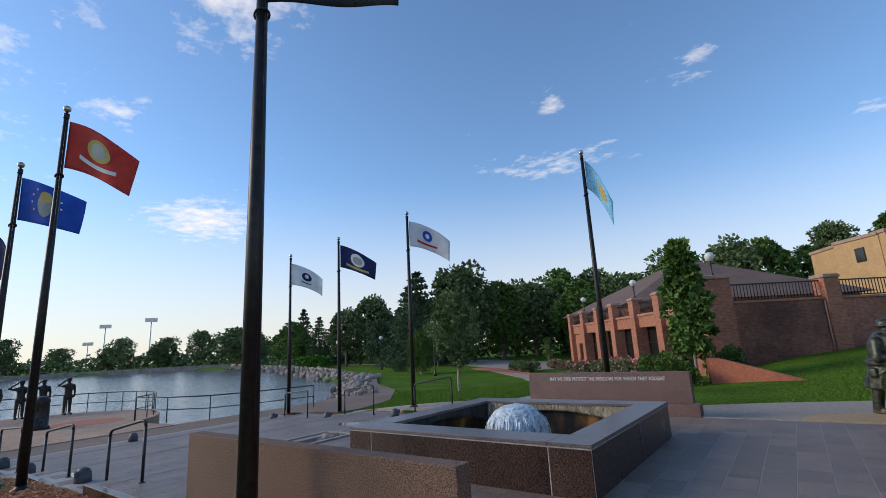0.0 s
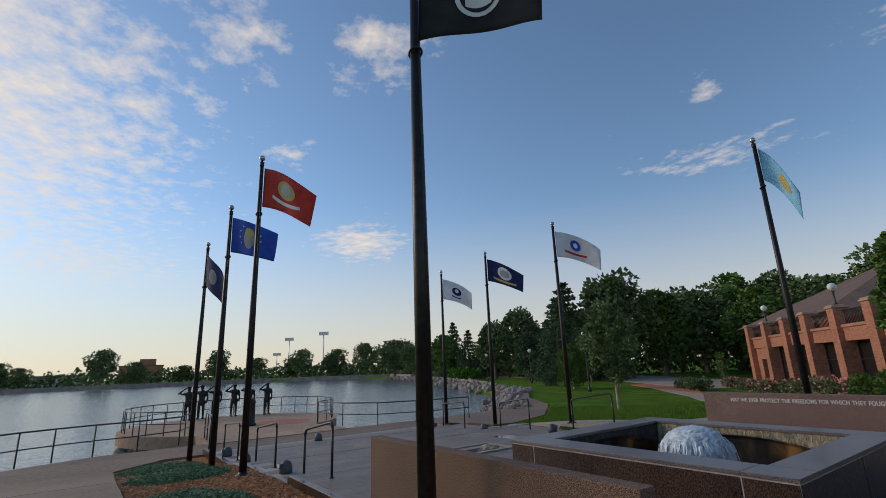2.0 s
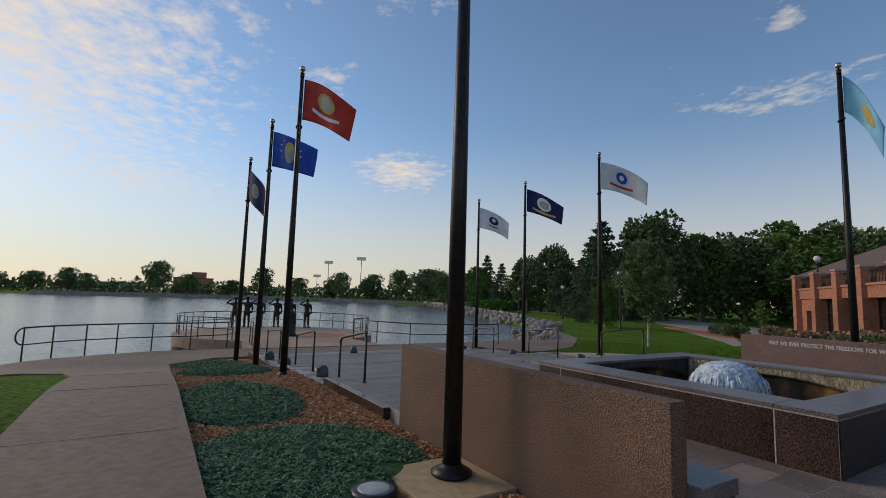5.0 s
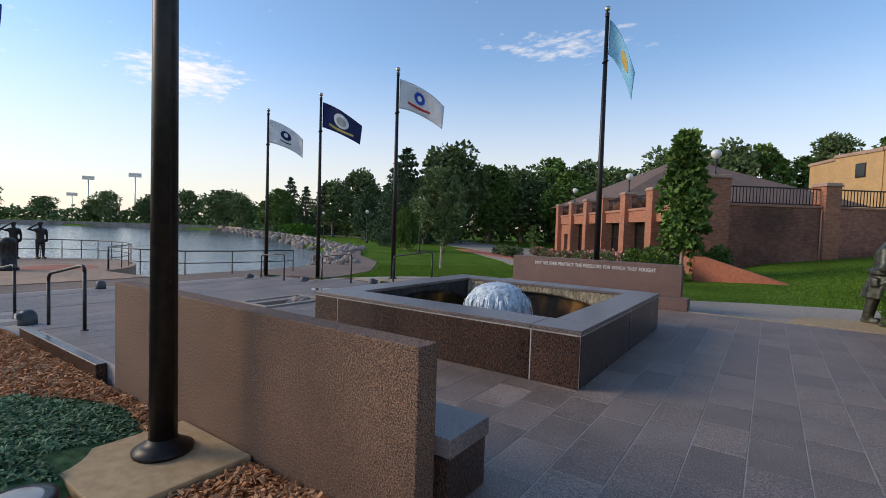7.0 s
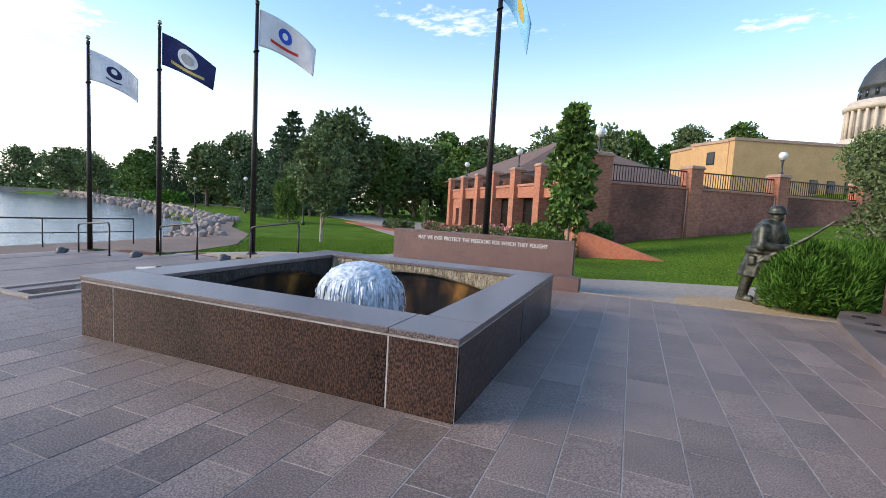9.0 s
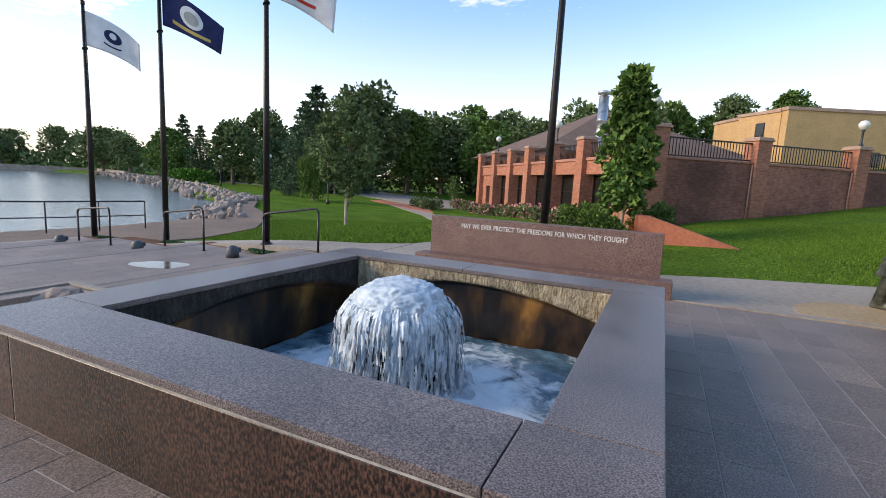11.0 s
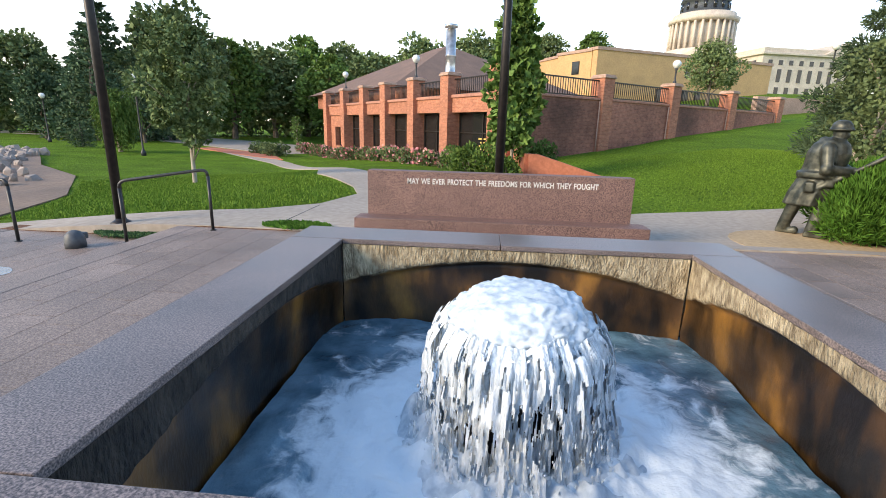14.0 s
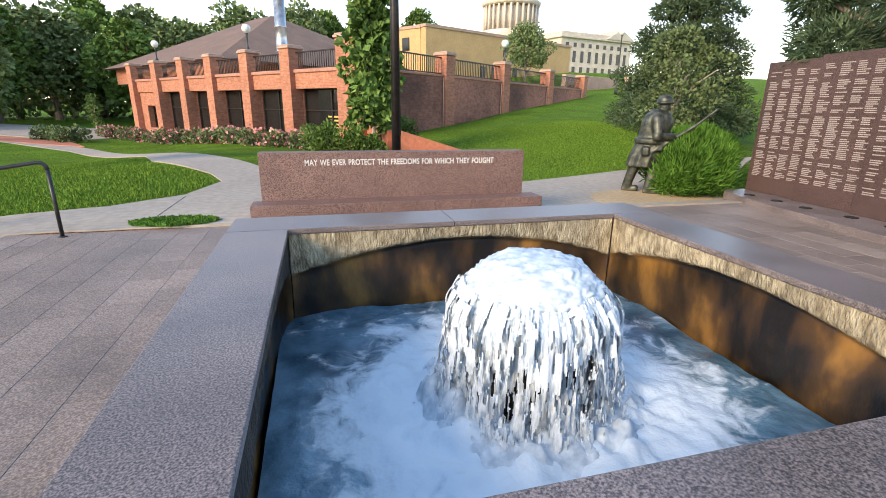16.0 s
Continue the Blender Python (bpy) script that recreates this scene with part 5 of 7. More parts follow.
PLATFORM = [(4.6, 7.12), (4.42, 7.0), (4.12, 6.2), (3.92, 5.36), (3.63, 3.81), (3.46, 2.66), (3.44, 1.68), (3.57, 0.83), (3.8, 0.0), (4.4, -1.0), (6.2, -1.0), (6.2, 7.12)]
bm = bmesh.new()
prism(bm, PLATFORM, -0.05, 0.10)
bmesh.ops.bevel(bm, geom=[e for e in bm.edges if all(v.co.z > 0.05 for v in e.verts)], offset=0.008, segments=1, affect="EDGES")
structure("name_wall_platform", bm, COPING, "grey granite kerbed platform below the name wall", "platform")


def name_wall():
    w = thing("name_wall", "tall brown granite wall carved with columns of names", "memorial wall", pose(4.75, 5.0, 0.1))
    rnd = random.Random(8)
    y = 7.06
    k = 0
    while y > -0.8:
        h = 2.36 + 0.03 * k
        x = 5.0 - 0.198 * k
        pn = part("panel", bx(-0.57, 0.57, -0.06, 0.06, 0, h, bev=0.006), GRANITE_WALL, w, "", pose(x - 4.75, y - 0.56 - 5.0, 0, 0, 0, -90 - 6))
        bm = bmesh.new()
        z = h - 0.16
        while z > 0.3:
            if rnd.random() < 0.12:
                z -= 0.05
            for c in (-0.4, -0.13, 0.14, 0.4):
                if rnd.random() < 0.88:
                    xx = c - 0.08 + rnd.random() * 0.02
                    end = min(xx + 0.1 + rnd.random() * 0.1, 0.53)
                    while xx < end:
                        ww = 0.012 + rnd.random() * 0.022
                        box(bm, xx, xx + ww, -0.0635, -0.0595, z, z + 0.016)
                        xx += ww + 0.006
            z -= 0.03
        nm = part("carved_names", bm, CARVED_DIM, pn, "pale carved names")
        nm["kind"] = "stuff"
        y -= 1.13
        k += 1


name_wall()


def emblem_slab():
    s = thing("memorial_slab", "brown granite marker slab with carved winged emblem", "memorial slab", pose(3.955, 1.89, 0.1, 0, 0, -98))
    bm = bmesh.new()
    pts = [(-0.95, 0.0), (0.9, 0.0), (1.0, 0.75), (0.4, 1.02), (-0.55, 1.0), (-0.88, 0.62)]
    a = [bm.verts.new((x, -0.06, z)) for x, z in pts]
    b = [bm.verts.new((x, 0.06, z)) for x, z in pts]
    bm.faces.new(a)
    bm.faces.new(list(reversed(b)))
    for i in range(6):
        bm.faces.new((a[i], b[i], b[(i + 1) % 6], a[(i + 1) % 6]))
    bmesh.ops.recalc_face_normals(bm, faces=bm.faces[:])
    bmesh.ops.bevel(bm, geom=bm.edges[:], offset=0.015, segments=1, affect="EDGES")
    part("slab", bm, GRANITE_WALL, s)
    letters("FLAMING FOUNTAIN", 0.1, CARVED_DIM, s, pose(0.0, -0.063, 0.83, 90, 0, 0), label="white carved capitals")
    letters("MEMORIAL", 0.1, CARVED_DIM, s, pose(-0.02, -0.063, 0.08, 90, 0, 0), label="white carved capitals")
    bm = bmesh.new()
    for sgn in (-1, 1):
        for i in range(9):
            a0 = radians(20 + i * 9)
            tube(bm, [(sgn * 0.08, -0.063, 0.42), (sgn * (0.08 + 0.3 * math.cos(a0)), -0.066, 0.36 + 0.36 * math.sin(a0)), (sgn * (0.12 + 0.42 * math.cos(a0 * 0.8)), -0.063, 0.3 + 0.3 * math.sin(a0 * 0.9))], [0.012, 0.018, 0.01], 5)
    ball(bm, (0, -0.06, 0.42), 0.13, 14, 10, (0.9, 0.12, 1.4))
    ball(bm, (0, -0.06, 0.64), 0.05, 10, 8, (1, 0.3, 1))
    part("winged_emblem", bm, CARVED_DIM, s, "pale carved winged emblem")


emblem_slab()
for x, y in ((4.35, 4.6), (4.25, 4.0), (4.35, 5.3), (4.45, 5.9), (4.15, 3.4), (3.86, 2.9), (3.74, 2.2), (4.5, 6.5)):
    bm = bmesh.new()
    lathe(bm, [(0.09, 0.0), (0.09, 0.01), (0.07, 0.013), (0.065, 0.008)], 20)
    solid("bronze_medallion", bm, BRONZE_DARK, "round bronze service medallion set on the platform", "medallion", pose(x, y, 0.1), "medallions below the name wall")



def strip_z(x, y):
    return next((z for x0, x1, z in LEVELS if x0 <= x <= x1), -0.5) + 0.012


MULCH_OLD = mat("old_mulch", (0.1, 0.045, 0.028), (0.3, 0.16, 0.1), 40, 0.95, bump=1.0, bscale=60, bdist=0.03, stain=0.4, spec=0.12)
# ---- planted strip between the plaza and the lawn path ----
drape("mulch_strip", [(-14.9, 6.3), (-5.0, 6.3), (-5.0, 6.42), (-12.4, 6.75), (-14.9, 6.5)], 0.0, MULCH_OLD, "narrow strip of bark mulch beside the plaza", "mulch bed", step=0.4, jitter=0.015, skirt=0.5, zfun=strip_z)


def weeds(x, y, rx, ry, n, seed):
    rnd = random.Random(seed)
    z = strip_z(x, y) + 0.03

    def at():
        a, r = rnd.random() * math.tau, math.sqrt(rnd.random())
        return Vector((x + rx * r * math.cos(a), y + ry * r * math.sin(a), z - 0.01)), Vector((0, 0, 1))

    vs, fs = leaf_cloud(at, n, 0.045, rnd, 0.3, 0.1)
    solid("weed_patch", raw_mesh("weed_patch", vs, fs, YEW if seed == 51 else JUNIPER), YEW, "low green ground cover in the planted strip", "ground cover", group="ground cover along the path", kind="stuff")


for k, (x, y, rx, ry) in enumerate(((-7.75, 6.3, 0.65, 0.28), (-5.2, 6.55, 0.55, 0.26), (-11.3, 6.55, 0.5, 0.16), (-13.9, 6.45, 0.6, 0.12))):
    weeds(x, y, rx, ry, 3200, 50 + k)


def eagle_bronze():
    bm = bmesh.new()
    limb(bm, [(0, 0, 0.0), (0, 0, 0.25), (0.05, 0, 0.55)], (0.12, 0.16, 0.1))
    ball(bm, (0.12, 0, 0.68), 0.09, 10, 8)
    limb(bm, [(0.18, 0, 0.68), (0.26, 0, 0.63)], (0.03, 0.012))
    for sg in (-1, 1):
        for i in range(7):
            a = radians(25 + i * 13)
            limb(bm, [(0, sg * 0.1, 0.4), (-0.1, sg * (0.1 + 0.3 * math.cos(a)), 0.4 + 0.3 * math.sin(a)), (-0.15, sg * (0.15 + 0.72 * math.cos(a)), 0.3 + 0.6 * math.sin(a))], (0.06, 0.06, 0.03))
    return bm


fuse(eagle_bronze(), "eagle_statue", BRONZE_DARK, "dark bronze spread-winged eagle perched on the name wall", "statue", pose(4.62, 3.45, 2.6, 0, 0, 190), 0.025)


# ---- grass blades on the lawns beside the path ----
def blades(name, outline, n, seed, fade=0.0):
    rnd = random.Random(seed)
    x0, x1 = min(p[0] for p in outline), max(p[0] for p in outline)
    y0, y1 = min(p[1] for p in outline), max(p[1] for p in outline)
    vs, fs = [], []
    while len(fs) < n:
        x, y = rnd.uniform(x0, x1), rnd.uniform(y0, y1)
        inside = False
        for (ax, ay), (cx, cy) in zip(outline, outline[1:] + outline[:1]):
            if (ay > y) != (cy > y) and x < (cx - ax) * (y - ay) / (cy - ay) + ax:
                inside = not inside
        if not inside or x - x0 < fade * rnd.random():
            continue
        z, a = ground_z(x, y) - 0.01, rnd.random() * math.tau
        h, w = rnd.uniform(0.035, 0.085), rnd.uniform(0.008, 0.016)
        dx, dy = math.cos(a) * w, math.sin(a) * w
        b = len(vs)
        vs += [(x - dx, y - dy, z), (x + dx, y + dy, z), (x + rnd.gauss(0, 0.03), y + rnd.gauss(0, 0.03), z + h)]
        fs.append((b, b + 1, b + 2))
    solid(name, raw_mesh(name, vs, fs, ISLAND_GRASS), GRASS, "short mown grass blades on the lawn", "grass", kind="stuff")


ISLAND_GRASS = island_mat("grass_blade", [(0.05, 0.105, 0.01), (0.1, 0.19, 0.02), (0.15, 0.26, 0.032), (0.21, 0.32, 0.055)])
ISLAND_GRASS.node_tree.nodes["Principled BSDF"].inputs["Specular IOR Level"].default_value = 0.1
blades("lawn_grass", [(-5.4, 10.4), (-5.75, 8.9), (-6.6, 8.0), (-8.0, 7.65), (-10.0, 7.38), (-12.0, 7.95), (-14.0, 11.9), (-16.5, 15), (-14, 20), (-10.2, 20), (-8.2, 15.5), (-6.0, 12)], 60000, 71)
blades("slope_grass", [(1.4, 10.1), (4.9, 11.5), (9.0, 12.8), (11, 16), (10, 23), (5, 22), (1.2, 17.5)], 42000, 72, 4.0)


# ---- wet patches, a stone in the runnel, joints and bank edging ----
WET = mat("wet_paving", (0.1, 0.078, 0.068), (0.2, 0.155, 0.135), 40, 0.14, bump=0.0, stain=0.2, stain_scale=3, spec=0.5)


def puddle(x, y, z, rx, ry, seed):
    bm = bmesh.new()
    pts = []
    for k in range(36):
        a = k * math.tau / 36
        q = 1 + 0.22 * noise.noise((math.cos(a) * 1.6, math.sin(a) * 1.6, seed))
        pts.append((rx * q * math.cos(a), ry * q * math.sin(a)))
    prism(bm, pts, 0.001, 0.004)
    solid("puddle", bm, WET, "shallow rain puddle lying on the granite paving", "puddle", pose(x, y, z, 0, 0, 20 * seed), "puddles on the plaza")


puddle(-8.28, 4.1, -0.19, 0.55, 0.32, 1)
puddle(-10.8, 3.6, -0.38, 0.6, 0.45, 2)
bm = bmesh.new()
bmesh.ops.create_icosphere(bm, subdivisions=3, radius=1.0)
for v in bm.verts:
    v.co = Vector((v.co.x * 0.34, v.co.y * 0.22, v.co.z * 0.22)) * (1 + 0.4 * noise.noise(v.co * 1.6) + 0.15 * noise.noise(v.co * 5))
solid("field_stone", bm, ROCK, "rough tan stone lying in the runnel", "stone", pose(-6.6, 1.75, -0.16, 0, 0, 30))
for x in (-1.3, -4.3, -7.3, -10.3):
    structure("pavement_joint", bx(x - 0.008, x + 0.008, -6.7, -5.2, land(x, -6) + 0.034, land(x, -6) + 0.0385), STONE_WET, "dark joint across the concrete walk", "joint")
structure("pavement_joint", bx(-5.55, -5.535, 6.8, 8.6, 0.028, 0.0335), STONE_WET, "dark joint across the concrete path", "joint")


def bank_edging():
    rnd = random.Random(12)
    vs, fs = [], []
    line = [(-112, 67.0), (-62, 44.0), (-41, 32.5)]
    for (ax, ay), (cx, cy) in zip(line, line[1:]):
        ln = math.hypot(cx - ax, cy - ay)
        n = int(ln / 0.75)
        for i in range(n):
            x, y = ax + (cx - ax) * i / n, ay + (cy - ay) * i / n
            w, h = 0.3, 0.35 + rnd.random() * 0.25
            m = pose(x, y, -0.6, rnd.gauss(0, 3), rnd.gauss(0, 3), math.degrees(math.atan2(cy - ay, cx - ax)))
            b = len(vs)
            vs += [tuple(m @ Vector((sx * w, sy * 0.15, sz))) for sx in (-1, 1) for sy in (-1, 1) for sz in (-0.4, h)]
            fs += [tuple(b + q for q in f) for f in ((0, 1, 3, 2), (4, 6, 7, 5), (0, 4, 5, 1), (2, 3, 7, 6), (0, 2, 6, 4), (1, 5, 7, 3))]
    solid("bank_stones", raw_mesh("bank_stones", vs, fs, island_mat("bank_stone", [(0.34, 0.27, 0.18), (0.46, 0.38, 0.27), (0.4, 0.31, 0.21)])), ROCK, "upright tan edging stones along the lake bank", "edging", kind="stuff")


bank_edging()


# ---- trees ----
def crown_mesh(name, kind, h, r, n, size, seed, material, aspect=None):
    """kind: broad, oval, cone, willow, pine, column."""
    rnd = random.Random(seed)
    blobs = []
    if kind in ("cone", "spruce"):
        tiers = 13
        for k in range(tiers):
            f = k / (tiers - 1)
            z = h * (0.06 + 0.9 * f)
            rr = r * (1 - f) ** 0.85 + 0.12
            m = max(3, int(9 * (1 - f)) + 3)
            a0 = rnd.random() * 6
            for i in range(m):
                a = a0 + i * math.tau / m + rnd.gauss(0, 0.15)
                d = rr * rnd.uniform(0.5, 0.95)
                blobs.append((d * math.cos(a), d * math.sin(a), z - 0.12 * d + rnd.gauss(0, h * 0.012), rr * 0.36 + 0.1, 0.45))
    else:
        lo = {"broad": 0.3, "oval": 0.22, "willow": 0.3, "pine": 0.2, "column": 0.2}[kind]
        m = {"broad": 30, "oval": 30, "willow": 26, "pine": 34, "column": 46}[kind]
        for k in range(m):
            f = (k + rnd.random()) / m
            z = h * (lo + (0.93 - lo) * f)
            env = math.sin(math.pi * min(1, max(0.02, f * 0.8 + 0.14))) ** 0.7
            if kind == "column":
                env = (1 - f) ** 0.6 * min(1, f * 5 + 0.55) * 1.0
            if kind == "pine":
                env = (1 - f * 0.75)
            a = k * 2.399 + rnd.gauss(0, 0.3)
            d = r * env * rnd.uniform(0.25, 0.82)
            blobs.append((d * math.cos(a), d * math.sin(a), z, r * rnd.uniform(0.14, 0.44) * (0.8 if kind in ("column", "pine") else 1.0), 0.8))
        if kind != "column":
            blobs.append((0, 0, h * 0.88, r * 0.3, 0.9))

    def at():
        bxx, byy, bz, br, sq = rnd.choice(blobs)
        d = Vector((rnd.gauss(0, 1), rnd.gauss(0, 1), rnd.gauss(0.15, 1))).normalized()
        q = br * (0.35 + 0.65 * rnd.random() ** 0.45)
        p = Vector((bxx + d.x * q, byy + d.y * q, bz + d.z * q * sq))
        if kind == "willow":
            p.z -= abs(rnd.gauss(0, 0.16)) * h * 0.8
            p.z = max(p.z, 0.35)
            return p, Vector((d.x * 0.2, d.y * 0.2, -1))
        return p, d

    vs, fs = leaf_cloud(at, n, size, rnd, aspect or 0.16 if aspect or kind in ("willow",) else (0.3 if kind in ("cone", "spruce", "pine") else 0.42), 0.0)
    return raw_mesh(name, vs, fs, material), blobs


def tree(label, kind, h, r, n, size, seed, leaf, bark, at, group="", name="tree", trunk=None, category="tree", aspect=None):
    rnd = random.Random(seed + 100)
    t = thing(name, label, category, at, group)
    me, blobs = crown_mesh("crown", kind, h, r, n, size, seed, leaf, aspect)
    bm = bmesh.new()
    tr = trunk or h * 0.022 + 0.03
    bend = [(rnd.gauss(0, 0.01) * h, rnd.gauss(0, 0.01) * h) for _ in range(3)]
    top = h * (0.95 if kind in ("cone", "spruce", "column") else 0.72)
    tube(bm, [(0, 0, -0.3), (0, 0, 0.05), (bend[0][0], bend[0][1], top * 0.35), (bend[1][0], bend[1][1], top * 0.7), (0, 0, top)], [tr * 1.5, tr * 1.15, tr * 0.85, tr * 0.5, tr * 0.12], 9)
    part("trunk", bm, bark, t)
    for k in range(0, len(blobs), max(1, len(blobs) // 9)):
        b = blobs[k]
        z0 = max(0.12 * h, b[2] - 0.25 * h * (0.5 if kind == "column" else 1))
        f = z0 / h
        bm = bmesh.new()
        tube(bm, [(bend[0][0] * f, bend[0][1] * f, z0), (b[0] * 0.5, b[1] * 0.5, (z0 + b[2]) / 2 + 0.03 * h), (b[0], b[1], b[2])], [tr * 0.45, tr * 0.28, tr * 0.1], 6)
        part("limb", bm, bark, t)
    c = part("crown", me, None, t)
    c["kind"] = "stuff"
    return t


def far_set(src, rows, h0):
    for x, y, top, k in rows:
        z = ground_z(x, y)
        s = (top - z) / h0 * 0.95
        sc = src.scale
        copy_thing(src, pose(x, y, z, 0, 0, (x * 7.3 + y * 3.1) % 360) @ Matrix.Diagonal((s * k / sc.x, s * k / sc.y, s / sc.z, 1)))


def sized(x, y, top, h0, k=1.0):
    z = ground_z(x, y)
    s = (top - z) / h0
    return pose(x, y, z) @ Matrix.Diagonal((s * k, s * k, s, 1))


G1, G2 = "trees of the park wood", "trees on the far shore"
broad = tree("broad dark green deciduous tree on the lawn edge", "broad", 10, 4.2, 5200, 0.42, 1, LEAF_DARK, BARK, sized(-37.5, 53.2, 13.6, 10, 1.0), G1)
far_set(broad, [(-63, 53, 9.8, 1.1), (-67, 63.4, 13.2, 1), (-33.6, 69.3, 12.6, 1.2), (-27.4, 82.6, 15.2, 1.1), (-13.5, 84, 16.6, 1.0), (-5.1, 92, 18.4, 1), (10.2, 109, 21.8, 1.0), (-48, 70, 13.5, 1.2),
                (-42, 78, 14, 1.2), (-20, 74, 12.5, 1.2)], 10)
oval = tree("tall green deciduous tree in the park wood", "oval", 11, 3.6, 5200, 0.42, 2, LEAF, BARK, sized(-31.1, 75.9, 14.8, 11, 1.1), G1)
far_set(oval, [(-84.9, 57.6, 9.6, 1.2), (-22.4, 89.2, 14.8, 1.3), (-0.2, 97, 19.3, 1.0), (5.9, 102, 17.2, 1.2), (19.6, 107.4, 22.6, 1.1), (-36.2, 62.3, 12.8, 1.1), (-108.5, 57.4 + 14, 8.6, 1.3), (-55, 66, 12, 1.2),
               (-24, 66, 11.5, 1.2), (-14, 76, 12.5, 1.2)], 11)
spruce = tree("dark conifer with layered drooping branches", "cone", 12, 3.3, 5600, 0.36, 3, NEEDLE, BARK, sized(-45.5, 52.1, 14.1, 12, 1.35), G1)
far_set(spruce, [(-91.2, 57.1 + 8, 13.4, 1.0), (-73.9, 55.7, 9.7, 1.1), (-42, 46.0, 11.4, 1.2), (-39.8, 50.5, 12.8, 1.1), (-52, 58, 12.4, 1.2), (-78, 64, 11, 1.1), (-58, 62, 10.5, 1.2)], 12)
low = tree("low spreading dark pine near the lamp", "pine", 6.5, 3.4, 4200, 0.34, 4, NEEDLE, BARK, sized(-48.6, 46.6, 6.3, 6.5, 0.95), G1)
far_set(low, [(-36, 44.5, 6.4, 0.8)], 6.5)
# the lawn
tree("young broad tree with pale trunk on the lawn", "broad", 5.1, 1.5, 11000, 0.12, 11, LEAF_DARK, BARK_PALE, pose(-12.0, 14.6, land(-12.0, 14.6)), trunk=0.065)
tree("small weeping willow with yellow-green trailing leaves", "willow", 4.6, 1.9, 6500, 0.26, 12, LEAF_LIGHT, BARK_PALE, pose(-28.8, 32.2, ground_z(-28.8, 32.2)), name="willow_tree")
tree("small blue-green spruce on the lawn", "cone", 1.9, 0.75, 1800, 0.12, 13, NEEDLE, BARK, pose(-34.2, 35.0, ground_z(-34.2, 35)), name="spruce_tree")
tree("thin staked sapling on the lawn", "oval", 3.2, 0.6, 700, 0.15, 14, LEAF, BARK_PALE, pose(-20.0, 43.5, ground_z(-20, 43.5)))
tree("slim columnar young tree with bright leaves beside the flagpole", "column", 6.1, 1.2, 4600, 0.23, 15, LEAF, BARK_PALE, pose(-1.36, 16.1, land(-1.36, 16.1)), trunk=0.06)
# the right-hand slope
tree("big dense dark spruce behind the statue", "spruce", 9.0, 2.6, 60000, 0.17, 16, NEEDLE, BARK, pose(11.4, 16.8, land(11.4, 16.8)), aspect=0.14, name="spruce_tree")
tree("small olive-leaved tree with pale trunk on the slope", "broad", 4.0, 1.3, 5200, 0.1, 17, LEAF_DARK, BARK_PALE, pose(6.9, 11.7, land(6.7, 11.6)))
tree("tall dark pine behind the name wall", "pine", 10.8, 3.1, 52000, 0.17, 18, NEEDLE, BARK, pose(6.5, 5.1, land(6.5, 5.1)), aspect=0.09, name="pine_tree")
tree("tall dark pine above the name wall", "pine", 8.5, 2.8, 20000, 0.16, 19, NEEDLE, BARK, pose(13.0, 11.5, land(13, 11.5)), aspect=0.12, name="pine_tree")
tree("rounded dark tree before the limestone building", "broad", 7.0, 3.6, 7000, 0.26, 20, LEAF_DARK, BARK, pose(25.0, 63.0, 5.4) @ Matrix.Diagonal((1.0, 1.0, 1.0, 1)))
# far shore
fs_tree = tree("round dark tree on the far shore", "broad", 10, 4.6, 3400, 0.5, 21, LEAF_DARK, BARK, sized(-236, -34, 9.2, 10), G2)
far_set(fs_tree, [(-227, -27, 7.5, 1.2), (-210, -3.6, 13.0, 1.0), (-228, 8, 9.0, 1.1), (-226, 24.7, 7, 1.5), (-214, 36, 12.8, 0.9), (-220, 53, 9.4, 1.3), (-192, 63, 11.6, 1.0), (-186, 76, 11.4, 1.0), (-181, 71, 9, 1),
                  (-172, 82, 13, 1.0), (-167, 91, 11.2, 1), (-150, 87, 12, 1), (-137, 75, 11.8, 1.3), (-245, -46, 8, 1.4), (-250, -60, 8.5, 1.3), (-262, 10, 8, 1.4), (-200, 62, 8.5, 1.2), (-121, 72, 8.8, 1.2)], 10)



def undergrowth(name, label, line, depth, h, n, size, seed, material):
    rnd = random.Random(seed)
    segs = list(zip(line, line[1:]))
    lens = [math.hypot(b[0] - a[0], b[1] - a[1]) for a, b in segs]

    def at():
        (ax, ay), (cx, cy) = rnd.choices(segs, lens)[0]
        t = rnd.random()
        x, y = ax + (cx - ax) * t + rnd.gauss(0, depth), ay + (cy - ay) * t + rnd.gauss(0, depth)
        top = h * (0.55 + 0.75 * abs(noise.noise((x * 0.13, y * 0.13, seed))) + 0.25 * noise.noise((x * 0.5, y * 0.5, 1)))
        return Vector((x, y, ground_z(x, y) + top * rnd.random() ** 0.7)), Vector((rnd.gauss(0, 1), rnd.gauss(0, 1), 0.5))

    vs, fs = leaf_cloud(at, n, size, rnd, 0.5, 0.2)
    solid(name, raw_mesh(name, vs, fs, material), material, label, "undergrowth", kind="stuff")


undergrowth("woodland_undergrowth", "dark undergrowth between the trunks of the wood", [(-100, 70), (-72, 66), (-48, 62), (-30, 78), (-8, 92), (25, 112)], 3.0, 5.5, 9000, 0.75, 31, LEAF_DARK)
undergrowth("far_shore_scrub", "dark scrub along the far shore", [(-262, -75), (-240, -30), (-236, 5), (-228, 40), (-200, 72), (-160, 92), (-128, 80)], 3.5, 6.5, 7000, 1.2, 32, LEAF_DARK)

# ---- shore rocks ----


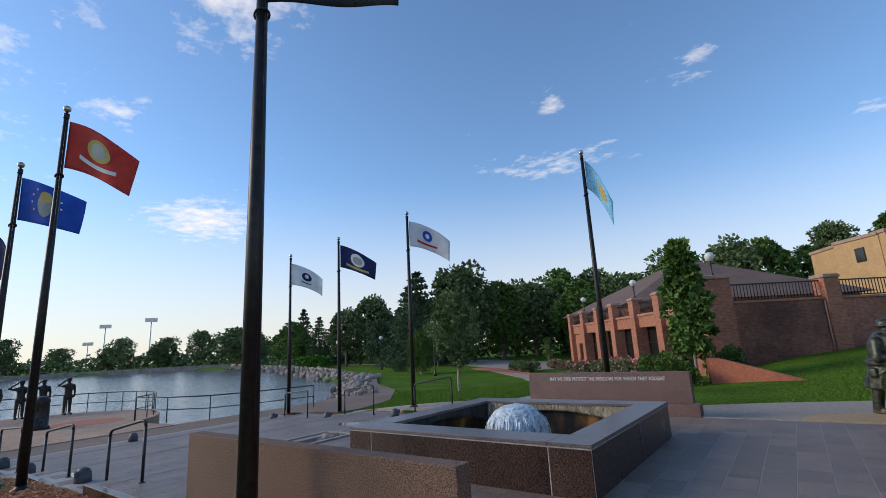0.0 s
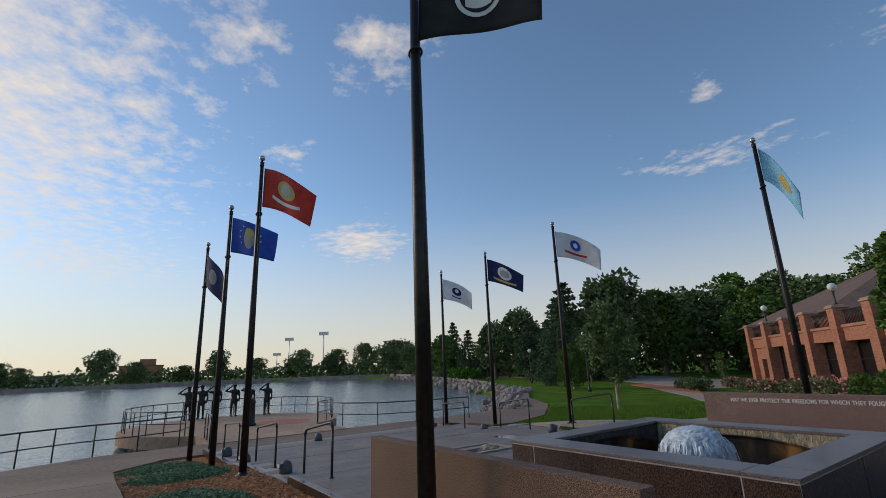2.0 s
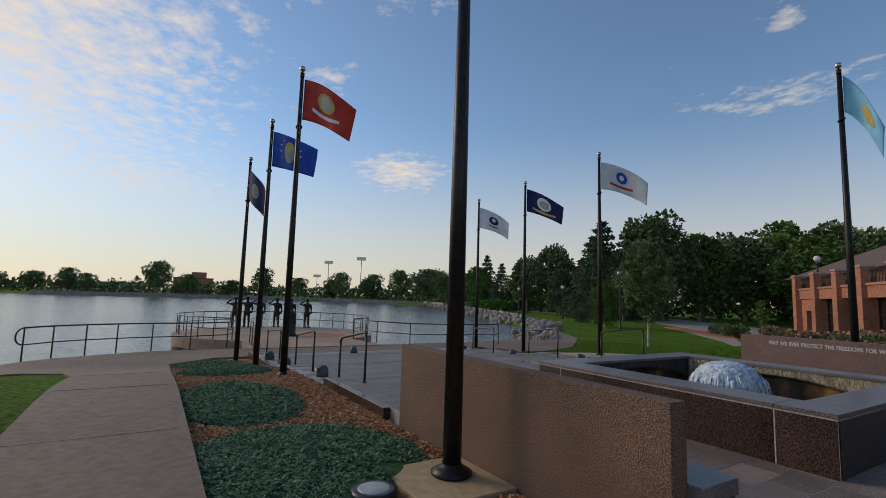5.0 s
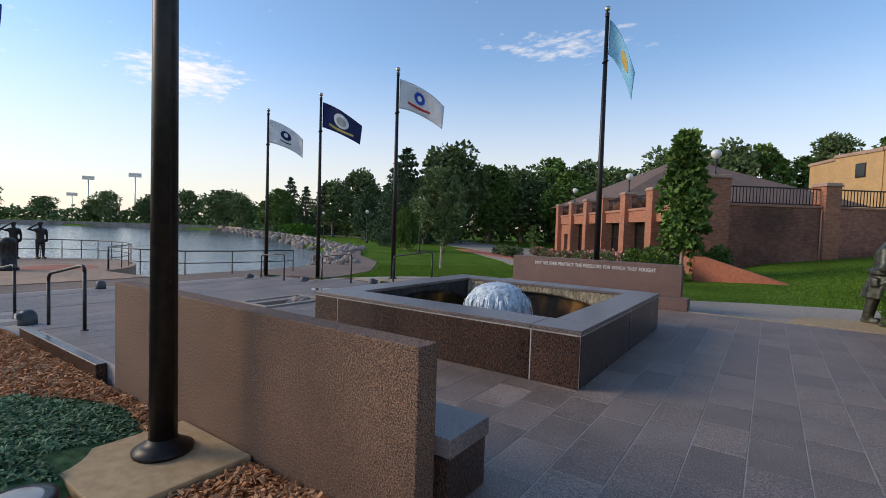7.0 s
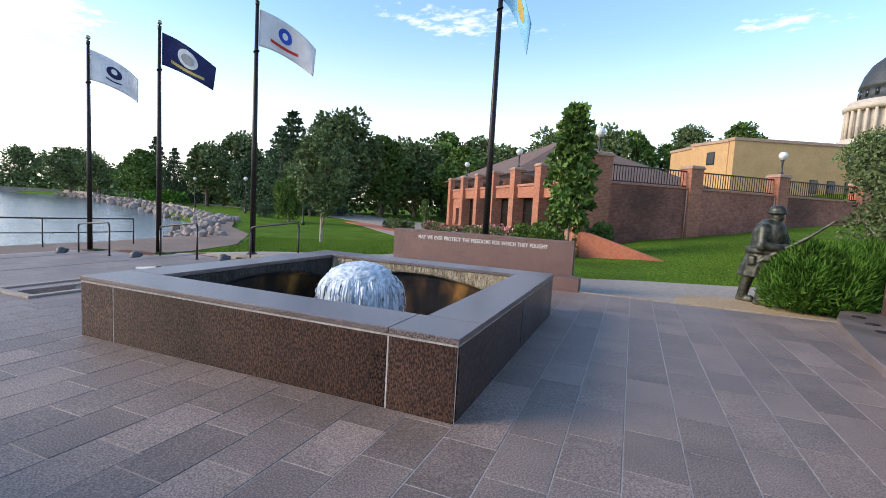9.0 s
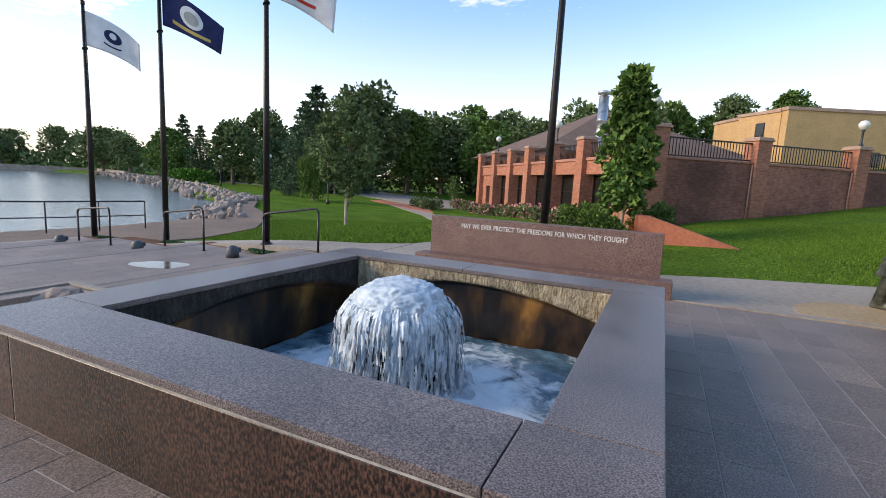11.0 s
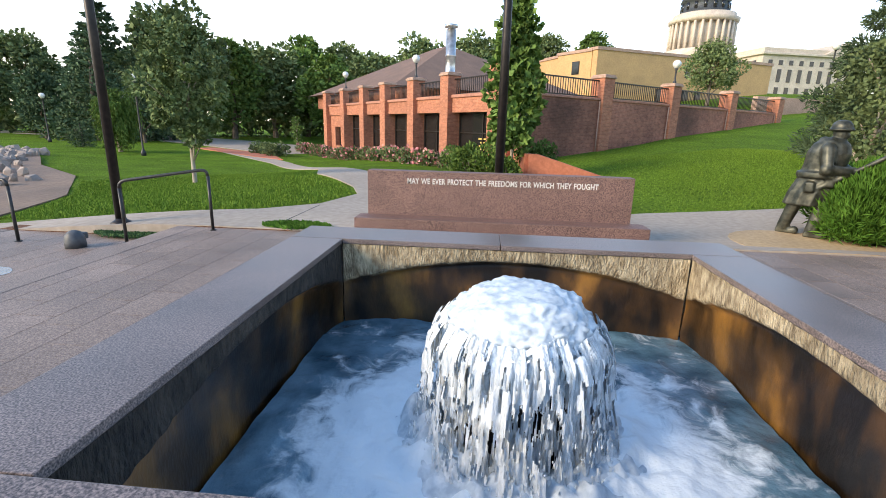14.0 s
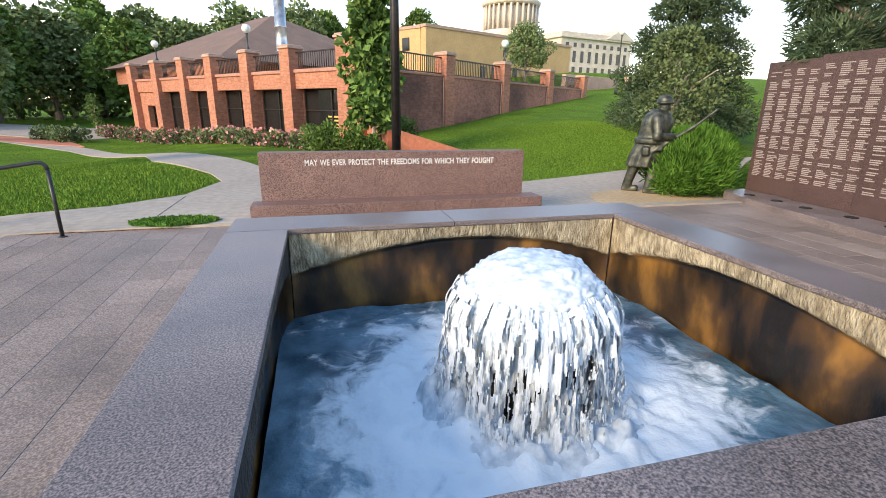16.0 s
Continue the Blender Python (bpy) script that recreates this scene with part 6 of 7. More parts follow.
def riprap():
    rnd = random.Random(9)
    vs, fs = [], []
    line = [(-18.4, 12.6), (-23.3, 17.4), (-28.1, 22.4), (-30.6, 26.2), (-40, 30.2), (-62, 42.2), (-112, 65.2), (-150, 80)]
    base = bmesh.new()
    bmesh.ops.create_icosphere(base, subdivisions=1, radius=1.0)
    bvs = [v.co.copy() for v in base.verts]
    bfs = [[v.index for v in f.verts] for f in base.faces]
    base.free()
    for (ax, ay), (bx_, by_) in zip(line, line[1:]):
        ln = math.hypot(bx_ - ax, by_ - ay)
        near = math.hypot(ax, ay) < 45
        for _ in range(int(ln * (9 if near else 3.0))):
            t = rnd.random()
            off = rnd.gauss(0.1, 0.6 if near else 1.0)
            nx, ny = (by_ - ay) / ln, -(bx_ - ax) / ln
            x, y = ax + (bx_ - ax) * t + nx * off, ay + (by_ - ay) * t + ny * off
            s = rnd.uniform(0.16, 0.42) * (1 if near else 1.7)
            z = -0.95 + 0.45 * sm(-0.8, 0.6, off) * 1.0 + rnd.gauss(0, 0.06)
            m = pose(x, y, z, rnd.random() * 360, rnd.random() * 360, rnd.random() * 360) @ Matrix.Diagonal((s, s * rnd.uniform(0.6, 1), s * rnd.uniform(0.5, 0.8), 1))
            k = len(vs)
            sd = rnd.random() * 50
            vs += [tuple(m @ (v * (1 + 0.35 * noise.noise(v * 1.7 + Vector((sd, 0, 0)))))) for v in bvs]
            fs += [tuple(k + i for i in f) for f in bfs]
    me = raw_mesh("shore_rocks", vs, fs, island_mat("riprap", [(0.2, 0.15, 0.12), (0.34, 0.26, 0.21), (0.46, 0.37, 0.31), (0.3, 0.25, 0.22)], 0.9))
    solid("shore_rocks", me, ROCK, "tumbled tan and pink rocks edging the lake", "rocks", kind="stuff")


riprap()


def shore_wall():
    bm = bmesh.new()
    line = [(-112, 66), (-150, 81), (-187, 53), (-207, 10), (-205, -40)]
    for (ax, ay), (cx, cy) in zip(line, line[1:]):
        d = Vector((cx - ax, cy - ay, 0)).normalized()
        nrm = Vector((d.y, -d.x, 0)) * 0.5
        prism(bm, [(ax + nrm.x, ay + nrm.y), (cx + nrm.x, cy + nrm.y), (cx - nrm.x, cy - nrm.y), (ax - nrm.x, ay - nrm.y)], -2.2, 0.3)
    structure("shore_wall", bm, SHORE, "low stone retaining wall along the far shore", "retaining wall")


shore_wall()


# ---- lamps ----
def street_lamp(x, y, z, h, label, base=True):
    t = thing("street_lamp", label, "street lamp", pose(x, y, z), group="globe lamps in the park")
    bm = bmesh.new()
    if base:
        lathe(bm, [(0.16, -0.1), (0.16, 0.25), (0.1, 0.34), (0.06, 0.5), (0.045, h - 0.6), (0.06, h - 0.5), (0.1, h - 0.46)], 12)
    else:
        lathe(bm, [(0.12, -0.02), (0.1, 0.1), (0.05, 0.2), (0.05, h - 0.6), (0.1, h - 0.46)], 12)
    part("post", bm, STEEL_BLACK, t)
    bm = bmesh.new()
    lathe(bm, [(0.1, h - 0.46), (0.22, h - 0.3), (0.24, h - 0.18), (0.16, h - 0.04), (0.05, h)], 14)
    part("globe", bm, LAMP_GLASS, t, "white acorn globe")


for x, y, top in ((-25.3, 29.9, 4.5), (-56.5, 45.3, 3.7), (-41.5, 39.6, 3.7)):
    street_lamp(x, y, ground_z(x, y), top - ground_z(x, y), "black park lamp post with white globe")
street_lamp(20.5, 34.8, 2.9, 4.8, "tall black lamp post with globe above the slope")
for x, y, top in ((-245.4, 75.0, 19.1), (-211.6, 80.1, 19.5), (-285.4, 81.1, 13.1)):
    z = ground_z(x, y)
    t = thing("floodlight_mast", "distant steel floodlight mast over the playing field", "floodlight", pose(x, y, z, 0, 0, 60), group="floodlight masts")
    part("mast", tb([(0, 0, -0.5), (0, 0, top - z)], [0.35, 0.2], 8), STEEL, t)
    part("lamp_bar", bx(-2.2, 2.2, -0.3, 0.3, top - z - 0.8, top - z + 0.8), STEEL, t)


# ---- brick pavilion ----
def brick_mat(name, c1, c2, mortar, stain=0.16, wide=0.45):
    m = mat(name, c1, c2, 5, 0.9, bump=0, stain=stain, stain_scale=wide, lo=0.25, hi=0.75)
    nt = m.node_tree
    N, L = nt.nodes.new, nt.links.new
    b = nt.nodes["Principled BSDF"]
    tc, sep, comb, br = N("ShaderNodeTexCoord"), N("ShaderNodeSeparateXYZ"), N("ShaderNodeCombineXYZ"), N("ShaderNodeTexBrick")
    add = N("ShaderNodeMath")
    L(tc.outputs["Object"], sep.inputs[0])
    L(sep.outputs["X"], add.inputs[0])
    L(sep.outputs["Y"], add.inputs[1])
    L(add.outputs[0], comb.inputs[0])
    L(sep.outputs["Z"], comb.inputs[1])
    L(comb.outputs[0], br.inputs["Vector"])
    br.inputs["Scale"].default_value = 1.0
    br.inputs["Brick Width"].default_value, br.inputs["Row Height"].default_value, br.inputs["Mortar Size"].default_value = 0.215, 0.075, 0.006
    br.inputs["Color1"].default_value, br.inputs["Color2"].default_value, br.inputs["Mortar"].default_value = (0.78, 0.76, 0.76, 1), (1.14, 1.12, 1.12, 1), (*mortar, 1)
    old = b.inputs["Base Color"].links[0].from_socket
    mix = N("ShaderNodeMix")
    mix.data_type, mix.blend_type = "RGBA", "MULTIPLY"
    mix.inputs[0].default_value = 1.0
    L(old, mix.inputs[6])
    L(br.outputs["Color"], mix.inputs[7])
    L(mix.outputs[2], b.inputs["Base Color"])
    bp = N("ShaderNodeBump")
    bp.inputs["Strength"].default_value, bp.inputs["Distance"].default_value = 0.5, 0.01
    inv = N("ShaderNodeMath")
    inv.operation = "SUBTRACT"
    inv.inputs[0].default_value = 1.0
    L(br.outputs["Fac"], inv.inputs[1])
    L(inv.outputs[0], bp.inputs["Height"])
    L(bp.outputs[0], b.inputs["Normal"])
    return m


BRICKWORK = brick_mat("brickwork", (0.36, 0.13, 0.075), (0.52, 0.215, 0.125), (1.1, 1.3, 1.4))
# darker brick with broad, strong random blotches for the terrace wall panels
DARK_BRICK = brick_mat("dark_brickwork", (0.26, 0.1, 0.066), (0.45, 0.18, 0.115), (1.1, 1.3, 1.4), 0.6, 0.22)
CA = (-1.2, 21.8)
FA = turn_to(-17.3, 23.0)
FB = turn_to(19.35, 15.4)
PA = [0.0, 5.1, 8.95, 12.95, 16.62, 20.7, 25.0]
PB = [0.0, 6.4, 12.6, 19.4, 26.4]
SQUAT = Matrix.Diagonal((1, 1, 0.92, 1))


def balustrade(parent, x0, x1, y, z0, z1, step):
    b = part("balustrade_rail", bx(x0, x1, y - 0.05, y + 0.05, z1 - 0.07, z1, bev=0.01), FRAME, parent)
    part("balustrade_rail", bx(x0, x1, y - 0.04, y + 0.04, z0, z0 + 0.06), FRAME, parent)
    n = int((x1 - x0) / step)
    for i in range(1, n):
        x = x0 + (x1 - x0) * i / n
        part("baluster", tb([(x, y, z0 + 0.03), (x, y, z1 - 0.03)], 0.022, 5), FRAME, b)


def brick_pillar(parent, x, y, w, z0, z1):
    p = part("pillar", bx(x - w / 2, x + w / 2, y - w / 2, y + w / 2, z0, z1 - 0.2), BRICKWORK, parent)
    part("cap", bx(x - w / 2 - 0.07, x + w / 2 + 0.07, y - w / 2 - 0.07, y + w / 2 + 0.07, z1 - 0.2, z1 - 0.08, bev=0.02), CAPSTONE, p, "cast stone cap")
    part("cap", bx(x - w / 2 - 0.02, x + w / 2 + 0.02, y - w / 2 - 0.02, y + w / 2 + 0.02, z1 - 0.08, z1, bev=0.02), CAPSTONE, p, "cast stone cap")


def pavilion():
    b = thing("brick_pavilion", "red brick pavilion with recessed dark windows under a terrace", "building", pose(*CA, 0, 0, 0, FA) @ SQUAT)
    z0 = -1.1
    L_ = PA[-1]
    # facade frame: x along the front, +y out
    for i, (x0, x1) in enumerate(zip(PA, PA[1:])):
        a, c = x0 + 0.42, x1 - 0.42
        part("lintel", bx(a, c, -0.3, 0.12, 2.62, 3.42), BRICKWORK, b)
        part("sill_wall", bx(a, c, -0.3, -0.02, z0, -0.12), BRICKWORK, b)
        if i == 5:
            part("wall", bx(a, a + 1.0, -0.3, 0.0, -0.118, 2.618), BRICKWORK, b)
            part("wall", bx(a + 2.4, c, -0.3, 0.0, -0.118, 2.618), BRICKWORK, b)
            part("wall", bx(a + 1.002, a + 2.398, -0.3, 0.0, 1.6, 2.618), BRICKWORK, b)
            a, c, top = a + 1.0, a + 2.4, 1.6
        else:
            top = 2.62
        w = part("window", bx(a, c, -0.48, -0.44, -0.12, top), GLASS, b, "dark tinted window glass")
        for xx in (a + 0.03, (a + c) / 2, c - 0.03):
            part("mullion", bx(xx - 0.035, xx + 0.035, -0.43, -0.37, -0.12, top), FRAME, w)
        for zz in (-0.09, 1.5, top - 0.03):
            if zz < top:
                part("transom", bx(a + 0.066, (a + c) / 2 - 0.036, -0.43, -0.37, zz - 0.03, zz + 0.03), FRAME, w)
                part("transom", bx((a + c) / 2 + 0.036, c - 0.066, -0.43, -0.37, zz - 0.03, zz + 0.03), FRAME, w)
        for xx in (a, c):
            s = 1 if xx == a else -1
            part("reveal", bx(min(xx, xx - s * 0.1), max(xx, xx - s * 0.1), -0.75, -0.3, z0, 2.62), BRICKWORK, b)
        part("parapet_band", bx(x0 + 0.4, x1 - 0.4, -0.34, 0.2, 3.422, 3.6, bev=0.02), BAND, b, "projecting brick band")
        balustrade(b, x0 + 0.4, x1 - 0.4, -0.05, 3.6, 4.5, 0.16)
    for i, x in enumerate(PA):
        brick_pillar(b, x, 0.0, 0.8 if i else 1.5, z0, 4.85 if i else 5.0)
    # writing on the window nearest the corner
    for k, (w, z) in enumerate(((1.1, 1.15), (0.8, 0.95), (1.0, 0.75), (0.7, 0.58))):
        part("window_lettering", bx(2.4 - w / 2, 2.4 + w / 2, -0.438, -0.434, z, z + 0.09), YELLOW, b, "yellow window lettering")
    part("terrace_deck", bx(1.2, L_, -22, -0.34, 3.3, 3.45), CONCRETE, b)
    # solid block inside; the unlit rooms' darkness is put into its near-black colour
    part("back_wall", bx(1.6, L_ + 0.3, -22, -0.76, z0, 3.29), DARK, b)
    part("end_wall", bx(L_ + 0.31, L_ + 0.6, -22, 0.2, z0, 3.6), BRICKWORK, b)
    # hip roof and flue
    rf = thing("pavilion_roof", "brown shingled hip roof rising behind the terrace", "roof", pose(-7.4, 54.0, 4.2, 0, 0, FA))
    bm = bmesh.new()
    lo = [bm.verts.new(p) for p in ((-11.5, -11.5, 0.6), (11.5, -11.5, 0.6), (11.5, 11.5, 0.6), (-11.5, 11.5, 0.6))]
    hi = [bm.verts.new(p) for p in ((-1.4, -0.3, 5.8), (1.4, -0.3, 5.8), (1.4, 0.3, 5.8), (-1.4, 0.3, 5.8))]
    bm.faces.new(hi)
    bm.faces.new(list(reversed(lo)))
    for i in range(4):
        bm.faces.new((lo[i], lo[(i + 1) % 4], hi[(i + 1) % 4], hi[i]))
    part("shingles", bm, ROOF, rf)
    part("upper_wall", bx(-10.6, 10.6, -10.6, 10.6, -0.8, 0.6), BRICKWORK, rf)
    fl = thing("flue_pipe", "tall galvanised flue pipe with a cap", "chimney", pose(-5.35, 39.6, 4.95))
    bm = bmesh.new()
    lathe(bm, [(0.42, -2.8), (0.42, 0.5), (0.45, 0.52), (0.45, 0.6), (0.4, 0.62), (0.4, 2.2), (0.43, 2.22), (0.43, 2.3), (0.4, 2.32), (0.4, 4.2)], 18)
    part("pipe", bm, STEEL, fl)
    bm = bmesh.new()
    lathe(bm, [(0.3, 4.2), (0.3, 4.34), (0.52, 4.36), (0.52, 4.55), (0.3, 4.6)], 18)
    part("rain_cap", bm, STEEL, fl)


def side_wall():
    b = thing("terrace_wall", "long red brick retaining wall with iron balustrade", "wall", pose(*CA, 0, 0, 0, FB) @ SQUAT)
    for i, (x0, x1) in enumerate(zip(PB, PB[1:])):
        a, c = x0 + (0.75 if i == 0 else 0.4), x1 - 0.4
        part("wall", bx(a, c, -0.1, 0.4, -1.0, 3.45), DARK_BRICK, b, "darker blotched brickwork")
        part("coping", bx(a, c, -0.16, 0.46, 3.452, 3.58, bev=0.02), BAND, b, "projecting brick coping")
        balustrade(b, a, c, 0.1, 3.62, 4.55, 0.17)
        for xx in (a + 0.08, c - 0.08):
            part("downpipe", tb([(xx, -0.16, -0.6), (xx, -0.16, 3.4)], 0.035, 6), CAPSTONE, b, "thin pale downpipe")
    for x in PB[1:]:
        brick_pillar(b, x, 0.12, 0.8, -1.0, 4.85)


pavilion()
side_wall()
for turn, run, top in ((FA, PA[2], 4.85), (FA, PA[5], 4.85), (FB, PB[2], 4.85), (FB, 0.4, 5.0)):
    street_lamp(CA[0] + run * math.cos(radians(turn)), CA[1] + run * math.sin(radians(turn)), top * 0.92, 1.3, "short black globe lamp standing on a brick pillar", base=False)

# red ramp wall and planting before the pavilion
bm = bmesh.new()
pts = [(-0.6, 0), (2.4, 0), (2.4, 0.14), (-0.3, 0.95), (-0.6, 0.95)]
a = [bm.verts.new((x, -0.12, z)) for x, z in pts]
c = [bm.verts.new((x, 0.12, z)) for x, z in pts]
bm.faces.new(a)
bm.faces.new(list(reversed(c)))
for i in range(5):
    bm.faces.new((a[i], c[i], c[(i + 1) % 5], a[(i + 1) % 5]))
bmesh.ops.recalc_face_normals(bm, faces=bm.faces[:])
solid("ramp_wall", bm, CONCRETE_RED, "sloping rust-red concrete wall at the lawn edge", "wall", pose(-0.2, 15.6, -0.12, 0, 0, -8))
solid("ramp_wall", bx(-0.12, 0.12, 0, 5.2, 0, 0.95, bev=0.01), CONCRETE_RED, "rust-red concrete planter wall before the pavilion", "wall", pose(-0.8, 15.75, -0.12, 0, 0, 2))

for i, (x, y, rx, h, lf) in enumerate(((-2.6, 15.4, 0.9, 1.25, LEAF_LIGHT), (-0.4, 17.2, 0.9, 1.4, LEAF), (-3.1, 17.4, 0.8, 1.3, LEAF), (-1.6, 14.8, 0.6, 0.9, LEAF_LIGHT))):
    shrub("leafy_shrub", "rounded leafy green shrub beside the young tree", x, y, land(x, y), rx, rx, h, 2600, 0.1, lf, 40 + i, 0.4, 0.3)
for i in range(13):
    f = (i + 0.6) / 13
    x, y = CA[0] - 17.3 * f * 0.92 - 1.5 * 0.8 - 0.6, CA[1] + 23.0 * f * 0.92 - 1.5 * 0.6
    shrub("rose_bush", "low rose bush with pink and white blossoms", x, y, land(x, y), 0.95, 0.8, 0.8, 700, 0.14, LEAF_DARK, 60 + i, 0.4, 0.3, flowers=170)
for i, (x, y) in enumerate(((-19.3, 36.5), (-20.6, 37.3), (-18.2, 35.2))):
    shrub("clipped_bush", "dark rounded bush at the pavilion corner", x, y, land(x, y), 1.2, 1.0, 0.9, 900, 0.16, LEAF_DARK, 80 + i, 0.4, 0.3)
for i, (x, y) in enumerate(((-68, 49), (-63, 46.5), (-74, 51.5))):
    shrub("clipped_bush", "bright green bush on the far bank", x, y, ground_z(x, y), 3.0, 2.2, 2.0, 900, 0.4, YEW, 90 + i, 0.4, 0.3)


# ---- buildings on the hill ----
def windows_on(parent, xs, z0, z1, y, w, material=GLASS):
    for x in xs:
        f = part("window", bx(x - w / 2, x + w / 2, y - 0.05, y + 0.02, z0, z1), FRAME, parent)
        part("pane", bx(x - w / 2 + 0.1, x + w / 2 - 0.1, y - 0.09, y - 0.055, z0 + 0.1, z1 - 0.1), material, f)


annex = thing("tan_annex", "plain tan stucco annex with few small windows", "building", pose(12.6, 70.1, 4.0, 0, 0, 25))
part("wall", bx(0, 34, 0, 16, 0, 8.6), STUCCO, annex)
part("parapet", bx(-0.15, 34.15, -0.15, 16.15, 8.602, 9.0), CAPSTONE, annex)
windows_on(annex, (11.5, 14.0, 16.5, 19.0), 2.2, 4.0, 0, 1.1)
windows_on(annex, (16.5, 25), 5.8, 7.6, 0, 1.0)
left_wing = thing("tan_annex", "low tan stucco wing turned from the annex", "building", pose(8.1, 76.1, 4.0, 0, 0, -52))
part("wall", bx(0, 6.4, 0, 10, 0, 8.5), STUCCO, left_wing)
part("parapet", bx(-0.15, 6.4, -0.15, 10, 8.502, 8.9), CAPSTONE, left_wing)
windows_on(left_wing, (3.6,), 5.6, 7.4, 0, 1.4)


def capitol():
    c = thing("domed_capitol", "cream limestone capitol with columned drum and dark dome", "building", pose(58.8, 152.6, 5.4, 0, 0, -22))
    # drum with columns and dome
    bm = bmesh.new()
    lathe(bm, [(9.6, 12), (9.6, 19.5), (9.0, 19.7)], 40)
    part("drum_base", bm, LIMESTONE, c)
    bm = bmesh.new()
    lathe(bm, [(7.4, 19.6), (7.4, 27.2)], 40)
    part("drum", bm, LIMESTONE, c)
    for k in range(28):
        a = k * math.tau / 28
        x, y = 8.4 * math.cos(a), 8.4 * math.sin(a)
        part("column", tb([(x, y, 19.7), (x, y, 26.8)], [0.42, 0.36], 8), LIMESTONE, c)
    bm = bmesh.new()
    lathe(bm, [(8.6, 26.8), (9.1, 27.1), (9.3, 27.9), (8.3, 28.0), (8.2, 29.2)], 40)
    part("cornice", bm, LIMESTONE, c)
    bm = bmesh.new()
    lathe(bm, [(6.6, 29.2), (6.6, 29.9), (6.2, 30.0), (6.1, 32.6), (6.5, 32.8), (6.3, 33.6), (5.6, 36.0), (4.2, 38.6), (2.0, 40.6), (1.4, 41), (1.3, 44), (0.4, 46)], 40)
    part("dome", bm, DOME, c, "dark weathered dome")
    for k in range(16):
        a = k * math.tau / 16
        part("dome_window", tb([(5.9 * math.cos(a), 5.9 * math.sin(a), 30.4), (5.9 * math.cos(a), 5.9 * math.sin(a), 32.2)], 0.55, 8), GLASS, c)
    # centre block with pediments
    part("centre_block", bx(-16, 16, -12, 12, 0, 14.5), LIMESTONE, c)
    bm = bmesh.new()
    for y0, y1 in ((-14.0, -11.0),):
        v = [bm.verts.new(p) for p in ((-11, y0, 14.5), (11, y0, 14.5), (0, y0, 19.0), (-11, 12, 14.5), (11, 12, 14.5), (0, 12, 19.0))]
        for f in ((0, 1, 2), (3, 5, 4), (0, 3, 4, 1), (1, 4, 5, 2), (0, 2, 5, 3)):
            bm.faces.new([v[i] for i in f])
    bmesh.ops.recalc_face_normals(bm, faces=bm.faces[:])
    part("pediment", bm, LIMESTONE, c)
    part("low_cap", bx(-25, -17, -6, 6, 0, 15.5, bev=0.6), LIMESTONE, c)
    # east wing
    w = part("wing", bx(14.2, 42, -22.0, -4, -3, 15.4), LIMESTONE, c)
    w.matrix_basis = pose(14.2, -22, 0, 0, 0, 36) @ Matrix.Translation((-14.2, 22, 0))
    part("wing_cornice", bx(13.6, 42.6, -22.6, -3.4, 15.4, 16.0, bev=0.1), LIMESTONE, w)
    part("wing_parapet", bx(14.4, 41.8, -21.8, -4.2, 16.0, 17.1), LIMESTONE, w)
    for z0, z1 in ((13.2, 14.3), (9.2, 12.2), (5.0, 8.0), (1.6, 3.8)):
        for k in range(9):
            x = 16.4 + k * 2.9
            part("wing_window", bx(x - 0.55, x + 0.55, -22.06, -21.96, z0, z1), GLASS, w)
        for k in range(4):
            y = -19.5 + k * 4
            part("wing_window", bx(14.1, 14.24, y - 0.55, y + 0.55, z0, z1), GLASS, w)
    bm = bmesh.new()
    v = [bm.verts.new(p) for p in ((31, -22.8, 16.0), (42.4, -22.8, 16.0), (36.7, -22.8, 19.0), (31, -10, 16.0), (42.4, -10, 16.0), (36.7, -10, 19.0))]
    for f in ((0, 1, 2), (3, 5, 4), (0, 3, 4, 1), (1, 4, 5, 2), (0, 2, 5, 3)):
        bm.faces.new([v[i] for i in f])
    bmesh.ops.recalc_face_normals(bm, faces=bm.faces[:])
    part("wing_pediment", bm, LIMESTONE, w)


capitol()
for x0, y0, z0, w, rz in ((22, 46, 3.0, 10, 24), (28, 44, 2.8, 9, 24)):
    solid("low_terrace_wall", bx(0, w, 0, 0.5, -1, 1.7, bev=0.02), CAPSTONE, "low pale pinkish retaining wall on the hill", "wall", pose(x0, y0, z0 + 0.4, 0, 0, rz))
# across the lake
for x, y, w, h, rz, mt, lb in ((-259, 12, 17, 8.0, 85, BRICKWORK, "distant brick apartment block across the lake"), (-300, -26, 34, 5.2, 86, LIMESTONE, "distant long pale shed across the lake")):
    z = ground_z(x, y)
    t = thing("far_building", lb, "building", pose(x, y, z, 0, 0, rz))
    part("wall", bx(-w / 2, w / 2, -5, 5, -1, h), mt, t)
    part("roof", bx(-w / 2 - 0.3, w / 2 + 0.3, -5.3, 5.3, h, h + 0.4), ROOF, t)
    for k in range(int(w / 3.4)):
        for zz in ((1.2, 4.2) if h > 6 else (2.0,)):
            xx = -w / 2 + 1.8 + k * 3.4
            part("window", bx(xx - 0.8, xx + 0.8, -5.05, -4.98, zz, zz + 1.5), GLASS, t)
    if h > 6:
        part("penthouse", bx(-1, 5.5, -3, 3, h + 0.4, h + 3.2), mt, t)


# ---- paving pieces ----
TX, TY, GAP = 0.36, 0.57, 0.007


BLOCKS = [(-4.0, 0.0, 0.0, 4.02), (HOLE[0] - 0.1, HOLE[1] + 0.1, HOLE[2] - 0.1, HOLE[3] + 0.1), (-8.0, 0.0, -9.0, -2.5), (-30.0, 20.0, 6.3, 20.0), (-30.0, -6.99, -9.0, -2.55)]


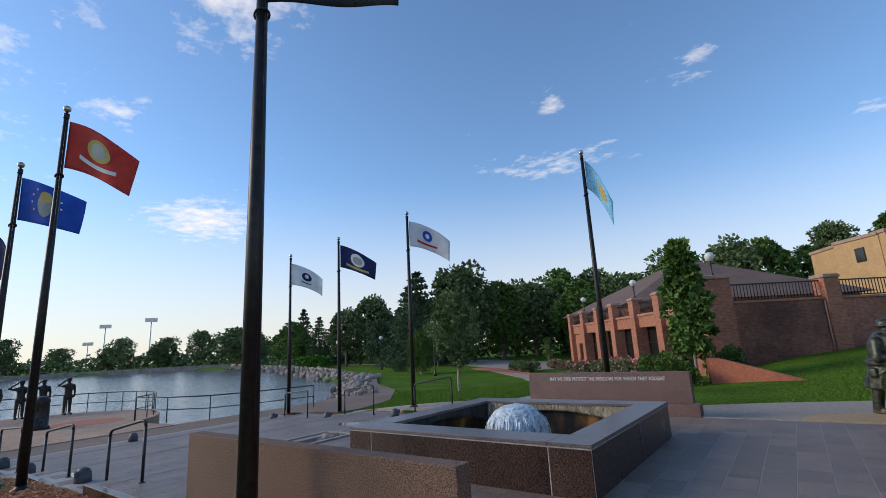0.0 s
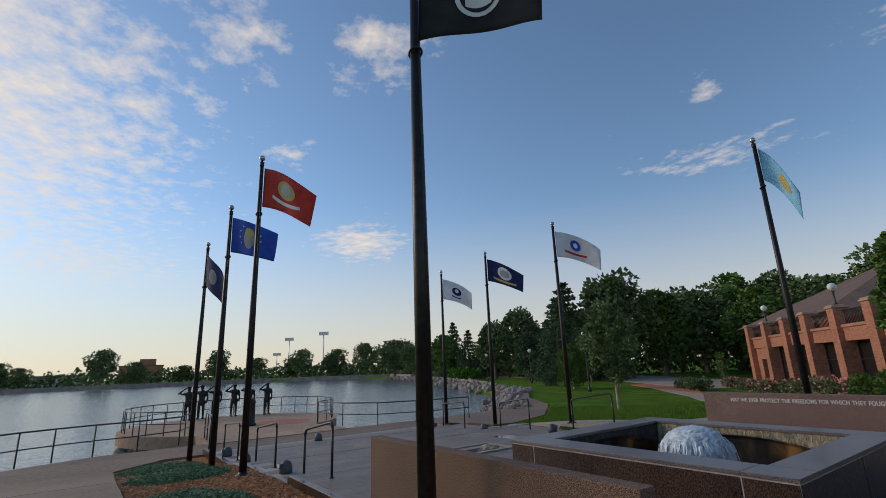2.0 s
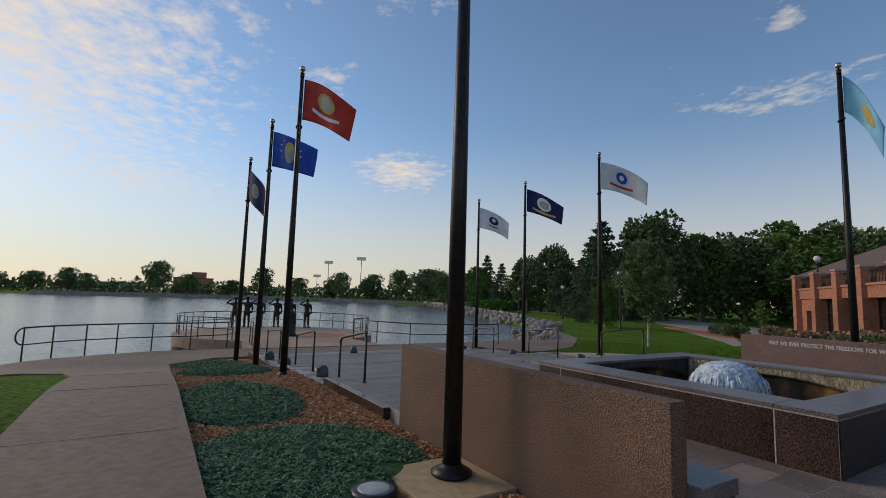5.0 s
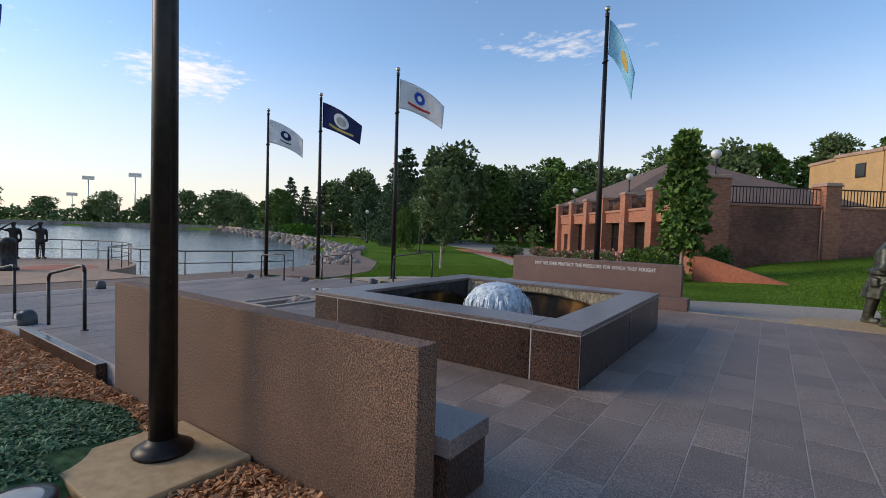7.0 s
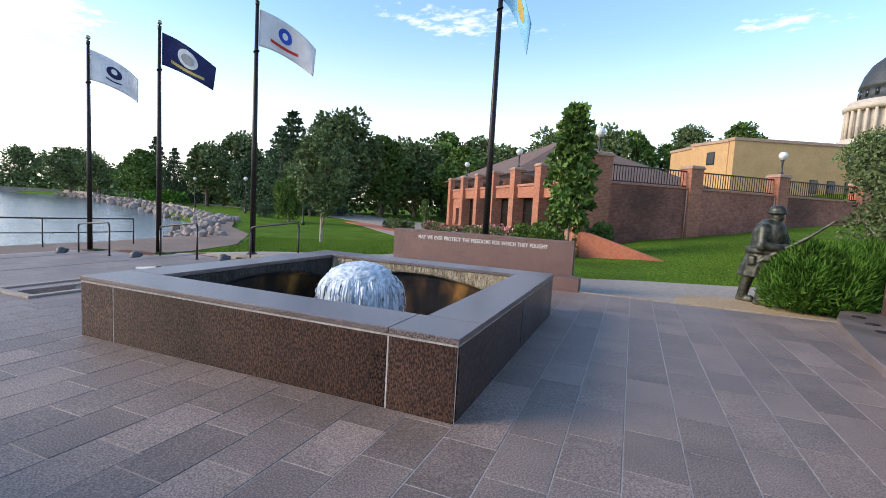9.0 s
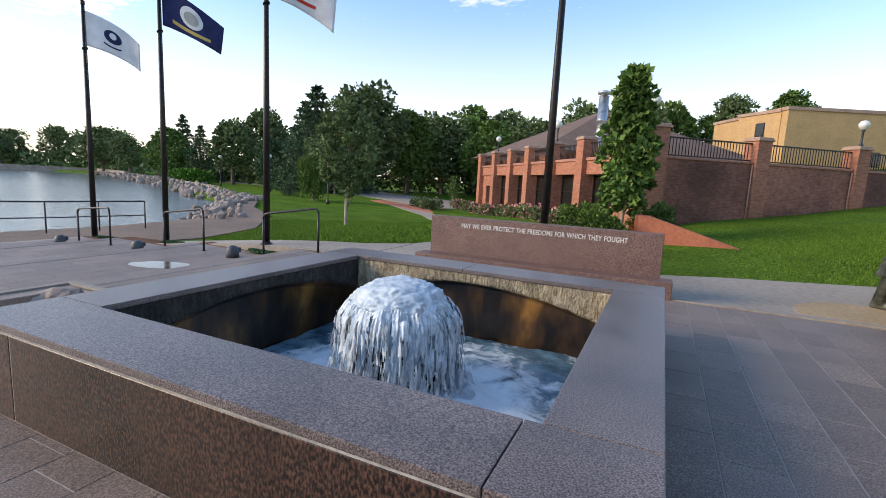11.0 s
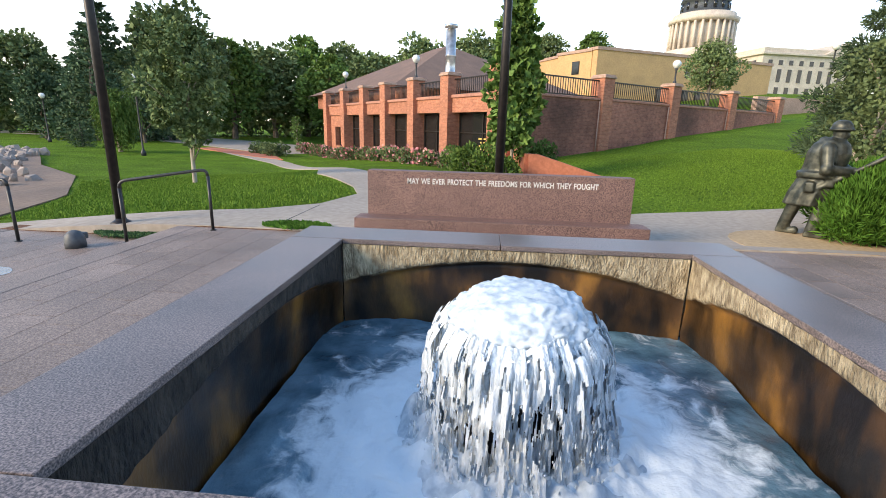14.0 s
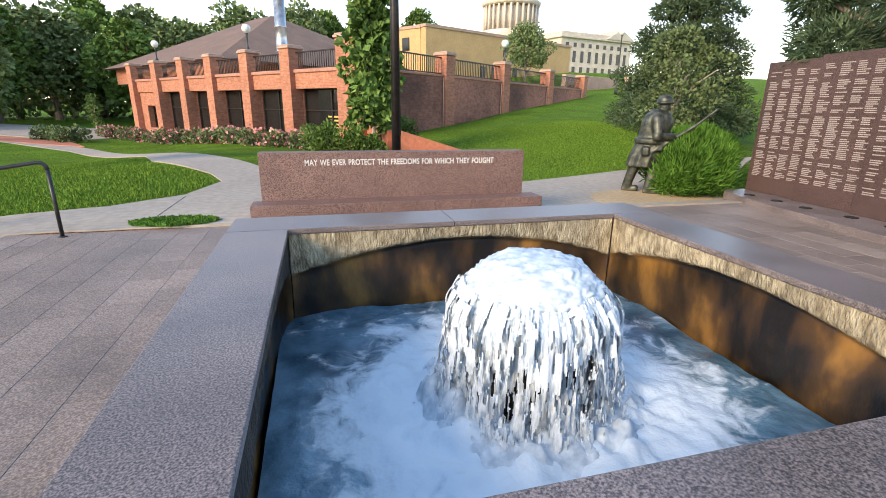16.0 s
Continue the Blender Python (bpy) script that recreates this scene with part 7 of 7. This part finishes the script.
def clipped(x0, x1, y0, y1):
    """What is left of a paver beside the basin, the runnel and the screen wall."""
    for a, b, c, d in BLOCKS:
        if x1 <= a or x0 >= b or y1 <= c or y0 >= d:
            continue
        rest = [q for q in ((x0, min(x1, a), y0, y1), (max(x0, b), x1, y0, y1), (x0, x1, y0, min(y1, c)), (x0, x1, max(y0, d), y1)) if q[1] - q[0] > 0.03 and q[3] - q[2] > 0.03]
        if not rest:
            return None
        x0, x1, y0, y1 = max(rest, key=lambda q: (q[1] - q[0]) * (q[3] - q[2]))
    return (x0, x1, y0, y1)


def paving():
    me = mesh_of("paver", bx(-TX / 2 + GAP / 2, TX / 2 - GAP / 2, -TY / 2 + GAP / 2, TY / 2 - GAP / 2, -0.02, 0.0, bev=0.0025), PAVER)
    holder = thing("paving_near", "grey and rose granite pavers in staggered rows", "paving", kind="structure")
    rest_v, rest_f = [], []
    rnd = random.Random(3)
    count = 0
    spots, cut = [], []
    for i, (lx0, lx1, z) in enumerate(LEVELS):
        hi_x = 6.0 if i == 0 else lx1
        y_lo = -8.6 if i == 0 else -2.55
        n = int((hi_x - lx0) / TX)
        for k in range(n):
            x = hi_x - TX * (k + 0.5) if i else -TX * (-int(hi_x / TX) + k + 0.5) + 0.0
            y = y_lo + (0.0, 0.31, 0.12, 0.43)[k % 4]
            while y < 6.25:
                yc = y + TY / 2
                y += TY
                if x - TX / 2 < lx0 - 0.01:
                    continue
                r = clipped(x - TX / 2, x + TX / 2, yc - TY / 2, yc + TY / 2)
                if r is None:
                    continue
                if r == (x - TX / 2, x + TX / 2, yc - TY / 2, yc + TY / 2):
                    spots.append((x, yc, z))
                else:
                    cut.append((*r, z))
    near = sorted(spots, key=lambda s: math.hypot(s[0] - 0.8, s[1] + 0.5))
    for s in near[:300]:
        ob = new("paver", me)
        ob.parent = holder
        ob.matrix_basis = pose(s[0], s[1], s[2] + rnd.uniform(-0.001, 0.001))
    fill = [((x0 + x1) / 2, (y0 + y1) / 2, z, (x1 - x0) / 2, (y1 - y0) / 2) for x0, x1, y0, y1, z in cut]
    for x, y, z, a, c in [(*q, TX / 2, TY / 2) for q in near[300:]] + fill:
        b = len(rest_v)
        a, c = a - GAP / 2, c - GAP / 2
        rest_v += [(x - a, y - c, z), (x + a, y - c, z), (x + a, y + c, z), (x - a, y + c, z), (x - a, y - c, z - 0.02), (x + a, y - c, z - 0.02), (x + a, y + c, z - 0.02), (x - a, y + c, z - 0.02)]
        rest_f += [(b, b + 1, b + 2, b + 3), (b, b + 4, b + 5, b + 1), (b + 1, b + 5, b + 6, b + 2), (b + 2, b + 6, b + 7, b + 3), (b + 3, b + 7, b + 4, b)]
    p = part("paver_field", raw_mesh("paver_field", rest_v, rest_f, PAVER_FIELD), None, holder)
    p["kind"] = "stuff"


def paver_field_mat():
    m = mat("granite_paver_field", (0.158, 0.107, 0.08), (0.4, 0.29, 0.218), 95, 0.55, bump=0.12, c3=(0.235, 0.18, 0.155), stain=0.28, stain_scale=1.1, spec=0.35)
    nt = m.node_tree
    geo, rg = nt.nodes.new("ShaderNodeNewGeometry"), nt.nodes.new("ShaderNodeMapRange")
    rg.inputs["To Min"].default_value, rg.inputs["To Max"].default_value = 0.88, 1.12
    hsv = nt.nodes.new("ShaderNodeHueSaturation")
    b = nt.nodes["Principled BSDF"]
    old = b.inputs["Base Color"].links[0].from_socket
    nt.links.new(geo.outputs["Random Per Island"], rg.inputs["Value"])
    nt.links.new(rg.outputs[0], hsv.inputs["Value"])
    nt.links.new(old, hsv.inputs["Color"])
    nt.links.new(hsv.outputs[0], b.inputs["Base Color"])
    return m


PAVER_FIELD = paver_field_mat()
paving()
# step kerbs of the terraces
for x, z in ((-7.0, 0.0), (-10.2, -0.19), (-13.4, -0.38)):
    structure("step_kerb", bx(x - 0.02, x + 0.3, -2.56, 6.31, z - 0.19, z + 0.004, bev=0.006), PAVER, "grey granite step along the terrace edge", "step")
structure("plaza_kerb", bx(-7.0, -4.3, -2.66, -2.555, -0.35, 0.02, bev=0.006), GRANITE, "dark granite kerb between plaza and mulch", "kerb")
structure("plaza_kerb", bx(-10.2, -7.03, -2.66, -2.555, -0.5, -0.17, bev=0.006), GRANITE, "dark granite kerb between plaza and mulch", "kerb")
structure("plaza_kerb", bx(-15.0, -10.23, -2.66, -2.555, -0.7, -0.36, bev=0.006), GRANITE, "dark granite kerb between plaza and mulch", "kerb")
